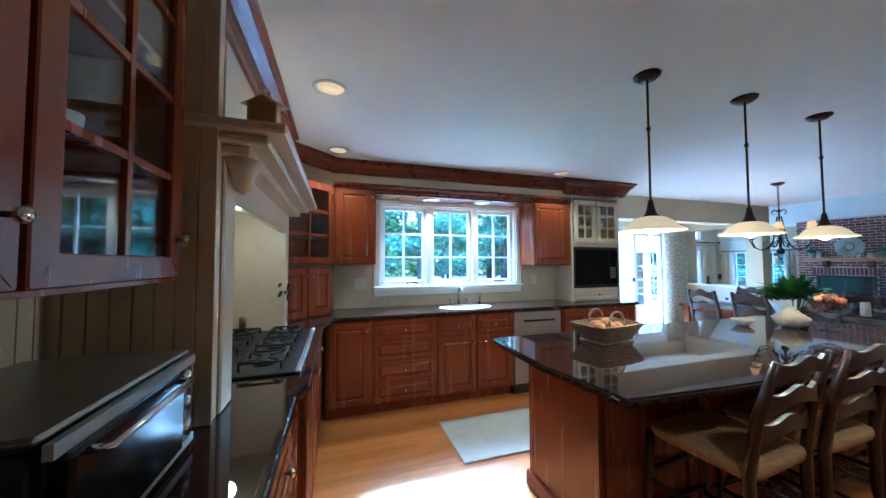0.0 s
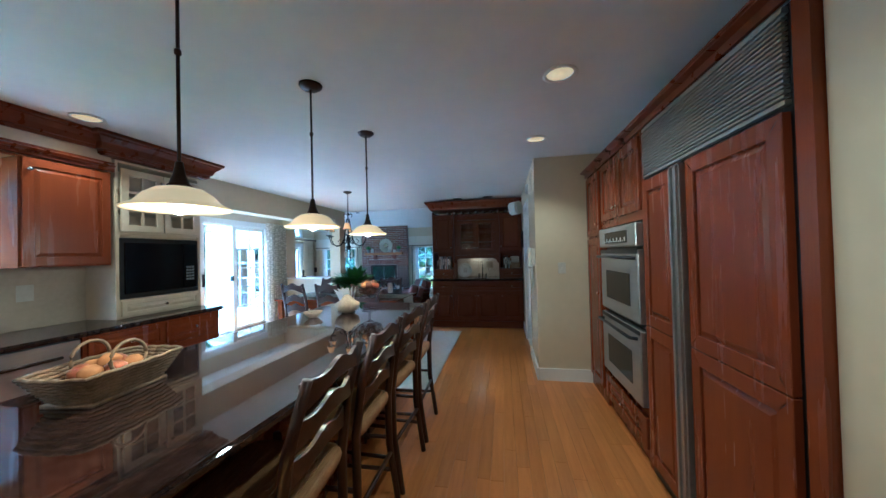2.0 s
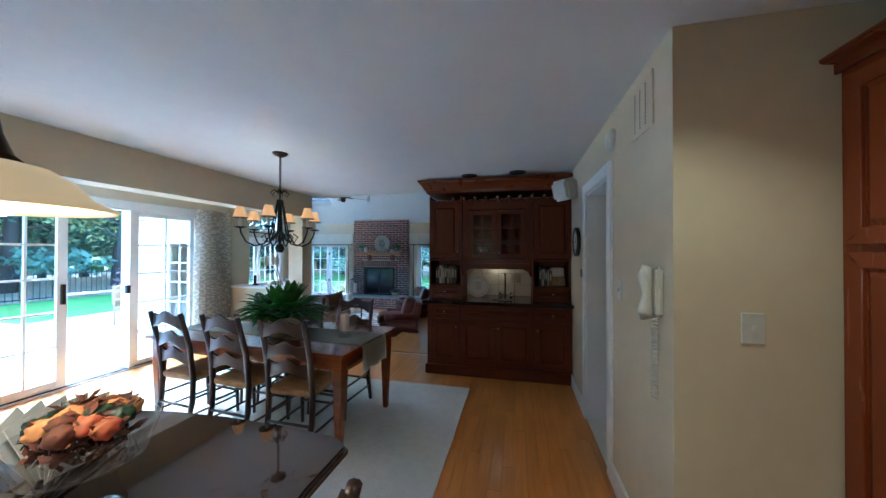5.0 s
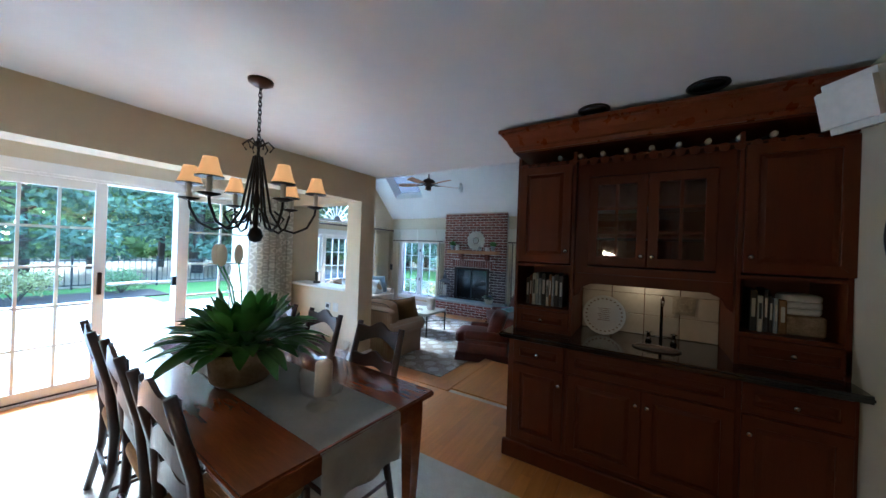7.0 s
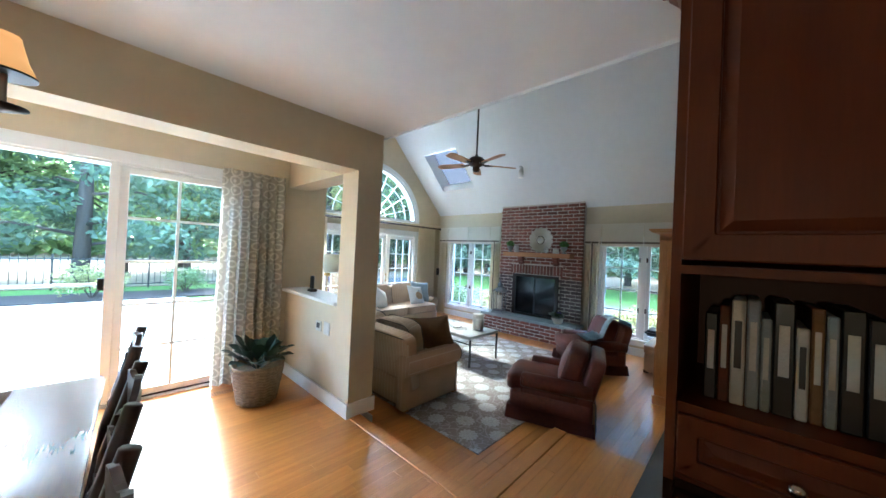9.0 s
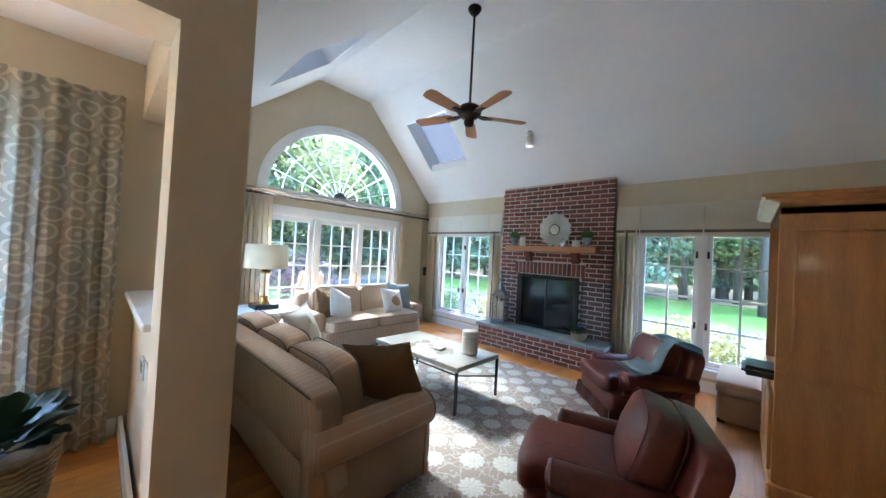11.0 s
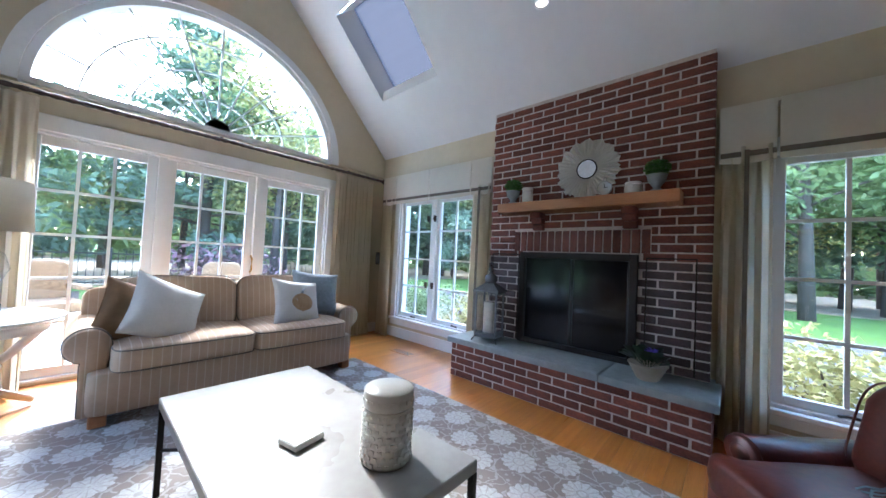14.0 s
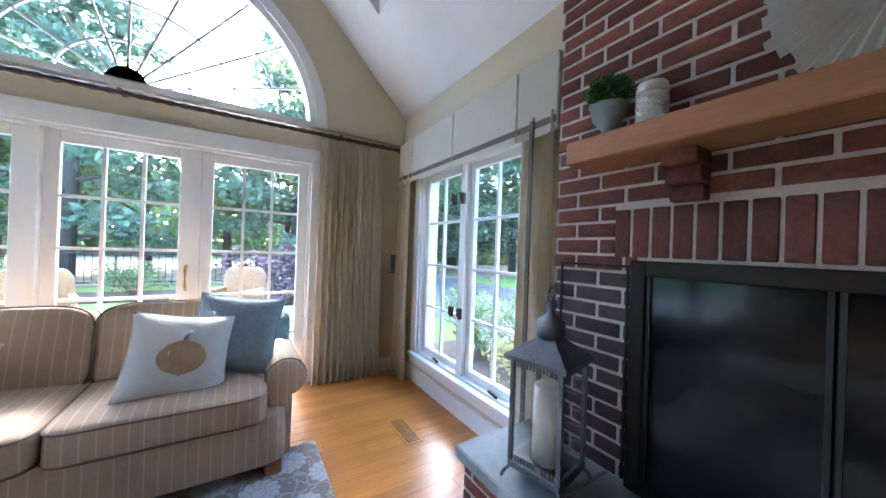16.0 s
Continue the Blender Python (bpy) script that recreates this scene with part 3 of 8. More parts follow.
part("casing", arc(AR - 0.001, -0.024, 0.0, 0.09), "white", t)
part("frame", arc(AR - 0.055, 0.0, 0.16, 0.053), "white", t)
box("sill", -AR + 0.055, 0.0, 0.0, AR - 0.055, 0.16, 0.05, "white", t)
for r in (0.10, 0.36, 0.66, 0.96):
    part("muntin", arc(r, 0.06, 0.082, 0.014), "white", t)
bm = bmesh.new()
for k in range(1, 10):
    a = math.pi * k / 10
    d = Vector((math.cos(a), 0, math.sin(a)))
    s = Vector((-d.z, 0, d.x)) * 0.008
    o = Vector((0, 0.07, 0.0))
    pa, pb = o + d * 0.11, o + d * (AR - 0.05)
    v = [bm.verts.new(p + s * i + Vector((0, j, 0))) for p in (pa, pb) for i, j in ((-1, -0.01), (1, -0.01), (1, 0.01), (-1, 0.01))]
    for f in ((0, 1, 5, 4), (1, 2, 6, 5), (2, 3, 7, 6), (3, 0, 4, 7)):
        bm.faces.new([v[i] for i in f])
part("sunburst_bars", bm, "white", t)
bm = bmesh.new()
bm.faces.new([bm.verts.new((0.11 * math.cos(math.pi * k / 14), 0.035, 0.11 * math.sin(math.pi * k / 14) + 0.052)) for k in range(15)])
bmesh.ops.solidify(bm, geom=bm.faces[:], thickness=0.02)
part("hub", bm, "white", t)
bm = bmesh.new()
bm.faces.new([bm.verts.new(((AR - 0.05) * math.cos(math.pi * k / 30), 0.075, (AR - 0.05) * math.sin(math.pi * k / 30) + 0.01)) for k in range(31)])
g = part("pane", bm, "glass", t)
g.visible_shadow = False

# dining sliding doors: fixed grid, open leaf stacked behind it, fixed grid
t = thing("sliding_door", "white sliding patio door standing open, with gridded glass panels", "door", (SD[0], 5.20, 0.0), 0, kind="structure")
casing(t, SD[1] - SD[0], SD[3], 0.10, sill=False)
for x, y, g3 in ((0.02, 0.05, 3), (0.75, 0.05, 3), (1.35, 0.10, 3), (2.24, 0.05, 3)):
    if x == 0.75:
        fr = pane_grid(t, 0.86, 2.0, 3, 5, (x, y, 0.03), rail=0.085)
        boxes("door_handle", [(0.80, -0.06, 0.90, 0.83, -0.02, 1.12)], "bronze", fr, bevel=0.004)
    elif x == 0.02:
        pane_grid(t, 0.72, 2.0, 3, 5, (x, y, 0.03), rail=0.06)
    elif x == 2.24:
        pane_grid(t, 0.80, 2.0, 2, 5, (x, y, 0.03), rail=0.06)
box("mullion", 2.18, 0.0, 0.03, 2.24, 0.15, 2.03, "white", t)
boxes("threshold", [(0.018, 0.02, 0.0185, SD[1] - SD[0] - 0.018, 0.16, 0.03)], "bronze", t)
tube("security_bar", [(1.64, 0.09, 1.02), (2.17, 0.09, 1.02)], 0.012, "steel", t)
boxes("lock_handle", [(2.14, -0.02, 0.98, 2.18, 0.03, 1.08)], "black", t, bevel=0.004)

# hall doorway casing
t = thing("door_1", "white cased doorway open to a narrow hall", "doorway", (5.76, -0.232, 0.0), 180, kind="structure")
casing(t, 0.74, 2.04, 0.09, sill=False)

# baseboards
boxes("baseboard", [(4.07, -1.4, 0, 4.089, -0.235, 0.13), (4.07, -0.231, 0, 4.93, -0.212, 0.13), (5.85, -0.231, 0, 6.5, -0.212, 0.13),
                    (7.14, 3.731, 0, 7.42, 3.749, 0.12), (7.141, 3.75, 0, 7.159, 5.19, 0.12), (7.401, 3.75, LZ, 7.42, 5.19, LZ + 0.12),
                    (WE - 0.018, 1.0, LZ, WE - 0.001, 3.4, LZ + 0.13), (WE - 0.018, 5.5, LZ, WE - 0.001, WN - 0.02, LZ + 0.13),
                    (11.33, WN - 0.018, LZ, WE - 0.02, WN - 0.001, LZ + 0.13), (7.612, 5.381, LZ, 7.63, WN - 0.02, LZ + 0.13), (6.74, 5.18, 0, 7.13, 5.199, 0.12)],
      "white", kind="structure")

# ---- outdoors ----
GZ = -0.55
bm = bmesh.new()
R = 400
vs = [bm.verts.new((x, y, GZ)) for x, y in ((-R, -R), (R, -R), (R, R), (-R, R))]
bm.faces.new(vs)
part("ground", bm, "grass", kind="structure")
boxes("patio", [(2.0, 5.38, GZ - 0.1, 7.30, 12.0, -0.05), (7.31, 7.64, GZ - 0.1, 12.4, 12.0, LZ - 0.08)], "patio", kind="structure", bevel=0.01)
box("driveway", 14.6, -12, GZ - 0.1, 20.6, 24, GZ + 0.02, "asphalt", kind="structure")
box("woodland_floor", 29, -60, GZ - 0.1, 90, 70, GZ + 0.03, "litter", kind="structure")
box("woodland_floor", -60, 19.4, GZ - 0.1, 28.9, 90, GZ + 0.03, "litter", kind="structure")
boxes("garden_bed", [(12.3, -3, GZ - 0.1, 14.2, 9, GZ + 0.05), (0, 15.5, GZ - 0.1, 9, 17.5, GZ + 0.05)], "soil", kind="structure")


def fence(x0, y0, x1, y1):
    t = thing("garden_fence", "black metal picket fence behind the lawn", "fence", (x0, y0, GZ))
    d = Vector((x1 - x0, y1 - y0, 0))
    L = d.length
    t.rotation_euler = (0, 0, math.atan2(d.y, d.x))
    boxes("rail", [(0, -0.015, 0.15, L, 0.015, 0.19), (0, -0.015, 1.1, L, 0.015, 1.14)], "black", t)
    me = None
    for k in range(int(L / 0.18)):
        if k % 14 == 0:
            box("post", k * 0.18 - 0.03, -0.03, 0, k * 0.18 + 0.03, 0.03, 1.3, "black", t)
    boxes("picket", [(k * 0.18 - 0.009, -0.009, 0.1, k * 0.18 + 0.009, 0.009, 1.25) for k in range(int(L / 0.18)) if k % 14], "black", t, kind="stuff")


fence(-8, 19, 17, 19)
rng = random.Random(5)


def leaf_cloud(bm, c, r, n, size, flat=0.7, rng=rng, droop=0.0):
    """Many small leaf clumps scattered in a rough ball."""
    for _ in range(n):
        d = Vector((rng.gauss(0, 1), rng.gauss(0, 1), rng.gauss(0, 1))).normalized() * r * rng.uniform(0.35, 1.0)
        p = Vector(c) + Vector((d.x, d.y, d.z * flat))
        u = Vector((rng.gauss(0, 1), rng.gauss(0, 1), rng.gauss(0, 1) * 0.6 - droop)).normalized() * size * rng.uniform(0.5, 1.2)
        v = u.cross(Vector((rng.gauss(0, 1), rng.gauss(0, 1), rng.gauss(0, 1)))).normalized() * size * rng.uniform(0.25, 0.5)
        q = [bm.verts.new(p + a) for a in (-u * 0.5, v * 0.6, u * 0.6, -v * 0.6)]
        bm.faces.new(q)


def tree(h, seed, kind="tree", pine=False):
    rng = random.Random(seed)
    t = thing("tree", "tall pine with drooping blue-green boughs" if pine else "leafy garden tree at the edge of the lawn", "tree")
    bm = bmesh.new()
    bm_tube(bm, [(0, 0, 0), (0.1, 0.05, h * 0.3), (0.0, 0.15, h * 0.65), (0.05, 0.1, h)], [h * 0.022, h * 0.017, h * 0.01, 0.02], 8)
    tips = []
    n = 26 if pine else 18
    for k in range(n):
        z = h * (0.12 + 0.85 * k / n) if pine else h * rng.uniform(0.25, 0.8)
        L = (h * 0.30 * (1 - k / n * 0.8)) if pine else h * rng.uniform(0.18, 0.34)
        a = k * 2.4 + rng.uniform(-0.4, 0.4)
        end = Vector((math.cos(a) * L, math.sin(a) * L, z + (-0.05 * L if pine else 0.45 * L)))
        bm_tube(bm, [(0.03, 0.05, z), ((end.x) * 0.5, (end.y) * 0.5, z + (0.1 * L if pine else 0.3 * L)), end], [h * 0.006, h * 0.004, 0.01], 5)
        tips.append(end)
        tips.append(end * 0.55 + Vector((0, 0, z * 0.45)))
    part("trunk", bm, "bark", t, smooth=True)
    bm = bmesh.new()
    for e in tips:
        leaf_cloud(bm, e, h * (0.10 if pine else 0.14), 130, h * 0.03, 0.45 if pine else 0.8, rng, 0.5 if pine else 0.1)
    part("crown", bm, kind, t)
    return t


protos = [tree(11, 1), tree(9, 2, "tree_y"), tree(13, 3, "pinetree", True), tree(10, 4), tree(12, 6, "pinetree", True)]
spots = []
for k in range(30):
    spots.append((rng.uniform(-14, 30), rng.uniform(23, 34)))
for k in range(34):
    spots.append((rng.uniform(29, 42), rng.uniform(-14, 24)))
spots += [(5.2, 21.5), (1.5, 22.5), (15.5, 20.8), (-3.5, 22), (26, 7.5), (25.5, 1.6), (27.5, -2.2), (24.6, 12.5)]
used = set()
for k, (x, y) in enumerate(spots):
    i = [0, 2, 3, 1, 4, 2, 0][k % 7]
    if i in used:
        copy_thing(protos[i], pose(x, y, GZ, 0, 0, rng.uniform(0, 360)) @ Matrix.Scale(rng.uniform(0.8, 1.15), 4))
    else:
        used.add(i)
        protos[i].location = (x, y, GZ)
# far woods
bm = bmesh.new()
for k in range(9000):
    a = rng.uniform(-1.2, 2.9)
    r = rng.uniform(42, 60)
    z = GZ + rng.uniform(0, 1) ** 1.2 * (8 + 4 * noise.noise(Vector((a * 5, 0, 0))))
    leaf_cloud(bm, (5 + r * math.cos(a), 2 + r * math.sin(a), z), 1.6, 3, 1.7, 0.8)
part("far_woods", bm, "tree", kind="stuff", label="dense mixed woods beyond the garden")


def shrub(x, y, r, m, label, seed):
    rg = random.Random(seed)
    t = thing("shrub", label, "shrub", (x, y, GZ))
    bm = bmesh.new()
    for k in range(7):
        a = k * 0.9
        bm_tube(bm, [(0, 0, 0), (r * 0.3 * math.cos(a), r * 0.3 * math.sin(a), r * 0.5), (r * 0.6 * math.cos(a), r * 0.6 * math.sin(a), r)], [0.02, 0.014, 0.006], 5)
    part("stem", bm, "bark", t)
    bm = bmesh.new()
    for k in range(10):
        leaf_cloud(bm, (rg.uniform(-r, r) * 0.6, rg.uniform(-r, r) * 0.6, r * rg.uniform(0.4, 1.0)), r * 0.5, 170, r * 0.12, 0.8, rg)
    part("foliage", bm, m, t)


shrub(5.6, 16.2, 0.9, "tree_y", "rounded yellow-green shrub by the lawn", 1)
shrub(8.0, 16.8, 0.8, "tree", "low green shrub by the fence", 2)
shrub(2.5, 16.5, 0.9, "tree", "low green shrub by the fence", 3)
for k, (x, y, r, m) in enumerate(((13.45, 2.75, 0.80, "tree_y"), (13.7, 3.75, 0.62, "tree_y"), (13.5, 1.35, 0.75, "tree_y"), (13.8, 6.9, 0.75, "tree_y"), (13.3, 0.1, 0.7, "tree"), (13.9, 8.4, 0.8, "tree"), (13.6, 5.4, 0.55, "tree"))):
    shrub(x, y, r, m, "twiggy autumn shrub outside the window" if m == "tree_y" else "green shrub outside the window", 4 + k)
shrub(11.5, 12.9, 1.35, "plum", "tall dark plum-leaved bush beyond the patio", 12)

# ---- kitchen ----
def knob(parent, x, y, z, way=(0, -1), m="chrome"):
    bm = bmesh.new()
    bm_lathe(bm, [(0.005, 0), (0.005, 0.012), (0.013, 0.017), (0.014, 0.024), (0.008, 0.03)], 10)
    a = math.atan2(way[1], way[0])
    bmesh.ops.transform(bm, matrix=pose(0, 0, 0, 0, 0, math.degrees(a)) @ pose(0, 0, 0, 0, 90, 0), verts=bm.verts)
    return part("knob", bm, m, parent, smooth=True, at=(x, y, z))


def panel_door(parent, x0, z0, x1, z1, y=0.0, m="cherry", glazed=0, name="door", kx=None, kz=None, lift=0.02, stile=0.058):
    """A framed door on the front plane y, facing -y: frame, recessed field, raised centre; glazed: rows of panes."""
    g = 0.002
    x0, x1, z0, z1 = x0 + g, x1 - g, z0 + g, z1 - g
    s = min(stile, (x1 - x0) * 0.3, (z1 - z0) * 0.3)
    bm = bmesh.new()
    ring = []
    for yy in (y - lift, y):
        for q in (0, s):
            ring.append([bm.verts.new(p) for p in ((x0 + q, yy, z0 + q), (x1 - q, yy, z0 + q), (x1 - q, yy, z1 - q), (x0 + q, yy, z1 - q))])
    for a, b in ((0, 1), (2, 3), (0, 2), (1, 3)):
        for i in range(4):
            bm.faces.new((ring[a][i], ring[a][(i + 1) % 4], ring[b][(i + 1) % 4], ring[b][i]))
    bmesh.ops.bevel(bm, geom=bm.edges[:], offset=0.003, segments=1, affect="EDGES")
    d = part(name, bm, m, parent)
    if glazed:
        w, h = x1 - x0 - 2 * s, z1 - z0 - 2 * s
        box("muntin", (x0 + x1) / 2 - 0.009, y - lift + 0.004, z0 + s, (x0 + x1) / 2 + 0.009, y - 0.004, z1 - s, m, d)
        for j in range(1, glazed):
            z = z0 + s + h * j / glazed
            box("muntin", x0 + s, y - lift + 0.005, z - 0.009, (x0 + x1) / 2 - 0.009, y - 0.005, z + 0.009, m, d)
            box("muntin", (x0 + x1) / 2 + 0.009, y - lift + 0.005, z - 0.009, x1 - s, y - 0.005, z + 0.009, m, d)
    else:
        bm = bmesh.new()
        g, c = 0.006, 0.022
        loops = []
        for q, yy in ((0, y), (0, y - lift + 0.012), (g, y - lift + 0.012), (g + c, y - lift + 0.002)):
            loops.append([bm.verts.new(p) for p in ((x0 + s + q, yy, z0 + s + q), (x1 - s - q, yy, z0 + s + q), (x1 - s - q, yy, z1 - s - q), (x0 + s + q, yy, z1 - s - q))])
        for a, b in zip(loops, loops[1:]):
            for i in range(4):
                bm.faces.new((a[i], a[(i + 1) % 4], b[(i + 1) % 4], b[i]))
        bm.faces.new(loops[-1])
        bm.faces.new(loops[0][::-1])
        part("field", bm, m, d)
    if glazed:
        gl = box("pane", x0 + s, y - 0.009, z0 + s, x1 - s, y - 0.006, z1 - s, "glass", d)
        gl.visible_shadow = False
    if kx is not None:
        knob(d, kx, y - lift, kz)
    return d


def cabinet(label, at, rz, w, h, d, fronts, m="cherry", toe=0.0, name="base_cabinet", group="kitchen cabinets", open_front=False):
    """A box on local x 0..w whose front faces -y. fronts: (kind, x0, z0, x1, z1, knob side)."""
    t = thing(name, label, "cabinet", at, rz, group)
    th = 0.02
    if open_front:
        bs = [(0, 0, 0, th, d, h), (w - th, 0, 0, w, d, h), (th, 0, 0, w - th, d, th), (th, 0, h - th, w - th, d, h), (th, d - 0.01, th, w - th, d, h - th)]
        boxes("body", bs, m, t)
    else:
        b = [(0, 0, toe, w, d, h)] + ([(0, 0.07, 0, w, d, toe)] if toe else [])
        boxes("body", b, m, t)
    for k, x0, z0, x1, z1, side in fronts:
        if k == "drawer":
            panel_door(t, x0, z0, x1, z1, 0, m, name="drawer", kx=(x0 + x1) / 2, kz=(z0 + z1) / 2, stile=0.035)
        else:
            kx = x1 - 0.03 if side == "r" else x0 + 0.03
            kz = z1 - 0.08 if side and z0 < 0.6 else z0 + 0.08
            panel_door(t, x0, z0, x1, z1, 0, m, glazed=3 if k == "glass" else 0, kx=kx, kz=kz)
    return t


def crown(name, pts, m="cherry_h", z=2.44, drop=0.13, out=0.10, kind="structure", parent=None, label=""):
    """A crown moulding swept along plan points, its face to the right of the way."""
    prof = [(0, -drop), (0.012, -drop), (0.016, -drop * 0.82), (0.03, -drop * 0.78), (0.05, -drop * 0.5), (out * 0.8, -drop * 0.28), (out * 0.82, -drop * 0.2), (out, -drop * 0.16), (out, 0), (0, 0)]
    bm = bmesh.new()
    rings = []
    P = [Vector((p[0], p[1], 0)) for p in pts]
    for i, p in enumerate(P):
        ds = [(P[i] - P[i - 1]).normalized()] if i else []
        ds += [(P[i + 1] - P[i]).normalized()] if i + 1 < len(P) else []
        ns = [Vector((d.y, -d.x, 0)) for d in ds]
        nn = sum(ns, Vector()).normalized()
        k = 1 / max(nn.dot(ns[0]), 0.3)
        rings.append([bm.verts.new((p.x + nn.x * k * a, p.y + nn.y * k * a, z + b)) for a, b in prof])
    for a, b in zip(rings, rings[1:]):
        for i in range(len(prof)):
            bm.faces.new((a[i], a[(i + 1) % len(prof)], b[(i + 1) % len(prof)], b[i]))
    bm.faces.new(rings[0])
    bm.faces.new(rings[-1][::-1])
    return part(name, bm, m, parent, label, kind=kind)


CF = 3.03      # front of the north bases
# north run of bases
def base(x, w, fronts, label):
    return cabinet(label, (x, CF, 0), 0, w, 0.885, 3.615 - CF, fronts, toe=0.1)


base(-0.35, 0.40, [("door", 0.02, 0.12, 0.38, 0.87, "r")], "cherry base cabinet under dark granite")
dz = [0.12, 0.31, 0.50, 0.69, 0.87]
base(0.05, 0.62, [("drawer", 0.02, dz[i], 0.60, dz[i + 1], "") for i in range(4)], "cherry four-drawer base under dark granite")
base(0.67, 0.87, [("drawer", 0.02, 0.69, 0.43, 0.87, ""), ("drawer", 0.44, 0.69, 0.85, 0.87, ""), ("door", 0.02, 0.12, 0.43, 0.68, "r"), ("door", 0.44, 0.12, 0.85, 0.68, "l")], "cherry sink base with two doors")
base(2.16, 1.10, [("drawer", 0.02, 0.69, 0.54, 0.87, ""), ("drawer", 0.56, 0.69, 1.08, 0.87, ""), ("door", 0.02, 0.12, 0.54, 0.68, "r"), ("door", 0.56, 0.12, 1.08, 0.68, "l")], "cherry base cabinet beside the dishwasher")
t = thing("dishwasher", "stainless steel dishwasher with a bar handle", "dishwasher", (1.55, CF, 0))
box("body", 0, 0.03, 0.0, 0.60, 0.58, 0.885, "black", t)
box("door", 0.003, -0.01, 0.11, 0.597, 0.028, 0.88, "steel", t, 0.008)
tube("handle", [(0.12, -0.01, 0.78), (0.12, -0.045, 0.785), (0.48, -0.045, 0.785), (0.48, -0.01, 0.78)], 0.010, "bronze", t)
# west run: front plane x = -0.42
cabinet("cherry base with slim drawers beside the cooktop", (-0.43, -1.6, 0), 90, 3.05, 0.885, 0.60,
        [("drawer", 0.02, 0.69, 0.75, 0.87, ""), ("door", 0.02, 0.12, 0.75, 0.68, "r"), ("drawer", 0.77, 0.69, 1.5, 0.87, ""), ("door", 0.77, 0.12, 1.5, 0.68, "r"), ("drawer", 1.52, 0.69, 2.25, 0.87, ""), ("door", 1.52, 0.12, 2.25, 0.68, "r"), ("drawer", 2.27, 0.69, 3.03, 0.87, ""), ("door", 2.27, 0.12, 3.03, 0.68, "l")], toe=0.1)
cabinet("cherry cabinet below the gas cooktop", (-0.40, 1.46, 0), 90, 1.50, 0.885, 0.63,
        [("door", 0.02, 0.12, 0.5, 0.87, "r"), ("door", 0.51, 0.12, 0.99, 0.87, "l"), ("door", 1.0, 0.12, 1.48, 0.87, "l")], toe=0.1)


def counter(name, outline, z0, z1, m, label, holes=(), kind="", edge=0.012):
    """A worktop over a plan outline, with a rounded edge."""
    bm = bmesh.new()
    f = bm.faces.new([bm.verts.new((x, y, z0)) for x, y in outline])
    r = bmesh.ops.extrude_face_region(bm, geom=[f])
    bmesh.ops.translate(bm, vec=(0, 0, z1 - z0), verts=[v for v in r["geom"] if isinstance(v, bmesh.types.BMVert)])
    rim = [e for e in bm.edges if abs(e.verts[0].co.z - e.verts[1].co.z) < 1e-6]
    bmesh.ops.bevel(bm, geom=rim, offset=edge, segments=3, affect="EDGES")
    ob = part(name, bm, m, None, label)
    tagged(ob, category="worktop")
    return ob


counter("worktop", [(-1.045, -1.6), (-0.40, -1.6), (-0.40, 1.30), (-0.36, 1.40), (-0.36, 2.66), (-0.27, 3.0), (3.30, 3.0), (3.30, 3.615), (-1.045, 3.615)], 0.886, 0.922, "granite", "polished dark brown granite worktop along the kitchen walls")
boxes("backsplash", [(-0.3, 3.60, 0.923, 0.115, 3.619, 1.42), (0.115, 3.60, 0.923, 2.015, 3.619, 1.035), (2.015, 3.60, 0.923, 2.53, 3.619, 1.42)], "tile", kind="structure")
boxes("outlet_plate", [(-0.08, 3.592, 1.13, 0.04, 3.5995, 1.25), (2.13, 3.592, 1.13, 2.22, 3.5995, 1.25)], "plastic", kind="structure", bevel=0.002)
# uppers on the north wall
FY = 3.28


def upper(x, w, z0, z1, fronts, label, m="cherry", rz=0, at=None, d=0.33, **k):
    t = cabinet(label, at or (x, FY, z0), rz, w, z1 - z0, d, fronts, m=m, name="wall_cabinet", **k)
    return t


upper(-0.29, 0.40, 1.40, 2.17, [("door", 0.01, 0.01, 0.39, 0.76, "r")], "cherry wall cabinet with a raised panel")
upper(1.98, 0.52, 1.38, 2.14, [("door", 0.01, 0.01, 0.51, 0.75, "l")], "cherry wall cabinet beside the window")
# corner cabinets
t = cabinet("cherry corner wall cabinet with a glazed door", (-0.72, 2.86, 1.40), 45, 0.60, 0.77, 0.30, [("glass", 0.02, 0.01, 0.58, 0.76, "r")], name="wall_cabinet", open_front=True)
for z in (0.26, 0.51):
    box("shelf", 0.02, 0.02, z, 0.58, 0.28, z + 0.012, "cherry_h", t)
t = cabinet("cherry tambour cabinet standing on the corner worktop", (-0.72, 2.88, 0.923), 45, 0.58, 0.46, 0.28, [("door", 0.01, 0.01, 0.28, 0.45, "r"), ("door", 0.29, 0.01, 0.57, 0.45, "l")], name="corner_cabinet")
# frieze, light bridge and crown
boxes("soffit", [(-1.04, 3.30, 2.19, 2.52, 3.619, H - 0.001), (-1.04, 1.0, 2.19, -0.74, 3.2999, H - 0.001)], "cream", kind="structure")
boxes("light_bridge", [(0.11, 3.285, 2.125, 1.98, 3.60, 2.145), (-0.30, 3.262, 2.145, 2.52, 3.285, 2.19)], "cherry_h", kind="structure", bevel=0.003)
crown("crown_moulding", [(-0.74, 1.0), (-0.74, 2.88), (-0.30, 3.30), (2.44, 3.30)])
crown("crown_rail", [(-0.30, 3.27), (2.50, 3.27)], z=2.215, drop=0.05, out=0.035)
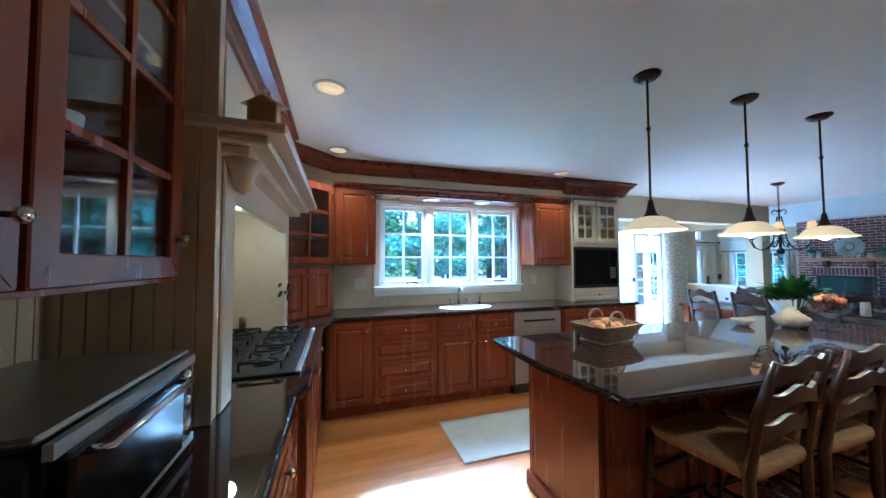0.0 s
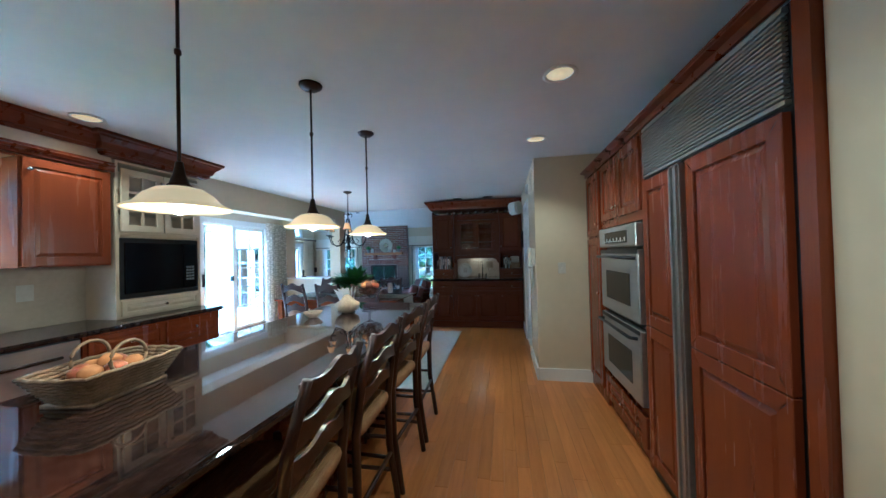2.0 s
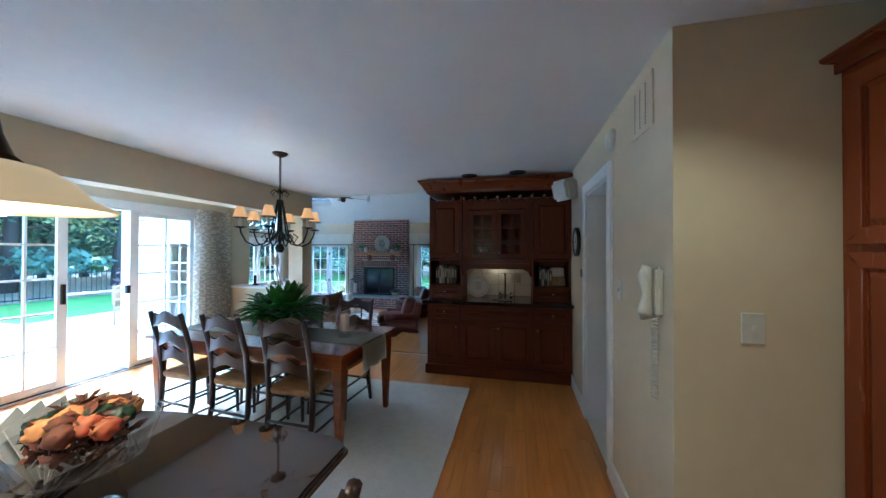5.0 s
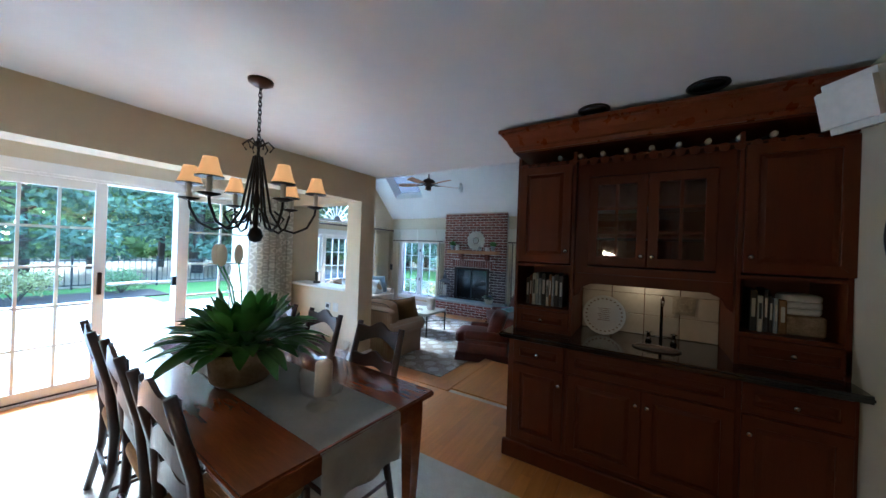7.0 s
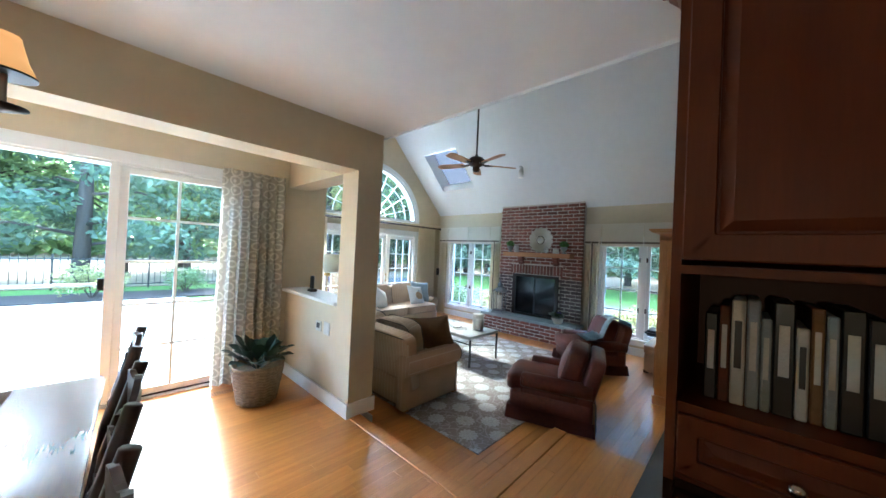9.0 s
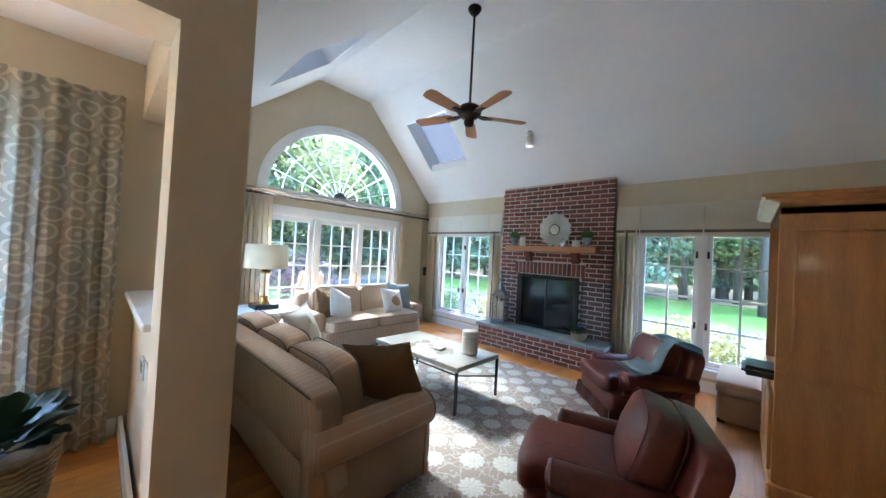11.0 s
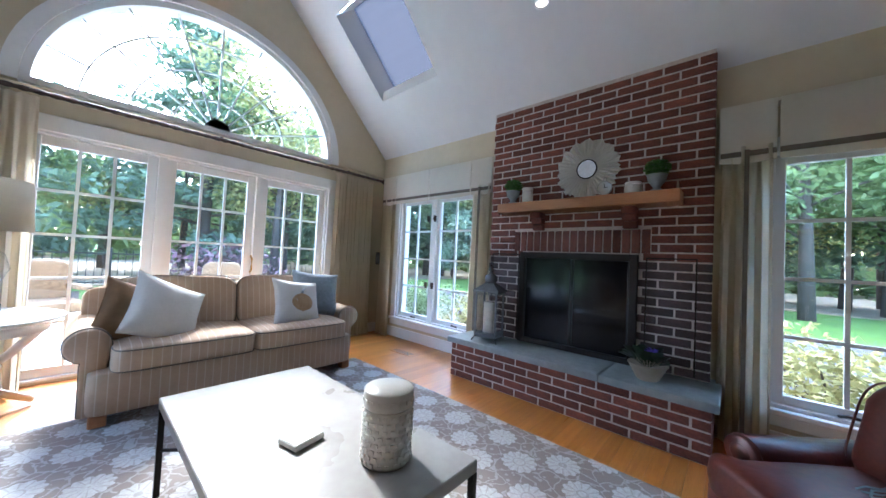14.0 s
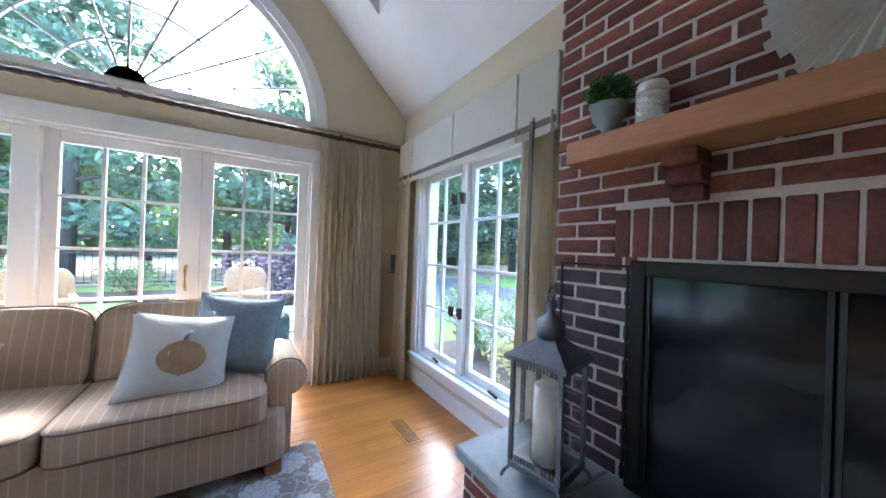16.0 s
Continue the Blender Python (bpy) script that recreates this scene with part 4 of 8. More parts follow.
# microwave tower
t = cabinet("cream glazed cabinet with plates above the microwave", (2.53, FY, 1.64), 0, 0.76, 0.62, 0.335, [("glass", 0.03, 0.02, 0.375, 0.56, "r"), ("glass", 0.385, 0.02, 0.73, 0.56, "l")], m="cream", name="tower_cabinet", open_front=True)
for z in (0.2, 0.38):
    box("shelf", 0.02, 0.03, z, 0.74, 0.32, z + 0.012, "cream", t)
boxes("tower_side", [(2.53, FY, 0.923, 2.555, 3.615, 1.639), (3.265, FY, 0.923, 3.29, 3.615, 1.639), (2.555, FY + 0.02, 1.61, 3.265, 3.615, 1.639)], "cream", kind="structure")
t = cabinet("cream drawer below the microwave", (2.556, FY, 0.924), 0, 0.708, 0.16, 0.33, [("drawer", 0.005, 0.015, 0.703, 0.15, "")], m="cream", name="drawer_unit")
boxes("plate_stack", [(2.62 + i * 0.16, 3.42, 1.855, 2.72 + i * 0.16, 3.52, 1.90 + 0.02 * i) for i in range(4)], "ceramic", bevel=0.02)
tagged(bpy.data.objects["plate_stack"], label="small stacked white dishes on the cabinet shelf", category="dishes")
t = thing("microwave", "black built-in microwave oven with a keypad", "microwave", (2.557, FY, 1.087))
box("body", 0, 0.0, 0, 0.706, 0.33, 0.52, "black", t, 0.004)
box("door", 0.03, -0.018, 0.04, 0.53, -0.001, 0.48, "blackgl", t, 0.004)
box("control_panel", 0.54, -0.016, 0.04, 0.68, -0.001, 0.48, "blackgl", t, 0.004)
boxes("button", [(0.565 + i * 0.03, -0.018, 0.12 + j * 0.03, 0.587 + i * 0.03, -0.0162, 0.14 + j * 0.03) for i in range(3) for j in range(5)], "steel", t)
crown("tower_crown", [(2.44, 3.62), (2.44, 3.25), (3.36, 3.25), (3.36, 3.62)][::1], z=2.439, drop=0.16, out=0.11)
boxes("tower_frieze", [(2.44, 3.25, 2.27, 3.36, 3.619, 2.438)], "cherry_h", kind="structure")
boxes("dentil", [(2.45 + k * 0.045, 3.225, 2.30, 2.475 + k * 0.045, 3.25, 2.325) for k in range(20)], "cherry_h", kind="structure")
# sink and tap
t = thing("sink", "stainless undermount sink with a chrome tap", "sink", (1.10, 3.30, 0.9225))
bm = bmesh.new()
bm_lathe(bm, [(0.30, 0.0), (0.30, 0.004), (0.275, 0.004), (0.27, 0.001)], 40, squash=0.66)
part("basin", bm, "steel", t)
tube("spout", [(0, 0.22, 0), (0, 0.22, 0.14), (0, 0.19, 0.19), (0, 0.10, 0.20), (0, 0.06, 0.17)], 0.012, "chrome", t)
for x in (-0.1, 0.1):
    lathe("tap_handle", [(0.022, 0), (0.022, 0.01), (0.01, 0.03), (0.012, 0.06), (0.02, 0.065), (0.0, 0.075)], "chrome", t, 14, (x, 0.22, 0))
lathe("sprayer", [(0.018, 0), (0.012, 0.03), (0.016, 0.09), (0.0, 0.1)], "chrome", t, 14, (0.27, 0.22, 0))
# cooktop
t = thing("cooktop", "black gas cooktop with cast iron grates and a steel rim", "cooktop", (-0.72, 2.04, 0.923))
box("tray", -0.26, -0.5, 0, 0.28, 0.5, 0.012, "black", t, 0.004)
boxes("rim", [(0.281, -0.5, 0, 0.305, 0.5, 0.016)], "steel", t, bevel=0.004)
for j in range(3):
    for i in range(2):
        x, y = -0.13 + i * 0.26, -0.33 + j * 0.33
        lathe("burner", [(0.05, 0.013), (0.05, 0.022), (0.03, 0.026), (0.03, 0.034), (0.0, 0.036)], "black", t, 20, (x, y, 0))
        bm = bmesh.new()
        for k in range(4):
            a = math.pi / 4 + k * math.pi / 2
            bm_tube(bm, [(x + 0.03 * math.cos(a), y + 0.03 * math.sin(a), 0.048), (x + 0.17 * math.cos(a) * 0.72, y + 0.17 * math.sin(a) * 0.85, 0.048)], 0.006, 6)
            b = a + math.pi / 2
            bm_tube(bm, [(x + 0.122 * math.cos(a), y + 0.145 * math.sin(a), 0.048), (x + 0.122 * math.cos(b), y + 0.145 * math.sin(b), 0.048)], 0.006, 6)
            bm_tube(bm, [(x + 0.122 * math.cos(a), y + 0.145 * math.sin(a), 0.012), (x + 0.122 * math.cos(a), y + 0.145 * math.sin(a), 0.048)], 0.006, 6)
        part("grate", bm, "iron", t, smooth=True)
# knife block
t = thing("knife_block", "black slanted knife block full of black-handled knives", "knife block", (-0.72, 2.74, 0.923), 20)
box("block", -0.06, -0.11, 0, 0.06, 0.11, 0.2, "black", t, 0.01)
for k in range(6):
    x, z = -0.035 + 0.035 * (k % 3), 0.13 + 0.06 * (k // 3)
    bm = bmesh.new()
    bm_tube(bm, [(x, -0.10, z), (x, -0.22, z + 0.09)], 0.011, 8)
    part("knife", bm, "black", t, smooth=True)
t.rotation_euler = (radians(-12), 0, radians(35))
t.location.z += 0.025
# range alcove: posts, mantel hood
boxes("beadboard", [(-1.049, 0.2, 0.923, -1.03, 1.19, 1.45)] + [(-1.03, 0.2 + k * 0.05, 0.923, -1.025, 0.245 + k * 0.05, 1.45) for k in range(20)], "cream", kind="structure")
boxes("range_partition", [(-1.049, 1.135, 0.923, -0.635, 1.195, 2.439)] + [(-1.04 + k * 0.052, 1.129, 0.923, -0.993 + k * 0.052, 1.1345, 2.30) for k in range(8)], "cream", kind="structure", bevel=0.0015)
t = thing("range_hood", "cream painted mantel hood with mouldings over the cooktop", "range hood", (-1.045, 1.20, 0.923), 0)
box("post", 0, 0, 0, 0.42, 0.12, 0.86, "cream", t, 0.006)
box("post", 0, 1.40, 0, 0.42, 1.52, 0.86, "cream", t, 0.006)
boxes("apron", [(0.38, 0.12, 0.72, 0.42, 1.40, 0.86)], "cream", t, bevel=0.004)
boxes("mantel_shelf", [(0, -0.02, 0.86, 0.50, 1.54, 0.90), (0, -0.05, 0.90, 0.56, 1.57, 0.93), (0, -0.09, 0.93, 0.62, 1.61, 0.965)], "cream", t, bevel=0.008)
boxes("chimney_breast", [(0, 0.0, 0.966, 0.36, 1.52, 1.515)], "cream", t, bevel=0.004)
boxes("field", [(0.362, 0.14, 1.02, 0.372, 0.72, 1.42), (0.362, 0.80, 1.02, 0.372, 1.38, 1.42)], "cream", t, bevel=0.004)
boxes("alcove_tile", [(0.002, 0.121, 0, 0.012, 1.399, 0.86)], "tile", t)
lathe("corbel", [(0.0, -0.12), (0.03, -0.10), (0.04, -0.05), (0.07, -0.0)], "cream", t, 10, (0.46, 0.05, 0.86))
crown("hood_crown", [(-0.685, 1.17), (-0.685, 2.75)], z=2.439, drop=0.16, out=0.12)
t = thing("small_lantern", "small brass and cream lantern on the hood shelf", "lantern", (-0.53, 1.30, 1.889))
boxes("body", [(-0.05, -0.05, 0.01, 0.05, 0.05, 0.13)], "brass", t, bevel=0.006)
lathe("roof", [(0.085, 0.13), (0.02, 0.17), (0.02, 0.185), (0.0, 0.195)], "brass", t, 4)
bulb(-0.80, 1.95, 1.62, 0.14, 0.04)
# near wall cabinet with its glass door
t = cabinet("cherry wall cabinet with a glazed gridded door", (-0.715, 0.10, 1.37), 90, 0.98, 1.06, 0.33, [], name="wall_cabinet", open_front=True)
panel_door(t, 0.48, 0.01, 0.97, 1.0, 0, "cherry", glazed=4, kx=0.94, kz=0.12)
panel_door(t, 0.01, 0.01, 0.47, 1.0, 0, "cherry", glazed=4, kx=0.44, kz=0.12)
for z in (0.3, 0.62):
    box("shelf", 0.02, 0.03, z, 0.96, 0.31, z + 0.015, "cherry_h", t)
for k in range(8):
    lathe("glass_ware", [(0.03, 0), (0.035, 0.09), (0.032, 0.09), (0.027, 0.004)], "ceramic", t, 12, (0.12 + 0.1 * k, 0.16, 0.021 + (0.295 if k % 2 else 0)))
crown("cabinet_crown", [(-0.715, 0.1), (-0.715, 1.08)], z=2.439, drop=0.14, out=0.10)
# toaster oven
t = thing("toaster_oven", "silver and black toaster oven with a glass door", "toaster oven", (-0.80, 0.78, 0.923), 90)
box("body", -0.24, -0.15, 0.02, 0.24, 0.19, 0.25, "black", t, 0.012, seg=2)
box("top", -0.24, -0.15, 0.2501, 0.24, 0.19, 0.262, "steel", t, 0.005)
box("door", -0.22, -0.178, 0.04, 0.14, -0.151, 0.225, "blackgl", t, 0.006)
tube("handle", [(-0.19, -0.175, 0.215), (-0.19, -0.205, 0.215), (0.11, -0.205, 0.215), (0.11, -0.175, 0.215)], 0.007, "chrome", t)
boxes("frame", [(-0.235, -0.165, 0.018, 0.235, -0.152, 0.039), (-0.235, -0.165, 0.226, 0.235, -0.152, 0.249)], "steel", t)
for z in (0.07, 0.135, 0.20):
    bm = bmesh.new()
    bm_lathe(bm, [(0.02, 0), (0.018, 0.02), (0.0, 0.022)], 16)
    bmesh.ops.transform(bm, matrix=pose(0.19, -0.152, z, 90, 0, 0), verts=bm.verts)
    part("dial", bm, "chrome", t, smooth=True)

# island
t = thing("kitchen_island", "long cherry kitchen island body with panelled ends", "kitchen island", (0, 0, 0))
boxes("body", [(0.92, 1.20, 0.0, 3.45, 1.78, 0.885)], "cherry", t)
boxes("base_moulding", [(0.90, 1.18, 0, 3.47, 1.80, 0.10)], "cherry_h", t, bevel=0.01)
for k in range(4):
    panel_door(t, 0.95 + k * 0.62, 0.14, 1.55 + k * 0.62, 0.86, 1.20, "cherry", name="panel")
out = [(0.72, 1.89), (0.69, 1.60), (0.68, 1.30), (0.72, 1.02), (0.735, 0.86)]
out += [(0.735 + (3.55 - 0.735) * k / 12, 0.86 - 0.085 * math.sin(math.pi * k / 12) + 0.06 * k / 12) for k in range(1, 12)] + [(3.50, 0.89), (3.545, 0.95), (3.565, 1.15), (3.57, 1.40), (3.56, 1.62), (3.53, 1.80), (3.46, 1.88)]
counter("island_worktop", out[::-1], 0.886, 0.922, "granite", "polished dark brown granite island top with bowed edge")
mt = box("kitchen_mat", 0.60, 2.10, 0.002, 1.95, 2.72, 0.012, "linen", None, 0.004, "pale woven mat lying before the sink")
tagged(mt, category="mat")


def stool(at, rz):
    t = thing("counter_stool", "dark wooden ladder-back counter stool with woven rush seat", "stool", at, rz, "stools along the island")
    w, dp, sh = 0.42, 0.38, 0.62
    for x in (-w / 2, w / 2):
        bm = bmesh.new()
        bm_tube(bm, [(x, -dp / 2 - 0.05, 0), (x, -dp / 2, 0.35), (x, -dp / 2, sh), (x * 0.98, -dp / 2 - 0.03, 0.85), (x * 0.95, -dp / 2 - 0.09, 1.06)], [0.016, 0.02, 0.021, 0.02, 0.016], 8)
        part("back_post", bm, "dark", t, smooth=True)
        tube("leg", [(x * 1.03, dp / 2 + 0.03, 0), (x, dp / 2, sh - 0.01)], [0.014, 0.02], "dark", t)
        for z in (0.2, 0.38):
            tube("stretcher", [(x, -dp / 2 - 0.01, z), (x, dp / 2 + 0.01, z)], 0.011, "dark", t)
    for z in (0.24, 0.42):
        tube("stretcher", [(-w / 2, dp / 2 + 0.01, z), (w / 2, dp / 2 + 0.01, z)], 0.012, "dark", t)
    tube("stretcher", [(-w / 2, -dp / 2 - 0.01, 0.3), (w / 2, -dp / 2 - 0.01, 0.3)], 0.012, "dark", t)
    rush_seat(t, w, dp, sh)
    for k, (z, y) in enumerate(((0.76, -dp / 2 - 0.01), (0.88, -dp / 2 - 0.04), (1.0, -dp / 2 - 0.07))):
        slat(t, w * 0.95, y, z, 0.075)
    return t


def rush_seat(t, w, dp, sh):
    bm = bmesh.new()
    bm_puff(bm, w + 0.03, dp + 0.04, 0.055, p=7, nu=28, nv=8, at=(0, 0, sh))
    s = part("seat", bm, "rush", t, smooth=True)
    boxes("rush_ridge", [(-w / 2 * (1 - k / 9), -dp / 2 * (1 - k / 9) , sh + 0.0265, w / 2 * (1 - k / 9), -dp / 2 * (1 - k / 9) + 0.006, sh + 0.0295) for k in range(1, 8)] +
          [(-w / 2 * (1 - k / 9), dp / 2 * (1 - k / 9) - 0.006, sh + 0.0265, w / 2 * (1 - k / 9), dp / 2 * (1 - k / 9), sh + 0.0295) for k in range(1, 8)], "rush", s)


def slat(t, w, y, z, h, m="dark", name="slat"):
    """A scalloped ladder-back slat, bowed to the rear."""
    n, bm = 16, bmesh.new()
    rows = []
    for i in range(n + 1):
        u = i / n
        x = -w / 2 + w * u
        top = h * (0.50 + 0.28 * math.sin(math.pi * u) + 0.13 * math.cos(4 * math.pi * u))
        bot = -h * (0.30 + 0.12 * math.cos(2 * math.pi * u)) + h * 0.25 * math.sin(math.pi * u)
        yy = y - 0.025 * math.sin(math.pi * u)
        rows.append([bm.verts.new(p) for p in ((x, yy - 0.008, z + bot), (x, yy + 0.008, z + bot), (x, yy + 0.008, z + top), (x, yy - 0.008, z + top))])
    for a, b in zip(rows, rows[1:]):
        for i in range(4):
            bm.faces.new((a[i], a[(i + 1) % 4], b[(i + 1) % 4], b[i]))
    bm.faces.new(rows[0][::-1])
    bm.faces.new(rows[-1])
    return part(name, bm, m, t)


st = stool((1.40, 0.965, 0), 4)
for x, r in ((1.93, 1), (2.46, -3), (2.97, 2)):
    copy_thing(st, pose(x, 0.97, 0, 0, 0, r))
# pendants
def pendant(x, y):
    t = thing("pendant_lamp", "bronze rod pendant lamp with a lit cream glass shade", "pendant lamp", (x, y, 0), 0, "pendants over the island")
    lathe("canopy", [(0.0, H - 0.03), (0.04, H - 0.03), (0.065, H - 0.012), (0.068, H - 0.001)], "bronze", t, 28)
    lathe("rod", [(0.006, 1.72), (0.006, H - 0.03)], "bronze", t, 10)
    lathe("coupling", [(0.006, 2.13), (0.011, 2.135), (0.011, 2.15), (0.006, 2.155)], "bronze", t, 10)
    lathe("socket", [(0.045, 1.66), (0.03, 1.675), (0.018, 1.71), (0.012, 1.75), (0.006, 1.755)], "bronze", t, 20)
    lathe("shade", [(0.042, 1.662), (0.07, 1.655), (0.10, 1.635), (0.125, 1.605), (0.158, 1.588), (0.155, 1.583), (0.122, 1.598), (0.095, 1.628), (0.066, 1.648), (0.04, 1.655)], "frost", t, 36)
    lathe("bulb_globe", [(0.0, 1.565), (0.028, 1.575), (0.035, 1.60), (0.02, 1.635)], "hot", t, 16)
    return t


pd = pendant(1.34, 1.235)
for x in (2.15, 2.945):
    copy_thing(pd, pose(x, 1.235, 0))
for x in (1.34, 2.15, 2.945):
    bulb(x, 1.235, 1.54, 0.4)


def downlight(x, y, z=H, lit=True):
    t = thing("recessed_light", "round recessed ceiling light with white trim ring" if lit else "dark recessed ceiling light, switched off", "ceiling light", (x, y, z), 0, "recessed ceiling lights")
    lathe("trim_ring", [(0.095, -0.0005), (0.097, -0.006), (0.078, -0.008), (0.075, -0.001)], "white" if lit else "black", t, 32)
    lathe("lens", [(0.0, -0.002), (0.075, -0.002), (0.0, -0.001)], "frost" if lit else "black", t, 28)
    if lit:
        bulb(x, y, z - 0.03, 0.9, 0.05, 120)


for x, y in ((-0.31, 1.9), (-0.26, 2.98), (2.19, 3.02), (2.36, -0.23), (3.46, -0.20), (0.9, -0.25)):
    downlight(x, y)
for x, y in ((6.48, 0.95), (6.43, 0.38)):
    downlight(x, y, lit=False)
for x in (0.75, 1.38):
    downlight(x, 3.44, 2.125)

# ovens, fridge and tall cabinets along the south wall; fronts at y = -0.78, facing +y
FS = -0.78


def facing(name, label, cat, x_right, w, z=0, group=""):
    """A built-in whose front faces +y: local x runs from its far end back to its near end."""
    return thing(name, label, cat, (x_right, FS, z), 180, group)


t = facing("refrigerator", "panelled cherry refrigerator with steel handles and vent grille", "refrigerator", 2.655, 1.09)
t.scale = (0.93, 1, 1)
boxes("body", [(0, 0.0, 0, 1.17, 0.62, 2.17)], "black", t)
panel_door(t, 0.02, 0.08, 0.42, 0.93, -0.0, "cherry", name="door_panel", lift=0.03, stile=0.07)
panel_door(t, 0.02, 0.93, 0.42, 1.83, -0.0, "cherry", name="door_panel", lift=0.03, stile=0.07)
panel_door(t, 0.55, 0.08, 1.15, 0.93, -0.0, "cherry", name="door_panel", lift=0.03, stile=0.07)
panel_door(t, 0.55, 0.93, 1.15, 1.83, -0.0, "cherry", name="door_panel", lift=0.03, stile=0.07)
for x in (0.445, 0.505):
    box("handle", x - 0.022, -0.055, 0.08, x + 0.022, -0.001, 1.83, "steel", t, 0.012, seg=2)
boxes("grille", [(0.02, -0.02, 1.85, 1.15, -0.0, 1.865), (0.02, -0.02, 2.14, 1.15, 0, 2.16)] + [(0.02, -0.022, 1.872 + k * 0.0165, 1.15, -0.004, 1.881 + k * 0.0165) for k in range(16)], "steel", t)
t = facing("oven_cabinet", "tall cherry oven cabinet with upper doors and drawer", "cabinet", 3.59, 0.93)
t.scale = (1.108, 1, 1)
boxes("body", [(0, 0.0, 0, 0.045, 0.62, 2.18), (0.795, 0, 0, 0.84, 0.62, 2.18), (0.045, 0.02, 0, 0.795, 0.62, 0.34), (0.045, 0, 1.60, 0.795, 0.62, 2.18), (0.045, 0.4, 0.34, 0.795, 0.62, 1.6)], "cherry", t)
panel_door(t, 0.04, 1.66, 0.42, 2.15, -0.0, "cherry", kx=0.39, kz=1.74)
panel_door(t, 0.42, 1.66, 0.80, 2.15, -0.0, "cherry", kx=0.45, kz=1.74)
panel_door(t, 0.04, 0.10, 0.80, 0.31, -0.0, "cherry", name="drawer", kx=0.42, kz=0.2)
t = facing("double_oven", "stainless double wall oven with black glass windows", "oven", 3.54, 0.83, 0.345)
t.scale = (1.125, 1, 1)
box("body", 0, 0.02, 0, 0.74, 0.39, 1.25, "black", t)
for z0, z1 in ((0.02, 0.52), (0.56, 1.06)):
    d = box("oven_door", 0.01, -0.035, z0, 0.73, 0.018, z1, "steel", t, 0.008)
    box("oven_window", 0.14, -0.0375, z0 + 0.10, 0.60, -0.0355, z1 - 0.17, "blackgl", d)
    tube("handle", [(0.05, -0.035, z1 - 0.06), (0.06, -0.08, z1 - 0.055), (0.68, -0.08, z1 - 0.055), (0.69, -0.035, z1 - 0.06)], 0.012, "black", d)
    box("top_band", 0.01, -0.038, z1 - 0.03, 0.73, -0.0355, z1, "black", d)
box("control_panel", 0.01, -0.045, 1.08, 0.73, 0.018, 1.24, "steel", t, 0.008)
box("display", 0.16, -0.0475, 1.11, 0.60, -0.0455, 1.20, "blackgl", t)
boxes("button", [(0.17 + k * 0.035, -0.0495, 1.12, 0.19 + k * 0.035, -0.0478, 1.13 + 0.02 * (k % 2)) for k in range(12)], "plastic", t)
t = facing("tall_cabinet", "tall narrow cherry pantry cabinet", "cabinet", 4.085, 0.49)
boxes("body", [(0, 0.001, 0, 0.49, 0.62, 2.18)], "cherry", t)
panel_door(t, 0.03, 0.12, 0.46, 1.52, -0.0, "cherry", kx=0.43, kz=1.0)
panel_door(t, 0.03, 1.54, 0.46, 2.15, -0.0, "cherry", kx=0.43, kz=1.65)
crown("cabinet_crown_rail", [(4.088, -0.76), (1.52, -0.76)][::-1], z=2.235, drop=0.06, out=-0.045)
boxes("fridge_panel", [(1.505, -1.44, 0, 1.565, -0.77, 2.18)], "cherry", kind="structure")
for x, s in ((3.75, 0.0), (3.45, 1.0)):
    t = thing("ginger_jar" if s == 0 else "ceramic_figurine", "blue and white ceramic bowl on the cabinets" if s == 0 else "small white ceramic bird on the cabinets", "ornament", (x, -0.90, 2.182))
    if s == 0:
        lathe("body", [(0.05, 0), (0.10, 0.04), (0.12, 0.10), (0.11, 0.13), (0.10, 0.13), (0.09, 0.05)], "ceramic", t)
    else:
        lathe("body", [(0.03, 0), (0.035, 0.04), (0.02, 0.09), (0.022, 0.12), (0.0, 0.14)], "ceramic", t)

# things on the island
def bowl_basket(at):
    t = thing("fruit_basket", "wicker basket with round handles holding fruit", "basket", at, 8)
    bm = bmesh.new()
    for k in range(9):
        f = k / 8
        w, d = 0.13 + 0.065 * f, 0.085 + 0.045 * f
        pts = []
        for i in range(33):
            a = 2 * math.pi * i / 32
            c, s = math.cos(a), math.sin(a)
            q = 1 / max(abs(c), abs(s)) ** 0.75
            pts.append((w * c * q, d * s * q, 0.008 + 0.10 * f + 0.004 * (i % 2)))
        bm_tube(bm, pts, 0.0075, 6)
    bm_box(bm, -0.14, -0.09, 0.0, 0.14, 0.09, 0.012)
    part("basket", bm, "wicker", t, smooth=True)
    for y in (-0.075, 0.075):
        tube("handle", [(0.065 * math.cos(a) , y, 0.13 + 0.06 * math.sin(a)) for a in [math.pi * 2 * k / 20 for k in range(21)]], 0.006, "wicker", t)
    for k in range(7):
        a = k * 0.9
        fr = thing("fruit", "round red and orange fruit in the basket", "fruit", (at[0] + 0.08 * math.cos(a) * (k > 0), at[1] + 0.05 * math.sin(a) * (k > 0), at[2] + 0.055 + 0.02 * (k == 0)), 0, "fruit in the basket")
        lathe("flesh", [(0.0, 0.0), (0.022, 0.005), (0.036, 0.03), (0.034, 0.05), (0.015, 0.066), (0.0, 0.060)], "red" if k % 2 else "orange", fr, 16)


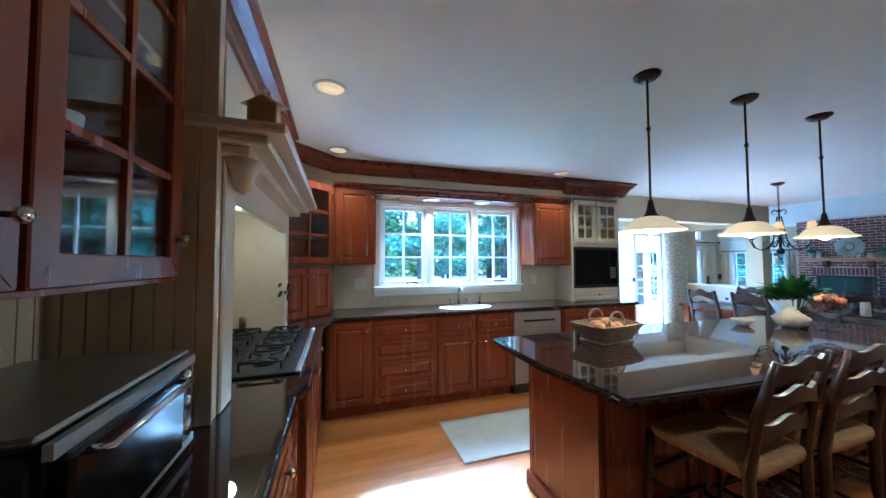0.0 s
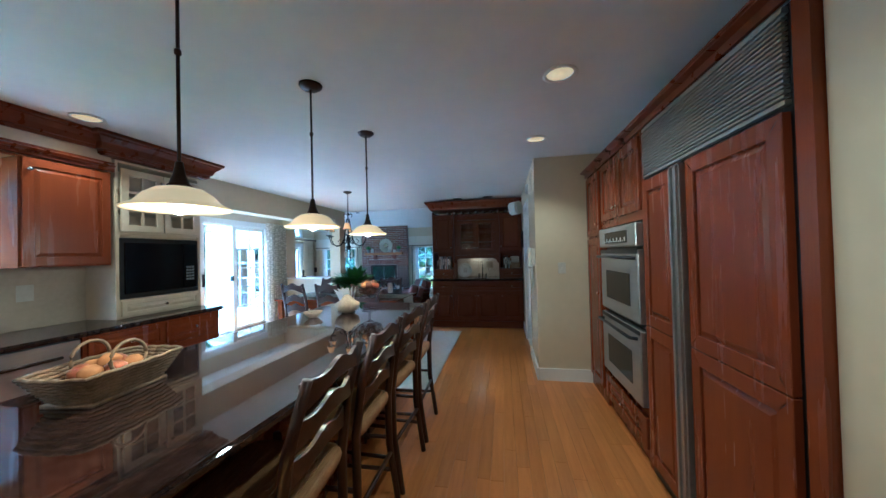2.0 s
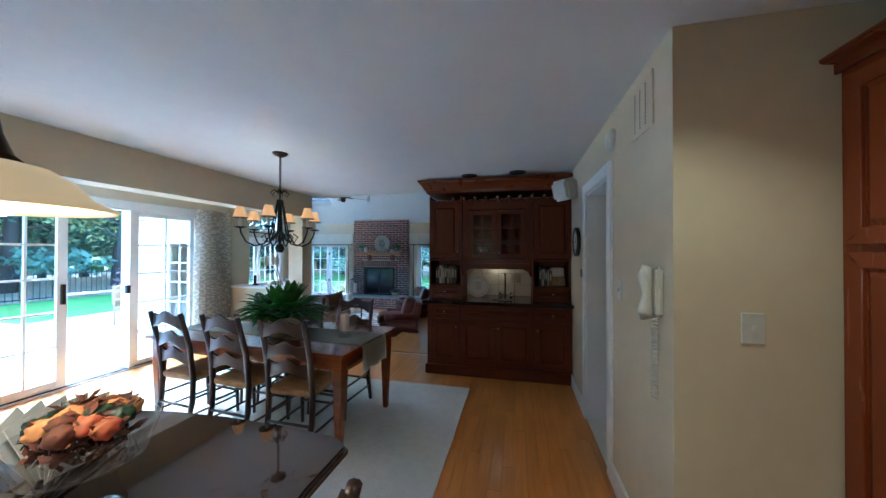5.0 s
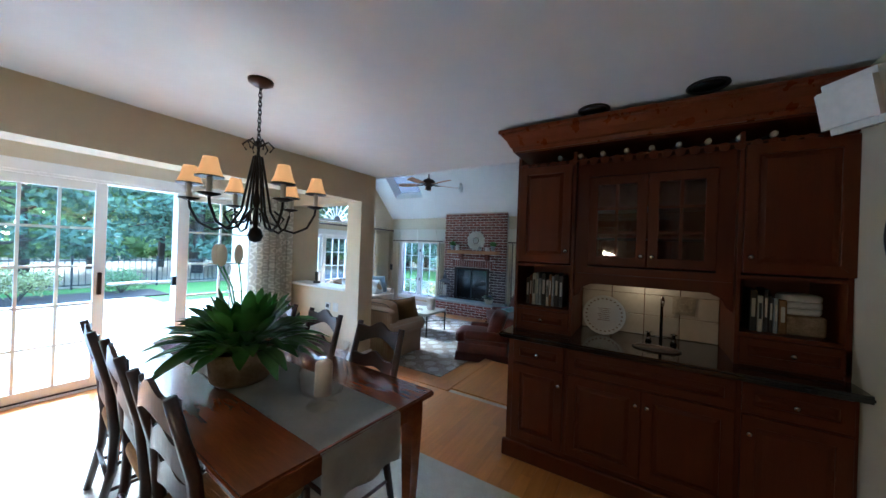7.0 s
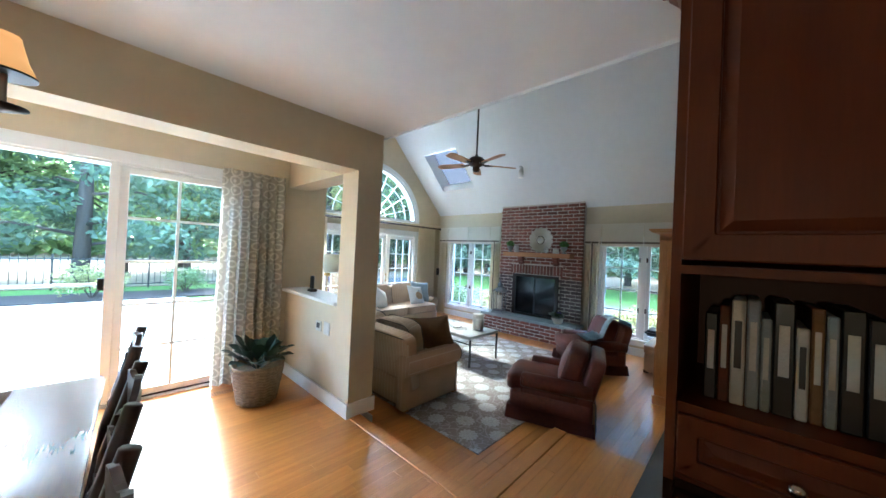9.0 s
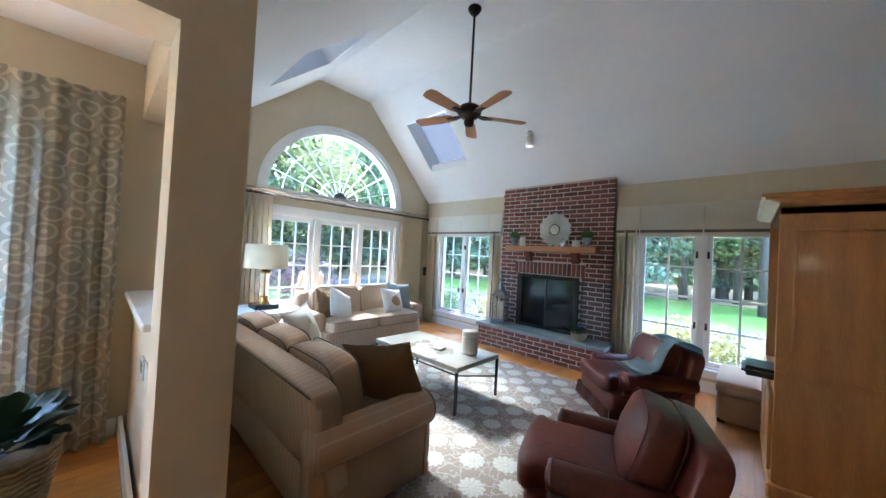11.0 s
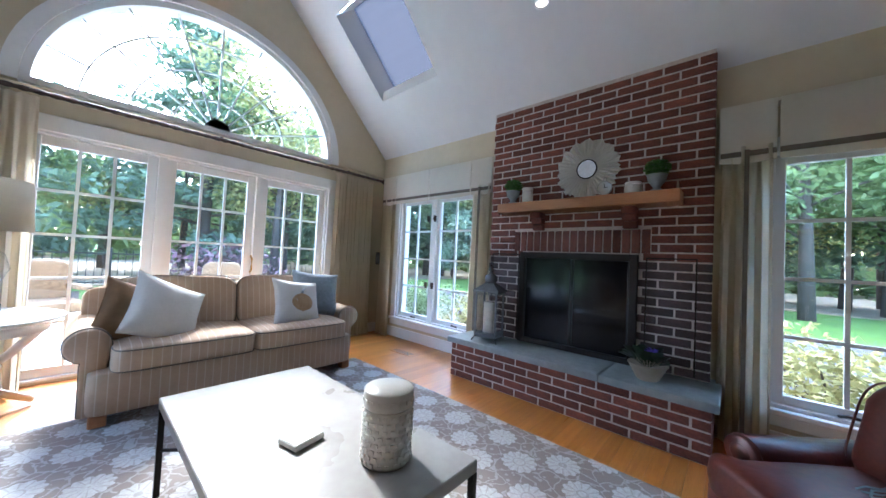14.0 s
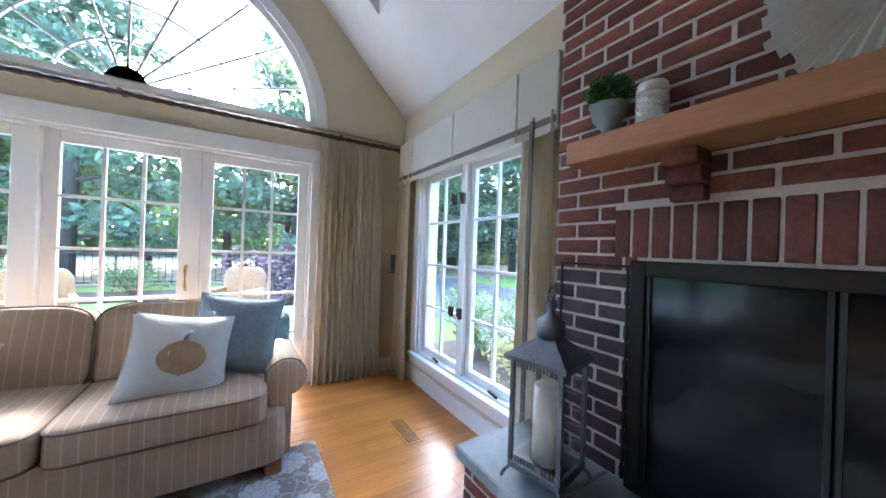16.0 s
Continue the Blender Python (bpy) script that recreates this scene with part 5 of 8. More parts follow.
bowl_basket((1.36, 1.58, 0.923))
t = thing("compote", "clear glass footed bowl heaped with dark autumn leaves and pods", "bowl", (3.12, 1.31, 0.923))
lathe("foot", [(0.07, 0), (0.065, 0.008), (0.012, 0.02), (0.010, 0.09), (0.03, 0.10)], "glass", t)
lathe("bowl", [(0.03, 0.10), (0.10, 0.13), (0.125, 0.20), (0.12, 0.20), (0.095, 0.135)], "glass", t)
bm = bmesh.new()
rp_ = random.Random(3)
leaf_cloud(bm, (0, 0, 0.20), 0.095, 500, 0.03, 0.75, rp_)
part("potpourri", bm, "potpourri", t)
for k in range(16):
    a = k * 2.4
    r_ = 0.078 * math.sqrt((k + 0.5) / 16)
    puff("pod", (0.05, 0.045, 0.042), (r_ * math.cos(a), r_ * math.sin(a), 0.235 - 3.2 * r_ * r_), ("potpourri", "orange", "leaf_d", "red")[k % 4], t, p=2.2, crumple=0.3, seed=k)
t = thing("shell_ornament", "large pale sculpted shell standing on the island", "ornament", (2.96, 1.44, 0.923))
lathe("shell", [(0.03, 0), (0.085, 0.03), (0.10, 0.08), (0.055, 0.11), (0.03, 0.14), (0.0, 0.16)], "pot", t, 36, wobble=lambda a, k: 1 + 0.09 * math.cos(11 * a + k))
t = thing("votive_dish", "small clear glass dish on the island", "dish", (2.75, 1.63, 0.923))
lathe("dish", [(0.0, 0.002), (0.03, 0), (0.04, 0.01), (0.072, 0.045), (0.068, 0.047), (0.035, 0.014), (0.0, 0.010)], "pot", t, 40, wobble=lambda a, k: 1 + 0.08 * math.cos(8 * a))
t = thing("napkin_stand", "scrolled dark iron stand holding a fan of pale printed papers", "napkin holder", (3.22, 1.56, 0.923), 25)
for y in (-0.05, 0.05):
    tube("scroll_wire", [(-0.13, y, 0.012), (0.13, y, 0.012)], 0.005, "iron", t, 6)
    for s in (-1, 1):
        tube("scroll_wire", [(s * (0.13 - 0.012 * k * math.cos(k * 0.9) * 0.35), y, 0.035 + 0.004 * (9 - k) * math.sin(k * 0.9)) for k in range(9)], 0.004, "iron", t, 6)
for s in (-1, 1):
    tube("scroll_wire", [(s * 0.13, -0.05, 0.012), (s * 0.13, 0.05, 0.012)], 0.005, "iron", t, 6)
for k in range(6):
    bm = bmesh.new()
    bm_box(bm, -0.085, -0.0012, 0.0, 0.085, 0.0012, 0.17, pose(0, -0.03 + 0.012 * k, 0.015, 12 - 8 * k, 14 - 4 * k, 5 * k))
    part("paper", bm, "white_cloth", t)
t = thing("soap_dispenser", "small dark bottle beside the cooktop", "bottle", (-0.9, 2.62, 0.923))
lathe("bottle", [(0.03, 0), (0.032, 0.10), (0.012, 0.13), (0.012, 0.16), (0.0, 0.165)], "brass", t)

# fittings on the south wall beyond the pier
t = thing("wall_telephone", "white corded wall telephone with a hanging coiled cord", "telephone", (4.22, -0.231, 1.33), 180)
box("base", -0.05, -0.03, -0.10, 0.05, 0, 0.12, "plastic", t, 0.012, seg=2)
bm = bmesh.new()
bm_tube(bm, [(0, -0.05, -0.11), (0, -0.06, -0.08), (0, -0.05, 0), (0, -0.06, 0.08), (0, -0.045, 0.12)], [0.028, 0.03, 0.018, 0.03, 0.026], 12)
part("handset", bm, "plastic", t, smooth=True)
tube("cord", [(0.02 + 0.013 * math.cos(k * 1.1), -0.03 + 0.013 * math.sin(k * 1.1), -0.10 - k * 0.0024) for k in range(150)] , 0.003, "plastic", t, 5)
t = thing("light_switch", "ivory toggle light switch plate", "switch", (4.78, -0.231, 1.28), 180)
box("plate", -0.04, -0.007, -0.06, 0.04, 0, 0.06, "plastic", t, 0.003)
box("toggle", -0.005, -0.018, -0.01, 0.005, -0.0072, 0.012, "plastic", t)
tt = copy_thing(t, pose(4.088, -0.50, 1.22, 0, 0, -90))
t = thing("smoke_alarm", "round white smoke alarm high on the wall", "smoke alarm", (4.93, -0.231, 2.26))
bm = bmesh.new()
bm_lathe(bm, [(0.07, 0), (0.07, 0.02), (0.055, 0.035), (0.0, 0.037)], 28)
bmesh.ops.transform(bm, matrix=pose(0, 0, 0, -90, 0, 0), verts=bm.verts)
part("cover", bm, "plastic", t, smooth=True)
t = thing("air_vent", "painted wall air vent with perforated lines", "air vent", (4.42, -0.231, 2.24), 180)
box("frame", -0.15, -0.01, -0.13, 0.15, 0, 0.13, "wall", t, 0.003)
boxes("slot", [(-0.07 + 0.07 * k, -0.012, -0.10 + 0.016 * j, -0.06 + 0.07 * k, -0.0101, -0.092 + 0.016 * j) for k in range(3) for j in range(13)], "black", t)
t = thing("wall_clock", "round clock with a dark metal rim", "clock", (6.18, -0.231, 1.62), 180)
bm = bmesh.new()
bm_lathe(bm, [(0.15, 0), (0.15, 0.03), (0.13, 0.035), (0.125, 0.02), (0.0, 0.02)], 36)
bmesh.ops.transform(bm, matrix=pose(0, 0, 0, 90, 0, 0), verts=bm.verts)
part("case", bm, "iron", t, smooth=True)
bm = bmesh.new()
bm_lathe(bm, [(0.124, 0.021), (0.124, 0.023), (0.0, 0.0231)], 36)
bmesh.ops.transform(bm, matrix=pose(0, 0, 0, 90, 0, 0), verts=bm.verts)
part("dial", bm, "ceramic", t)
boxes("hand_hour", [(-0.004, -0.026, -0.01, 0.004, -0.024, 0.07)], "black", t)
boxes("hand_minute", [(-0.09, -0.029, -0.003, 0.01, -0.027, 0.003)], "black", t)
boxes("numeral", [(0.1 * math.sin(math.pi * k / 6) - 0.006, -0.026, 0.1 * math.cos(math.pi * k / 6) - 0.01, 0.1 * math.sin(math.pi * k / 6) + 0.006, -0.0235, 0.1 * math.cos(math.pi * k / 6) + 0.01) for k in range(12)], "black", t)
t = thing("thermostat", "small black thermostat with a white rim", "thermostat", (5.93, -0.231, 1.32), 180)
box("cover", -0.05, -0.012, -0.05, 0.05, 0, 0.05, "plastic", t, 0.004)
box("screen", -0.035, -0.016, -0.045, 0.035, -0.0121, 0.035, "black", t)
t = thing("wall_speaker", "white tilted corner speaker near the ceiling", "speaker", (6.25, -0.10, 2.18), 150)
box("cabinet", -0.12, -0.07, -0.11, 0.12, 0.11, 0.11, "plastic", t, 0.03, seg=2)
t.rotation_euler = (radians(15), 0, radians(215))

# ---- dining ----
DINING_X = 0.035
before = set(bpy.data.objects)
# hutch: fronts face -x; local x runs from its north end to its south end
HX, HN, HW = 6.48, 1.485, 1.715
t = thing("hutch", "tall cherry hutch with glazed doors and black stone top", "hutch", (HX, HN, 0), -90)
boxes("lower_body", [(0, 0.02, 0.0, HW, 0.60, 0.885)], "cherry_shaded", t)
boxes("plinth", [(-0.02, -0.015, 0, HW + 0.01, 0.02, 0.12)], "cherry_shaded", t, bevel=0.008)
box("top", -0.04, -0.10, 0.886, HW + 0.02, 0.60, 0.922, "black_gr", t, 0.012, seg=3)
panel_door(t, 0.04, 0.70, 0.40, 0.86, 0.02, "cherry_shaded", name="drawer", kx=0.22, kz=0.78)
panel_door(t, 0.04, 0.15, 0.40, 0.69, 0.02, "cherry_shaded", kx=0.37, kz=0.60)
panel_door(t, 0.42, 0.70, 1.28, 0.86, 0.02, "cherry_shaded", name="false_drawer")
panel_door(t, 0.42, 0.15, 0.85, 0.69, 0.02, "cherry_shaded", kx=0.82, kz=0.60)
panel_door(t, 0.85, 0.15, 1.28, 0.69, 0.02, "cherry_shaded", kx=0.88, kz=0.60)
panel_door(t, 1.30, 0.70, 1.70, 0.86, 0.02, "cherry_shaded", name="drawer", kx=1.5, kz=0.78)
panel_door(t, 1.30, 0.15, 1.70, 0.69, 0.02, "cherry_shaded", kx=1.33, kz=0.60)
U0, D = 0.10, 0.56     # upper front plane and back
up = [(0.0, U0, 0.923, 0.02, D, 2.22), (0.40, U0, 0.923, 0.42, D, 2.22), (1.28, U0, 0.923, 1.30, D, 2.22), (HW - 0.02, U0, 0.923, HW, D, 2.22), (0.02, D - 0.02, 0.923, HW - 0.02, D, 2.22)]
for a, b in ((0.02, 0.40), (1.30, HW - 0.02)):
    up += [(a, U0 + 0.02, 0.923, b, D - 0.02, 1.10), (a, U0, 1.40, b, D - 0.02, 1.42), (a, U0 + 0.02, 2.13, b, D - 0.02, 2.149)]
up += [(0.42, U0 + 0.06, 1.37, 1.28, D - 0.02, 1.42), (0.42, U0 + 0.08, 2.05, 1.28, D - 0.02, 2.149), (0.42, U0 + 0.06, 1.42, 0.50, U0 + 0.08, 2.05), (1.20, U0 + 0.06, 1.42, 1.28, U0 + 0.08, 2.05), (0.42, U0 + 0.08, 1.62, 1.28, D - 0.02, 1.635), (0.42, U0 + 0.08, 1.83, 1.28, D - 0.02, 1.845)]
boxes("upper_body", up, "cherry_shaded", t)
panel_door(t, 0.02, 1.43, 0.40, 2.14, U0, "cherry_shaded", kx=0.37, kz=1.52)
panel_door(t, 1.30, 1.43, 1.72, 2.14, U0, "cherry_shaded", kx=1.33, kz=1.52)
panel_door(t, 0.50, 1.43, 0.85, 2.04, U0 + 0.06, "cherry_shaded", glazed=3, kx=0.82, kz=1.50)
panel_door(t, 0.85, 1.43, 1.20, 2.04, U0 + 0.06, "cherry_shaded", glazed=3, kx=0.88, kz=1.50)
panel_door(t, 0.02, 0.94, 0.40, 1.08, U0 + 0.02, "cherry_shaded", name="drawer", kx=0.21, kz=1.01)
panel_door(t, 1.30, 0.94, 1.72, 1.08, U0 + 0.02, "cherry_shaded", name="drawer", kx=1.51, kz=1.01)
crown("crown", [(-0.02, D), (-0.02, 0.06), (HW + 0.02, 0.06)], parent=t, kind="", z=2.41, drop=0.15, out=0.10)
boxes("crown_box", [(-0.02, 0.06, 2.25, HW + 0.02, D, 2.405)], "cherry_shaded", t)
boxes("dentil", [(-0.01 + k * 0.038, 0.043, 2.285, 0.012 + k * 0.038, 0.059, 2.305) for k in range(46)], "cherry_shaded", t)
bm = bmesh.new()
for k in range(25):
    x = 0.02 + k * 0.068
    bm_lathe(bm, [(0.026, 0), (0.026, 0.006)], 12)
    bmesh.ops.transform(bm, matrix=pose(x + 0.034, U0 - 0.002, 2.142, 90, 0, 0), verts=bm.verts[-24:])
part("scalloped_rail", bm, "cherry_shaded", t)
boxes("gallery_shelf", [(0.0, U0 - 0.01, 2.150, HW, D, 2.160)], "cherry_shaded", t)
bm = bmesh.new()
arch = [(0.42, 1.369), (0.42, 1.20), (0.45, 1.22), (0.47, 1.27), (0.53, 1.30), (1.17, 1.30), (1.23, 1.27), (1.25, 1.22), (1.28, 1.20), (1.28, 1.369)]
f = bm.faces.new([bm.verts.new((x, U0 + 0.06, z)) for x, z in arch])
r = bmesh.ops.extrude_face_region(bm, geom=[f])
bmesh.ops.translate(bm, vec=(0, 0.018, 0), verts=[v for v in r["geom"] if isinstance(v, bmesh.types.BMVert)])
part("arched_valance", bm, "cherry_shaded", t)
boxes("tile_back", [(0.42 + 0.215 * i + 0.002, D - 0.03, 0.924 + 0.15 * j, 0.42 + 0.215 * (i + 1) - 0.002, D - 0.021, 0.922 + 0.15 * (j + 1)) for i in range(4) for j in range(3)], "tile", t, bevel=0.003)
boxes("relief_tile", [(1.02, D - 0.036, 1.10, 1.15, D - 0.0302, 1.23), (1.035, D - 0.04, 1.115, 1.135, D - 0.0362, 1.125), (1.035, D - 0.04, 1.205, 1.135, D - 0.0362, 1.215), (1.035, D - 0.04, 1.126, 1.045, D - 0.0362, 1.204), (1.125, D - 0.04, 1.126, 1.135, D - 0.0362, 1.204), (1.07, D - 0.042, 1.15, 1.10, D - 0.0362, 1.18)], "pot", t)
lathe("sink_bowl", [(0.13, 0.9225), (0.13, 0.928), (0.115, 0.928), (0.11, 0.924), (0.0, 0.9235)], "bronze", t, 32, (0.92, 0.14, 0), squash=0.75)
tube("tap_spout", [(0.95, 0.33, 0.923), (0.95, 0.33, 1.20), (0.95, 0.30, 1.235), (0.95, 0.24, 1.23), (0.95, 0.22, 1.19)], 0.010, "chrome", t)
for x in (0.88, 1.02):
    lathe("tap_handle", [(0.02, 0.923), (0.012, 0.95), (0.01, 0.985), (0.022, 0.99), (0.0, 1.0)], "chrome", t, 12, (x, 0.33, 0))
tube("tap_bridge", [(0.88, 0.33, 0.965), (1.02, 0.33, 0.965)], 0.007, "chrome", t)


def hl(x, y, z):
    """A place in the hutch's own axes, in the world."""
    return (HX + y, HN - x, z)


bulb(*hl(0.85, 0.40, 1.34), 0.045, 0.04)
t = thing("plate", "large cream plate with a patterned rim standing on the hutch", "plate", hl(0.60, 0.36, 1.06), -90)
bm = bmesh.new()
bm_lathe(bm, [(0.0, 0.004), (0.10, 0.004), (0.14, 0.02), (0.142, 0.026), (0.135, 0.026), (0.098, 0.011), (0.0, 0.011)], 48)
bmesh.ops.transform(bm, matrix=pose(0, 0, 0, 78, 0, 0), verts=bm.verts)
part("dish", bm, "ceramic", t, smooth=True)
bm = bmesh.new()
for k in range(26):
    a = 2 * math.pi * k / 26
    bm_box(bm, 0.118 * math.cos(a) - 0.006, 0.118 * math.sin(a) - 0.004, 0.0172, 0.118 * math.cos(a) + 0.006, 0.118 * math.sin(a) + 0.004, 0.024)
for j in range(7):
    bm_box(bm, -0.04 + 0.006 * (j % 3), 0.045 - 0.014 * j, 0.0112, 0.04 - 0.005 * (j % 2), 0.049 - 0.014 * j, 0.0122)
bmesh.ops.transform(bm, matrix=pose(0, 0, 0, 78, 0, 0), verts=bm.verts)
part("painted_pattern", bm, "brown", t)
rb = random.Random(9)
for x0, n in ((0.06, 11), (1.36, 8)):
    x = x0
    for k in range(n):
        w, h = rb.uniform(0.016, 0.034), rb.uniform(0.18, 0.25)
        col = rb.choice(["linen", "black", "potpourri", "black", "brown", "grey"])
        b = thing("book", {"linen": "pale grey", "black": "black", "potpourri": "dark red", "brown": "brown", "grey": "grey"}[col] + " bound book upright on the hutch shelf", "book", hl(x + w / 2, 0.20, 1.101), -90, "books on the hutch shelves")
        box("cover", -w / 2, 0, 0, w / 2, 0.17, h, col, b, 0.003)
        boxes("title_bar", [(-w * 0.25, -0.0015, h * 0.35, w * 0.25, -0.0002, h * 0.8)], "linen" if col != "linen" else "black", b)
        x += w + 0.002
        if x0 > 1 and k == 5:
            break
t = thing("towel_basket", "brown basket with folded pale cloths on the shelf", "basket", hl(1.58, 0.30, 1.101), -90)
box("box", -0.09, -0.08, 0, 0.09, 0.1, 0.11, "wicker", t, 0.01)
for k in range(3):
    puff("cloth", (0.17, 0.15, 0.05), (0, 0, 0.13 + 0.035 * k), "linen", t, seed=k)
for k in range(9):
    for j, z in enumerate((1.421, 1.636, 1.846)):
        g = thing("wine_glass", "clear stemmed glass on the hutch shelf", "glass", hl(0.53 + 0.075 * k, 0.30, z), 0, "glasses in the hutch")
        lathe("bowl", [(0.025, 0), (0.004, 0.006), (0.004, 0.06), (0.025, 0.08), (0.03, 0.12), (0.026, 0.15)], "glass", g, 12)
for k in range(9):
    b = thing("wine_bottle", "wine bottle lying with pale foil end outward", "bottle", hl(0.30 + 0.14 * k, 0.12, 2.195), 0, "wine bottles on the hutch")
    bm = bmesh.new()
    bm_lathe(bm, [(0.0, 0), (0.014, 0), (0.014, 0.08), (0.03, 0.12), (0.03, 0.3), (0.0, 0.3)], 12)
    bmesh.ops.transform(bm, matrix=pose(0, 0, 0, 0, 90, 0), verts=bm.verts)
    part("glass", bm, "black", b, smooth=True)
    bm = bmesh.new()
    bm_lathe(bm, [(0.0, -0.003), (0.016, -0.003), (0.016, 0.03)], 12)
    bmesh.ops.transform(bm, matrix=pose(0, 0, 0, 0, 90, 0), verts=bm.verts)
    part("foil", bm, "ceramic", b, smooth=True)

rg = box("rug_dining", 3.55, 0.89, 0.001, 6.12, 4.35, 0.012, "rug", None, 0.004, "large pale woven rug under the dining table")
tagged(rg, category="rug")
# table
TX0, TX1, TY0, TY1 = 4.715, 5.645, 1.57, 3.59
t = thing("dining_table", "long polished reddish wooden dining table with tapered legs", "table", ((TX0 + TX1) / 2, (TY0 + TY1) / 2, 0.012), -3.2)
w, l = (TX1 - TX0) / 2, (TY1 - TY0) / 2
box("tabletop", -w, -l, 0.725, w, l, 0.755, "table", t, 0.008, seg=2)
boxes("apron", [(-w + 0.08, -l + 0.08, 0.61, w - 0.08, -l + 0.10, 0.724), (-w + 0.08, l - 0.10, 0.61, w - 0.08, l - 0.08, 0.724), (-w + 0.08, -l + 0.10, 0.61, -w + 0.10, l - 0.10, 0.724), (w - 0.10, -l + 0.10, 0.61, w - 0.08, l - 0.10, 0.724)], "table", t)
for sx in (-1, 1):
    for sy in (-1, 1):
        bm = bmesh.new()
        for z, r in ((0, 0.02), (0.60, 0.038), (0.724, 0.038)):
            for a, b in ((-r, -r), (r, -r), (r, r), (-r, r)):
                bm.verts.new((sx * (w - 0.08) + a, sy * (l - 0.08) + b, z))
        bm.verts.ensure_lookup_table()
        for k in (0, 4):
            for i in range(4):
                bm.faces.new([bm.verts[j] for j in (k + i, k + (i + 1) % 4, k + 4 + (i + 1) % 4, k + 4 + i)])
        bm.faces.new([bm.verts[j] for j in (3, 2, 1, 0)])
        bm.faces.new([bm.verts[j] for j in (8, 9, 10, 11)])
        part("leg", bm, "table", t)
TC = ((TX0 + TX1) / 2, (TY0 + TY1) / 2)
# runner
bm = bmesh.new()
rows = []
n = 60
for i in range(n + 1):
    s = -l - 0.22 + (2 * l + 0.44) * i / n
    row = []
    for j in range(13):
        x = -0.20 + 0.40 * j / 12
        y, z = s, 0.7585
        if abs(s) > l:
            z -= abs(s) - l
            y = math.copysign(l + 0.006 + 0.012 * math.sin(j * 1.1) * (abs(s) - l) * 5, s)
        row.append(bm.verts.new((x, y, z + 0.0015 * noise.noise(Vector((x * 9, s * 5, 0))))))
    rows.append(row)
for a, b in zip(rows, rows[1:]):
    for j in range(12):
        bm.faces.new((a[j], a[j + 1], b[j + 1], b[j]))
bmesh.ops.solidify(bm, geom=bm.faces[:], thickness=0.0025)
rn = part("table_runner", bm, "linen", None, "pale grey-green linen runner hanging over the table ends", smooth=True, at=(TC[0], TC[1], 0.012))
tagged(rn, category="table runner")
rn.rotation_euler = (0, 0, radians(-3.2))


def ladder_chair(at, rz):
    t = thing("dining_chair", "dark-stained ladder-back dining chair with scalloped slats and rush seat", "chair", at, rz, "chairs round the table")
    w, dp, sh = 0.38, 0.38, 0.45
    for x in (-w / 2, w / 2):
        bm = bmesh.new()
        bm_tube(bm, [(x, -dp / 2 - 0.06, 0), (x, -dp / 2 - 0.005, 0.25), (x, -dp / 2, sh), (x * 0.99, -dp / 2 - 0.03, 0.72), (x * 0.97, -dp / 2 - 0.10, 1.0)], [0.018, 0.022, 0.023, 0.022, 0.019], 8)
        part("back_post", bm, "dark", t, smooth=True)
        tube("leg", [(x * 1.03, dp / 2 + 0.02, 0), (x, dp / 2, sh - 0.01)], [0.013, 0.02], "dark", t)
        for z in (0.15, 0.28):
            tube("stretcher", [(x, -dp / 2 - 0.02, z), (x, dp / 2 + 0.01, z)], 0.010, "dark", t)
    for z, y in ((0.20, dp / 2 + 0.01), (0.30, dp / 2 + 0.01), (0.22, -dp / 2 - 0.02)):
        tube("stretcher", [(-w / 2, y, z), (w / 2, y, z)], 0.011, "dark", t)
    rush_seat(t, w, dp, sh)
    for z, y in ((0.60, -dp / 2 - 0.01), (0.74, -dp / 2 - 0.035), (0.91, -dp / 2 - 0.075)):
        slat(t, w * 0.96, y, z, 0.115)
    return t


ch = ladder_chair((4.87, 2.04, 0.012), -91)
for x, y, r in ((4.90, 2.60, -95), (4.93, 3.17, -96), (5.41, 2.06, 86), (5.46, 2.66, 84), (5.50, 3.24, 84)):
    copy_thing(ch, pose(x, y, 0.012, 0, 0, r))


def leafy(t, n, L, spread, m, seed, z0=0.0, w=0.05, droop=0.5):
    """Arching strap leaves on stems from one crown."""
    rg = random.Random(seed)
    bm = bmesh.new()
    for k in range(n):
        a = rg.uniform(0, 2 * math.pi)
        tilt = rg.uniform(0.15, 1.25)
        s = L * rg.uniform(0.6, 1.1)
        rad = Vector((math.cos(a), math.sin(a), 0))
        side = Vector((-rad.y, rad.x, 0))
        pts = []
        for i in range(9):
            u = i / 8
            out = s * u * math.sin(tilt) * spread
            up = s * u * math.cos(tilt * 0.7) - droop * s * u * u * tilt * 0.8
            pts.append(Vector((0, 0, z0)) + rad * (out + 0.03) + Vector((0, 0, up)))
        prev = None
        for i, p in enumerate(pts):
            u = i / 8
            ww = w * (0.06 if u < 0.42 else math.sin(math.pi * (u - 0.40) / 0.62) + 0.02) * rg.uniform(0.95, 1.05)
            l3 = [bm.verts.new(p + side * ww * q + Vector((0, 0, abs(q) * ww * 0.35))) for q in (-1, 0, 1)]
            if prev:
                for q in (0, 1):
                    bm.faces.new((prev[q], prev[q + 1], l3[q + 1], l3[q]))
            prev = l3
    part("leaf", bm, m, t, kind="stuff", smooth=True)


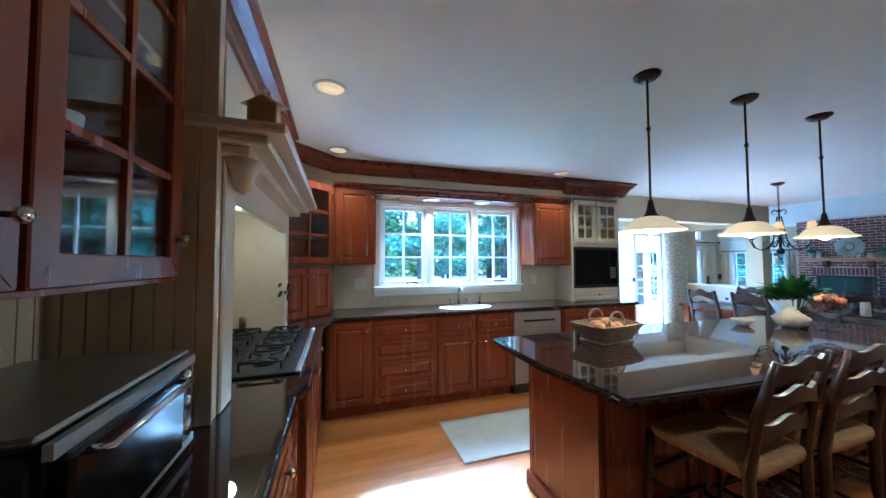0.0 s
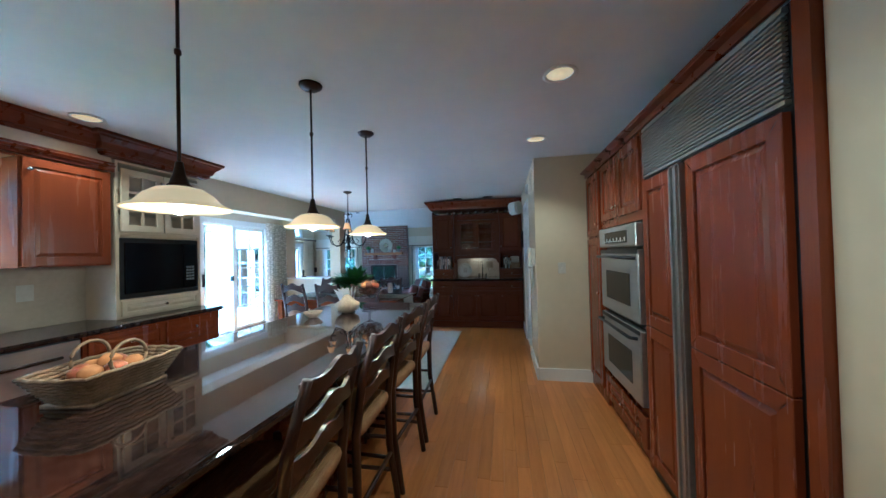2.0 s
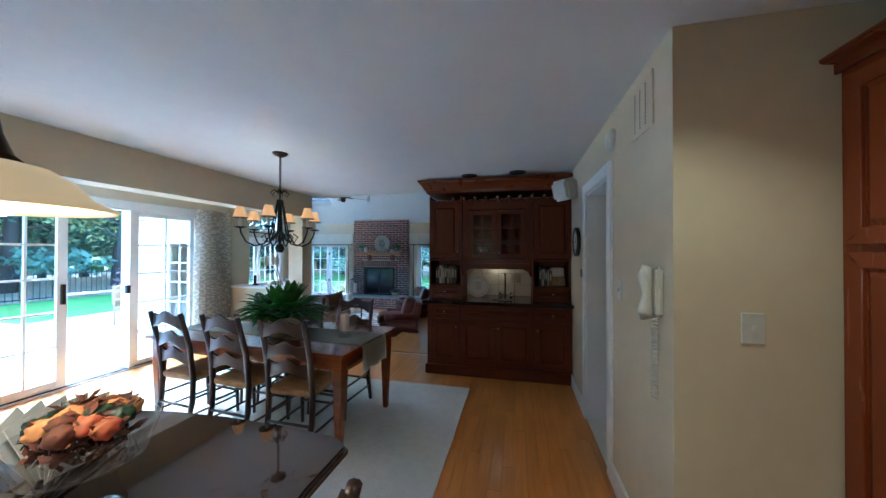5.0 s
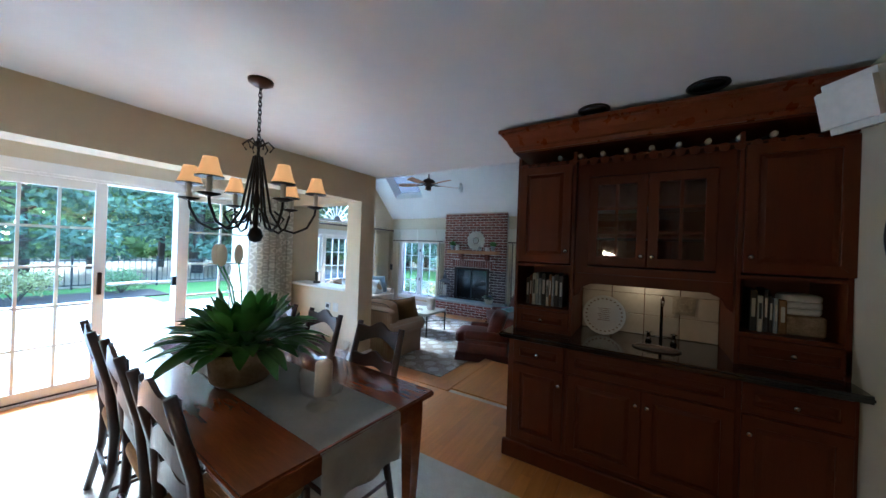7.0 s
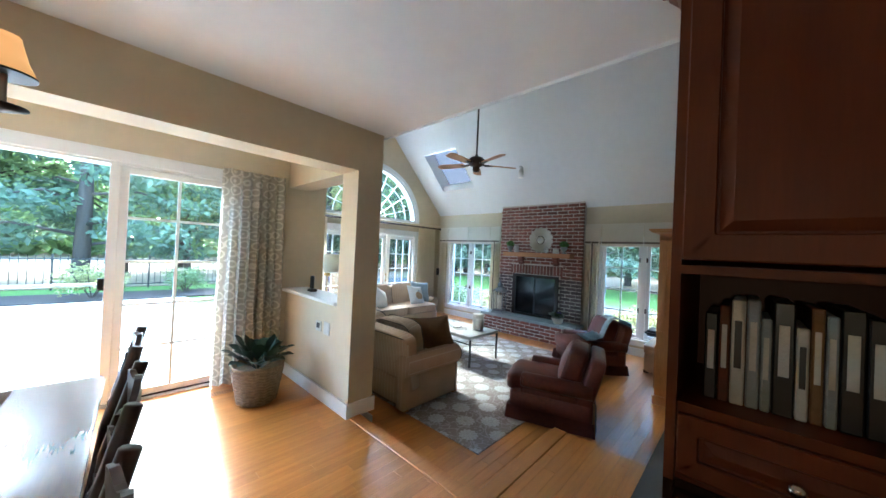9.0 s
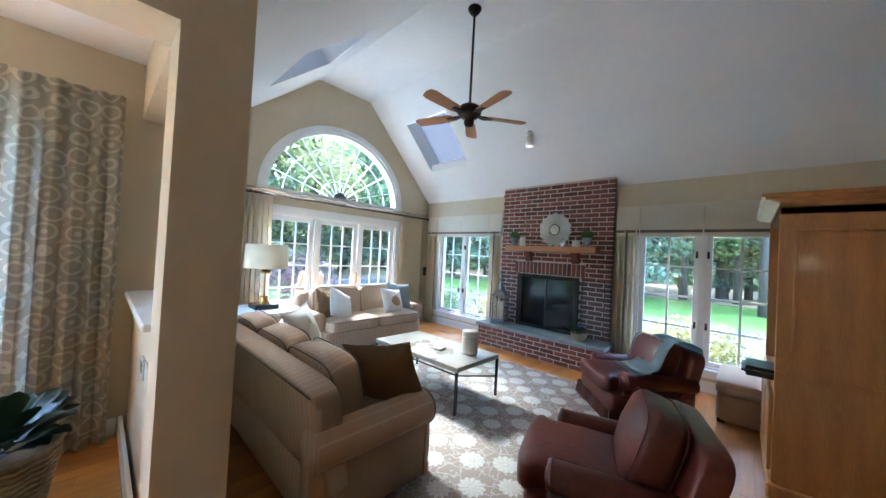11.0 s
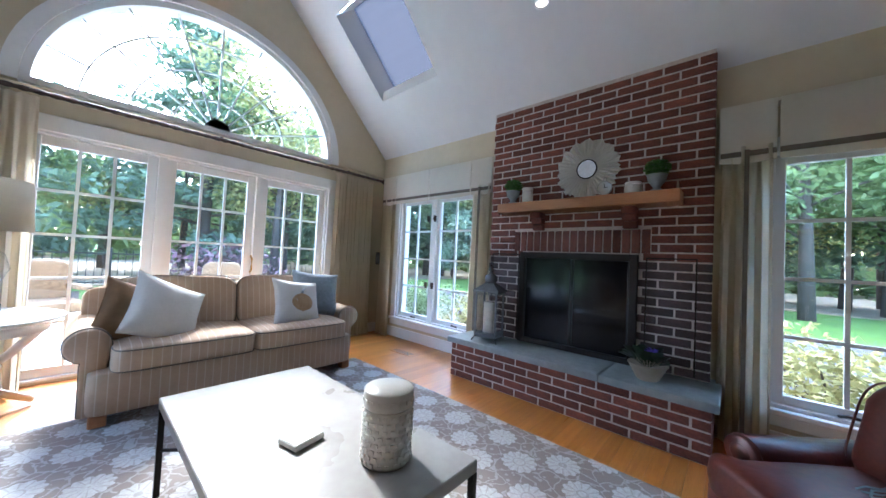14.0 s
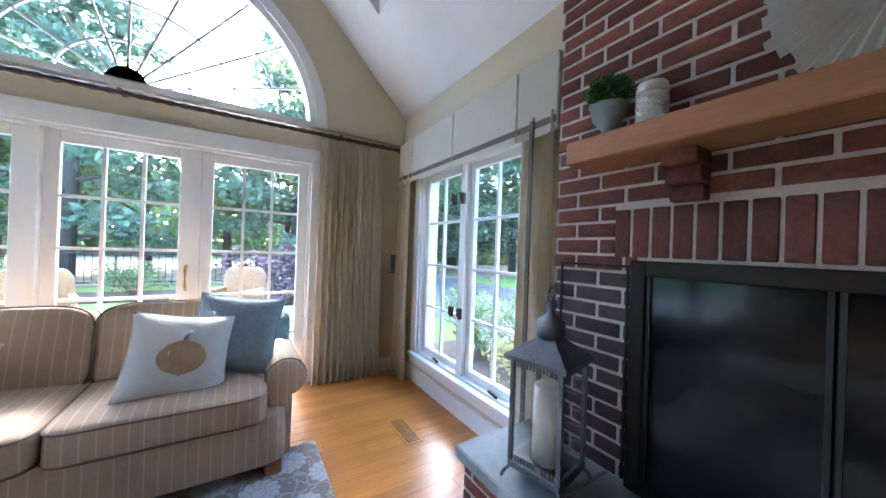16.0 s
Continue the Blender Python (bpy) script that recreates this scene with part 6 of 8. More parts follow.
t = thing("potted_plant", "lush peace lily in a rough stone oval pot", "potted plant", (5.07, 2.42, 0.772))
lathe("pot", [(0.12, 0), (0.15, 0.03), (0.165, 0.15), (0.17, 0.17), (0.155, 0.17), (0.15, 0.13)], "pot", t, 32, squash=0.8)
lathe("soil", [(0.0, 0.13), (0.148, 0.13), (0.0, 0.132)], "soil", t, 24, squash=0.8)
leafy(t, 230, 0.40, 1.05, "leaf", 4, 0.13, 0.034, 0.66)
for k in range(3):
    a = 1.4 + k
    st_ = tube("flower_stem", [(0, 0, 0.13), (0.08 * math.cos(a), 0.08 * math.sin(a), 0.5), (0.14 * math.cos(a), 0.14 * math.sin(a), 0.62)], 0.004, "leaf", t)
    puff("flower", (0.05, 0.02, 0.11), (0.14 * math.cos(a), 0.14 * math.sin(a), 0.66), "drape", t, p=2)
t = thing("hurricane_vase", "clear glass hurricane holding a thick ivory candle", "candle holder", (5.14, 1.86, 0.773))
lathe("glass", [(0.07, 0), (0.065, 0.01), (0.02, 0.02), (0.03, 0.035), (0.09, 0.07), (0.11, 0.14), (0.095, 0.21), (0.115, 0.27), (0.112, 0.27), (0.092, 0.21), (0.106, 0.14), (0.086, 0.075), (0.03, 0.045)], "glass", t, 36)
lathe("candle", [(0.038, 0.05), (0.038, 0.19), (0.03, 0.20), (0.0, 0.195)], "wax", t, 24)


# chandelier
t = thing("chandelier", "black wrought iron chandelier with six lit fabric shades", "chandelier", (5.18, 2.56, 0))
lathe("canopy", [(0.0, H - 0.04), (0.03, H - 0.035), (0.065, H - 0.015), (0.068, H - 0.001)], "bronze", t, 28)
bm = bmesh.new()
for k in range(13):
    z = 2.11 + k * 0.0245
    pts = [(0.009 * math.cos(a) * (k % 2 == 0), 0.009 * math.cos(a) * (k % 2), z + 0.018 * math.sin(a)) for a in [2 * math.pi * i / 12 for i in range(13)]]
    bm_tube(bm, pts, 0.0028, 5)
part("chain", bm, "iron", t, smooth=True)
lathe("stem", [(0.0, 1.50), (0.03, 1.51), (0.042, 1.54), (0.03, 1.575), (0.012, 1.59), (0.016, 1.62), (0.012, 1.70), (0.022, 1.74), (0.010, 1.80), (0.008, 2.05), (0.018, 2.08), (0.0, 2.11)], "iron", t, 20)
for k in range(6):
    a = math.pi * k / 3 + 0.42
    c, s = math.cos(a), math.sin(a)
    P = [(0.02, 2.0), (0.045, 1.86), (0.075, 1.68), (0.13, 1.585), (0.205, 1.565), (0.275, 1.60), (0.315, 1.68), (0.32, 1.72)]
    tube("arm", [(r * c, r * s, z) for r, z in P], 0.007, "iron", t, 7)
    Q = [(0.02, 1.70), (0.07, 1.62), (0.13, 1.60), (0.16, 1.65), (0.12, 1.68)]
    tube("scroll", [(r * math.cos(a + 0.5), r * math.sin(a + 0.5), z) for r, z in Q], 0.006, "iron", t, 6)
    R = [(0.012, 2.06), (0.05, 2.09), (0.08, 2.06), (0.06, 2.03)]
    tube("scroll", [(r * c, r * s, z) for r, z in R], 0.005, "iron", t, 6)
    x, y = 0.32 * c, 0.32 * s
    lathe("drip_pan", [(0.01, 1.715), (0.05, 1.728), (0.048, 1.732), (0.01, 1.722)], "iron", t, 20, (x, y, 0))
    lathe("candle_tube", [(0.013, 1.72), (0.013, 1.81)], "wax", t, 12, (x, y, 0))
    lathe("lamp_shade", [(0.060, 1.81), (0.044, 1.85), (0.034, 1.89), (0.031, 1.905), (0.029, 1.905), (0.032, 1.89), (0.042, 1.85), (0.058, 1.81)], "shade", t, 24, (x, y, 0))
    lathe("shade_trim", [(0.061, 1.807), (0.0615, 1.812)], "iron", t, 24, (x, y, 0))
    bulb(5.18 + x, 2.56 + y, 1.85, 0.06, 0.015)


for o in set(bpy.data.objects) - before:
    if o.parent is None:
        o.location.x += DINING_X


# curtains
def drape(name, label, at, rz, w, h, folds, m, amp=0.035, seed=1, border=None, group="curtains"):
    t = thing(name, label, "curtain", at, rz, group)
    bm = bmesh.new()
    rg = random.Random(seed)
    n = folds * 8
    ph = [rg.uniform(-0.5, 0.5) for _ in range(n + 1)]
    rows = []
    for j in range(13):
        v = j / 12
        row = []
        for i in range(n + 1):
            u = i / n
            a = 2 * math.pi * folds * u + 0.5 * ph[i // 8 * 8] * (1 - v)
            y = amp * (0.45 + 0.55 * (1 - v) ** 0.5) * math.sin(a) + 0.012 * math.sin(a * 0.37 + 2 * v)
            x = w * (u - 0.5) * (0.94 + 0.06 * (1 - v)) + 0.012 * math.sin(2 * a) * (1 - v)
            row.append(bm.verts.new((x, y, h * v)))
        rows.append(row)
    for a, b in zip(rows, rows[1:]):
        for i in range(n):
            bm.faces.new((a[i], a[i + 1], b[i + 1], b[i]))
    bmesh.ops.solidify(bm, geom=bm.faces[:], thickness=0.003)
    part("panel", bm, m, t, smooth=True)
    return t


# patterned drape: scroll loops woven in taupe on ivory
m = mat("scroll_pattern_drape", (0.62, 0.58, 0.50), 0.9, scale=6)
N, Lk = m.node_tree.nodes, m.node_tree.links.new
co = N.new("ShaderNodeTexCoord")
mp = N.new("ShaderNodeMapping")
mp.inputs["Scale"].default_value = (1, 0.05, 1)
vo = N.new("ShaderNodeTexVoronoi")
vo.inputs["Scale"].default_value = 9.5
vo.inputs["Randomness"].default_value = 0.35
Lk(co.outputs["Object"], mp.inputs[0])
Lk(mp.outputs[0], vo.inputs["Vector"])
sn = N.new("ShaderNodeMath")
sn.operation = "MULTIPLY"
sn.inputs[1].default_value = 19
Lk(vo.outputs["Distance"], sn.inputs[0])
s2 = N.new("ShaderNodeMath")
s2.operation = "SINE"
Lk(sn.outputs[0], s2.inputs[0])
rp = N.new("ShaderNodeValToRGB")
rp.color_ramp.elements[0].position, rp.color_ramp.elements[1].position = 0.35, 0.5
rp.color_ramp.elements[0].color, rp.color_ramp.elements[1].color = (0.36, 0.32, 0.25, 1), (0.84, 0.81, 0.73, 1)
Lk(s2.outputs[0], rp.inputs[0])
Lk(rp.outputs[0], N["Principled BSDF"].inputs["Base Color"])
M["scroll"] = m
sheer("scroll", 0.5, (0.92, 0.88, 0.78))
drape("dining_curtain", "ivory floor-length curtain with a taupe scroll pattern", (6.78, 5.08, 0.02), 0, 0.62, 2.13, 7, "scroll", 0.045)
t = thing("wicker_planter", "tall woven basket planter with a dark-leaved rubber plant", "potted plant", (6.72, 4.55, 0.0))
lathe("basket", [(0.13, 0), (0.15, 0.02), (0.20, 0.32), (0.215, 0.34), (0.20, 0.35), (0.185, 0.30)], "wicker", t, 40, wobble=lambda a, k: 1 + 0.02 * math.sin(26 * a + 3 * k))
bm = bmesh.new()
for k in range(12):
    z, r = 0.03 + 0.025 * k, 0.152 + 0.0125 * k / 3
    bm_tube(bm, [(r * 1.03 * math.cos(a), r * 1.03 * math.sin(a), z + 0.006 * math.sin(13 * a)) for a in [2 * math.pi * i / 52 for i in range(53)]], 0.009, 5)
part("weave", bm, "wicker", t, smooth=True)
leafy(t, 46, 0.36, 0.85, "leaf_d", 8, 0.30, 0.055, 0.35)
t = thing("cordless_phone", "black cordless phone standing on the half wall", "telephone", (7.28, 4.75, 0.936))
box("cradle", -0.04, -0.045, 0, 0.04, 0.045, 0.03, "black", t, 0.01)
box("handset", -0.018, -0.015, 0.03, 0.014, 0.03, 0.17, "black", t, 0.008)
t = thing("wall_panel_switch", "small wall thermostat and switches on the half wall", "switch", (7.179, 4.30, 0.66), -90)
box("plate", -0.10, -0.012, -0.05, 0.0, 0, 0.05, "plastic", t, 0.004)
box("plate", 0.05, -0.008, -0.06, 0.16, 0, 0.06, "plastic", t, 0.004)
boxes("screen", [(-0.08, -0.014, -0.02, -0.02, -0.0122, 0.03)], "black", t)
for x, y in ((4.45, 4.85), (6.55, 4.93)):
    t = thing("floor_register", "slotted brass floor register set in the boards", "air vent", (x, y, 0.0005))
    box("frame", -0.17, -0.06, 0, 0.17, 0.06, 0.004, "oak_i", t)
    boxes("slot", [(-0.15 + 0.02 * k, -0.045, 0.0042, -0.142 + 0.02 * k, 0.045, 0.005) for k in range(15)], "black", t)

# ---- living room, laid out from its own datum ----
DX = 0.13
WE -= DX
before = set(bpy.data.objects)
def rug_mat():
    """Staggered pale flower medallions on taupe, with curling vines and small blooms between."""
    m = mat("floral_rug", (0.25, 0.215, 0.18), 0.95, bump=0.5, bscale=120)
    N, Lk = m.node_tree.nodes, m.node_tree.links.new
    co = N.new("ShaderNodeTexCoord")

    def op(kind, a, b=None, c=None):
        n = N.new("ShaderNodeMath")
        n.operation = kind
        for k, q in enumerate((a, b, c)):
            if isinstance(q, (int, float)):
                n.inputs[k].default_value = q
            elif q is not None:
                Lk(q, n.inputs[k])
        return n.outputs[0]

    def cells(scale, loose, feature="F1", vector=None):
        v = N.new("ShaderNodeTexVoronoi")
        v.feature = feature
        v.inputs["Scale"].default_value, v.inputs["Randomness"].default_value = scale, loose
        Lk(vector or turned.outputs[0], v.inputs["Vector"])
        return v

    turned = N.new("ShaderNodeMapping")
    turned.inputs["Rotation"].default_value = (0, 0, radians(45))
    turned.inputs["Scale"].default_value = (1, 1, 0)
    Lk(co.outputs["Object"], turned.inputs[0])
    v = cells(3.9, 0.22)
    sub = N.new("ShaderNodeVectorMath")
    sub.operation = "SUBTRACT"
    Lk(turned.outputs[0], sub.inputs[0])
    Lk(v.outputs["Position"], sub.inputs[1])
    sx = N.new("ShaderNodeSeparateXYZ")
    Lk(sub.outputs[0], sx.inputs[0])
    dist = v.outputs["Distance"]
    ang = op("ARCTAN2", sx.outputs[1], sx.outputs[0])
    rim = op("ADD", 0.33, op("MULTIPLY", op("ABSOLUTE", op("SINE", op("MULTIPLY", ang, 6.0))), 0.055))
    flower = op("LESS_THAN", dist, rim)
    ring = op("LESS_THAN", op("ABSOLUTE", op("SUBTRACT", dist, 0.13)), 0.014)
    ray = op("MULTIPLY", op("GREATER_THAN", op("SINE", op("MULTIPLY", ang, 12.0)), 0.80), op("GREATER_THAN", dist, 0.17))
    flower = op("SUBTRACT", flower, op("MULTIPLY", op("MAXIMUM", ring, ray), 0.45))
    wob = N.new("ShaderNodeTexNoise")
    wob.inputs["Scale"].default_value = 7.0
    Lk(turned.outputs[0], wob.inputs["Vector"])
    shift = N.new("ShaderNodeVectorMath")
    shift.operation = "MULTIPLY_ADD"
    Lk(wob.outputs["Color"], shift.inputs[0])
    shift.inputs[1].default_value = (0.16, 0.16, 0)
    Lk(turned.outputs[0], shift.inputs[2])
    n2 = cells(11.0, 1.0, "DISTANCE_TO_EDGE", shift.outputs[0])
    vine = op("MULTIPLY", op("LESS_THAN", n2.outputs["Distance"], 0.045), 0.5)
    buds = op("MULTIPLY", op("LESS_THAN", cells(24.0, 0.9).outputs["Distance"], 0.26), 0.45)
    f = op("MAXIMUM", op("MAXIMUM", flower, 0.0), op("MULTIPLY", op("MAXIMUM", vine, buds), op("GREATER_THAN", dist, 0.40)))
    nz = N.new("ShaderNodeTexNoise")
    nz.inputs["Scale"].default_value = 60
    Lk(co.outputs["Object"], nz.inputs["Vector"])
    f = op("MULTIPLY", f, op("ADD", op("MULTIPLY", nz.outputs[0], 0.9), 0.35))
    mx = N.new("ShaderNodeMix")
    mx.data_type = "RGBA"
    mx.inputs[6].default_value, mx.inputs[7].default_value = (0.245, 0.205, 0.175, 1), (0.53, 0.52, 0.50, 1)
    Lk(f, mx.inputs[0])
    Lk(mx.outputs[2], N["Principled BSDF"].inputs["Base Color"])
    return m


M["rugf"] = rug_mat()
rg = box("rug_living", 7.69, 2.87, LZ + 0.001, 10.90, 6.50, LZ + 0.012, "rugf", None, 0.004, "taupe rug with pale flower medallions and vines")
tagged(rg, category="rug")

# striped sofa cloth
m = mat("striped_sofa_cloth", (0.47, 0.335, 0.225), 0.9, color2=(0.41, 0.29, 0.195), scale=8, bump=0.25, bscale=200)
N, Lk = m.node_tree.nodes, m.node_tree.links.new
co, wv, mx = N.new("ShaderNodeTexCoord"), N.new("ShaderNodeTexWave"), N.new("ShaderNodeMix")
wv.inputs["Scale"].default_value = 6.5
Lk(co.outputs["Object"], wv.inputs["Vector"])
rp = N.new("ShaderNodeValToRGB")
rp.color_ramp.elements[0].position, rp.color_ramp.elements[1].position = 0.94, 0.98
Lk(wv.outputs[0], rp.inputs[0])
p = N["Principled BSDF"]
src = p.inputs["Base Color"].links[0].from_socket
mx.data_type = "RGBA"
mx.inputs[7].default_value = (0.53, 0.42, 0.31, 1)
Lk(rp.outputs[0], mx.inputs[0])
Lk(src, mx.inputs[6])
Lk(mx.outputs[2], p.inputs["Base Color"])
M["sofa"] = m


def welt(parent, w, d, z, at, m="taupe", p=7.0, r=0.005):
    pts = []
    for i in range(49):
        a = 2 * math.pi * i / 48
        f = lambda c: math.copysign(abs(c) ** (2 / p), c)
        pts.append((at[0] + f(math.cos(a)) * w / 2, at[1] + f(math.sin(a)) * d / 2, at[2] + z))
    return tube("piping", pts, r, m, parent, 5)


def rolled_arm(t, x, sx, d, h, m, setback=0.0, r=0.105, edge="taupe"):
    """An arm whose roll flares outward over a narrower side panel, rounded at its scroll front; sx is the side of its outer face."""
    bm = bmesh.new()
    prof = [(-sx * 0.055, 0.05)]
    for k in range(19):
        a = math.pi * (1.0 - 1.42 * k / 18)
        prof.append((sx * (0.03 + r * math.cos(a)), h - r + r * math.sin(a)))
    prof += [(sx * 0.06, h - 2.1 * r), (sx * 0.055, 0.05)]
    prof[1:1] = [(-sx * 0.06, h - 2.2 * r)]
    rings = []
    y1 = d / 2 - setback
    for y, s in ((-d / 2, 1), (y1 - 0.035, 1), (y1 - 0.010, 0.97), (y1, 0.88)):
        rings.append([bm.verts.new((x + sx * 0.03 + (a - sx * 0.03) * s + 0.003 * noise.noise(Vector((a * 9, y * 6, b * 9))), y, h - r + (b - h + r) * s if b > h - 2 * r else b)) for a, b in prof])
    for a, b in zip(rings, rings[1:]):
        for i in range(len(prof)):
            bm.faces.new((a[i], a[(i + 1) % len(prof)], b[(i + 1) % len(prof)], b[i]))
    bm.faces.new(rings[0][::-1])
    bm.faces.new(rings[-1])
    ob = part("arm", bm, m, t, smooth=True)
    tube("piping", [(x + a, y1 - 0.022, b) for a, b in prof], 0.005, edge, ob, 5)
    return ob


def boxy(t, name, size, at, rx, m, seed, edge="taupe", p=6.0, crown=0.10):
    """A boxed cushion with a full middle, crushed a little, with a corded front edge."""
    w, d, h = size
    bm = bmesh.new()
    bm_puff(bm, w, d, h, p=p, seed=seed, crumple=0.05, nu=44, nv=16)
    for v in bm.verts:
        x, z = v.co.x / (w / 2), v.co.z / (h / 2)
        full = max(0.0, (1 - x * x)) * max(0.0, (1 - z * z))
        v.co.y += math.copysign(crown * d * full, v.co.y) + 0.008 * noise.noise(Vector((x * 2.5, z * 2.5, seed)))
        v.co.z += 0.02 * (1 - x * x) * (z > 0.3) + 0.006 * noise.noise(Vector((x * 4 + seed, z * 2, 1)))
    bmesh.ops.transform(bm, matrix=pose(0, 0, 0, rx, 0, 0), verts=bm.verts)
    ob = part(name, bm, m, t, smooth=True, at=at)
    f = lambda c_: math.copysign(abs(c_) ** (2 / p), c_)
    turn = pose(0, 0, 0, rx, 0, 0)
    for yy in (0.42, -0.42):
        pts = [tuple(turn @ Vector((f(math.cos(a)) * w * 0.495, d * yy, f(math.sin(a)) * h * 0.49 + 0.018 * (math.sin(a) > 0.3) * (1 - math.cos(a) ** 2)))) for a in [2 * math.pi * i / 56 for i in range(57)]]
        tube("piping", pts, 0.0045, edge, ob, 5)
    return ob


def sofa(name, at, rz, w, label, seats=2, ah=0.60, back=0.78, rise=0.05):
    t = thing(name, label, "sofa", at, rz)
    d = 0.95
    bm = bmesh.new()
    bm_puff(bm, w - 0.20, d - 0.10, 0.27, p=18, at=(0, 0.0, 0.195), nu=44, nv=10)
    part("base", bm, "sofa", t, smooth=True)
    bm = bmesh.new()
    bm_puff(bm, w - 0.12, 0.17, back - 0.16, p=11, at=(0, -d / 2 + 0.13, 0.16 + (back - 0.16) / 2), turn=pose(0, 0, 0, 9, 0, 0), nu=44, nv=16, crumple=0.01)
    b = part("back", bm, "sofa", t, smooth=True)
    top = Vector((0, -d / 2 + 0.13 - 0.05, back))
    tube("piping", [(-(w - 0.16) / 2, top.y - 0.075, back - 0.03), ((w - 0.16) / 2, top.y - 0.075, back - 0.03)], 0.005, "taupe", b, 5)
    for s in (-1, 1):
        rolled_arm(t, s * (w / 2 - 0.13), s, d - 0.06, ah, "sofa", 0.12)
    cw = (w - 0.40) / seats
    for k in range(seats):
        x = -w / 2 + 0.20 + cw * (k + 0.5)
        bm = bmesh.new()
        bm_puff(bm, cw + 0.005, 0.70, 0.17, p=9, nu=48, nv=14, seed=k, crumple=0.02)
        for v in bm.verts:
            u, q = v.co.x / cw * 2, v.co.y / 0.35
            if v.co.z > 0:
                v.co.z += 0.028 * max(0, 1 - u * u) * max(0, 1 - q * q) + 0.008 * noise.noise(Vector((u * 1.7 + k, q * 1.7, 3)))
        c = part("seat_cushion", bm, "sofa", t, smooth=True, at=(x, 0.14, 0.395))
        welt(c, cw * 0.995, 0.70, 0.062, (0, 0, 0), p=9)
        welt(c, cw * 0.995, 0.70, -0.066, (0, 0, 0), p=9)
        boxy(t, "back_cushion", (cw + 0.01, 0.20, 0.44), (x, -0.175, back + rise - 0.225), 12, "sofa", k + 5)
    for sx in (-1, 1):
        for sy in (-1, 1):
            box("foot", sx * (w / 2 - 0.16) - 0.04, sy * (d / 2 - 0.11) - 0.04, 0, sx * (w / 2 - 0.16) + 0.04, sy * (d / 2 - 0.11) + 0.04, 0.07, "mantel", t, 0.006)
    return t


FL = LZ + 0.012
CHAIR_A, CHAIR_B = (8.84, 2.78, 18), (10.62, 3.04, 41)
sofa("sofa", (8.05, 4.73, FL), -90, 2.20, "tan pinstriped three-seat sofa beside the half wall", 3, 0.58, 0.77, 0.06)
sofa("loveseat", (9.82, 6.68, FL), 180, 1.98, "tan pinstriped two-seat sofa in front of the glass doors", 2, 0.58, 0.78, 0.07)


def pillow_top(u, v, thick):
    return thick / 2 * (max(0.0, 1 - abs(u) ** 2.6) * max(0.0, 1 - abs(v) ** 2.6)) ** 0.55


def cushion(label, at, size, m, rx=70, ry=0, rz=0, seed=0, thick=0.17, frill=0.0):
    """A scatter cushion: pulled-out corners, hollow sides, soft creases running in from the corners."""
    t = thing("cushion", label, "cushion", at, rz, "scatter cushions")
    turn = pose(0, 0, 0, rx, ry, 0)
    n = 26
    bm = bmesh.new()
    sheets = []
    for side in (1, -1):
        rows = []
        for j in range(n + 1):
            row = []
            for i in range(n + 1):
                u, v = -1 + 2 * i / n, -1 + 2 * j / n
                x = u * (1 - 0.10 * (1 - v * v))
                y = v * (1 - 0.10 * (1 - u * u))
                z = side * pillow_top(u, v, thick)
                z += side * 0.010 * noise.noise(Vector((u * 2.2 + seed, v * 2.2, side))) * (1 - abs(u * v))
                row.append(bm.verts.new((x * size / 2, y * size / 2, z)))
            rows.append(row)
        sheets.append(rows)
        for a, b in zip(rows, rows[1:]):
            for i in range(n):
                bm.faces.new((a[i], a[i + 1], b[i + 1], b[i]))
    bmesh.ops.remove_doubles(bm, verts=bm.verts, dist=0.0004)
    bmesh.ops.recalc_face_normals(bm, faces=bm.faces)
    bmesh.ops.transform(bm, matrix=turn, verts=bm.verts)
    cov = part("cover", bm, m, t, smooth=True)
    edge = []
    for k in range(64):
        q, f = divmod(k, 16)
        a = -1 + 2 * f / 16
        u, v = ((a, -1), (1, a), (-a, 1), (-1, -a))[q]
        g = 1.0 + frill * (0.5 + 0.5 * math.sin(k * 2.3 + seed))
        edge.append(tuple(turn @ Vector((u * (1 - 0.10 * (1 - v * v)) * size / 2 * g, v * (1 - 0.10 * (1 - u * u)) * size / 2 * g, 0.002 * math.sin(k)))))
    tube("seam", edge + edge[:1], 0.0035 + frill * 0.10, m, cov, 5)
    return t, turn


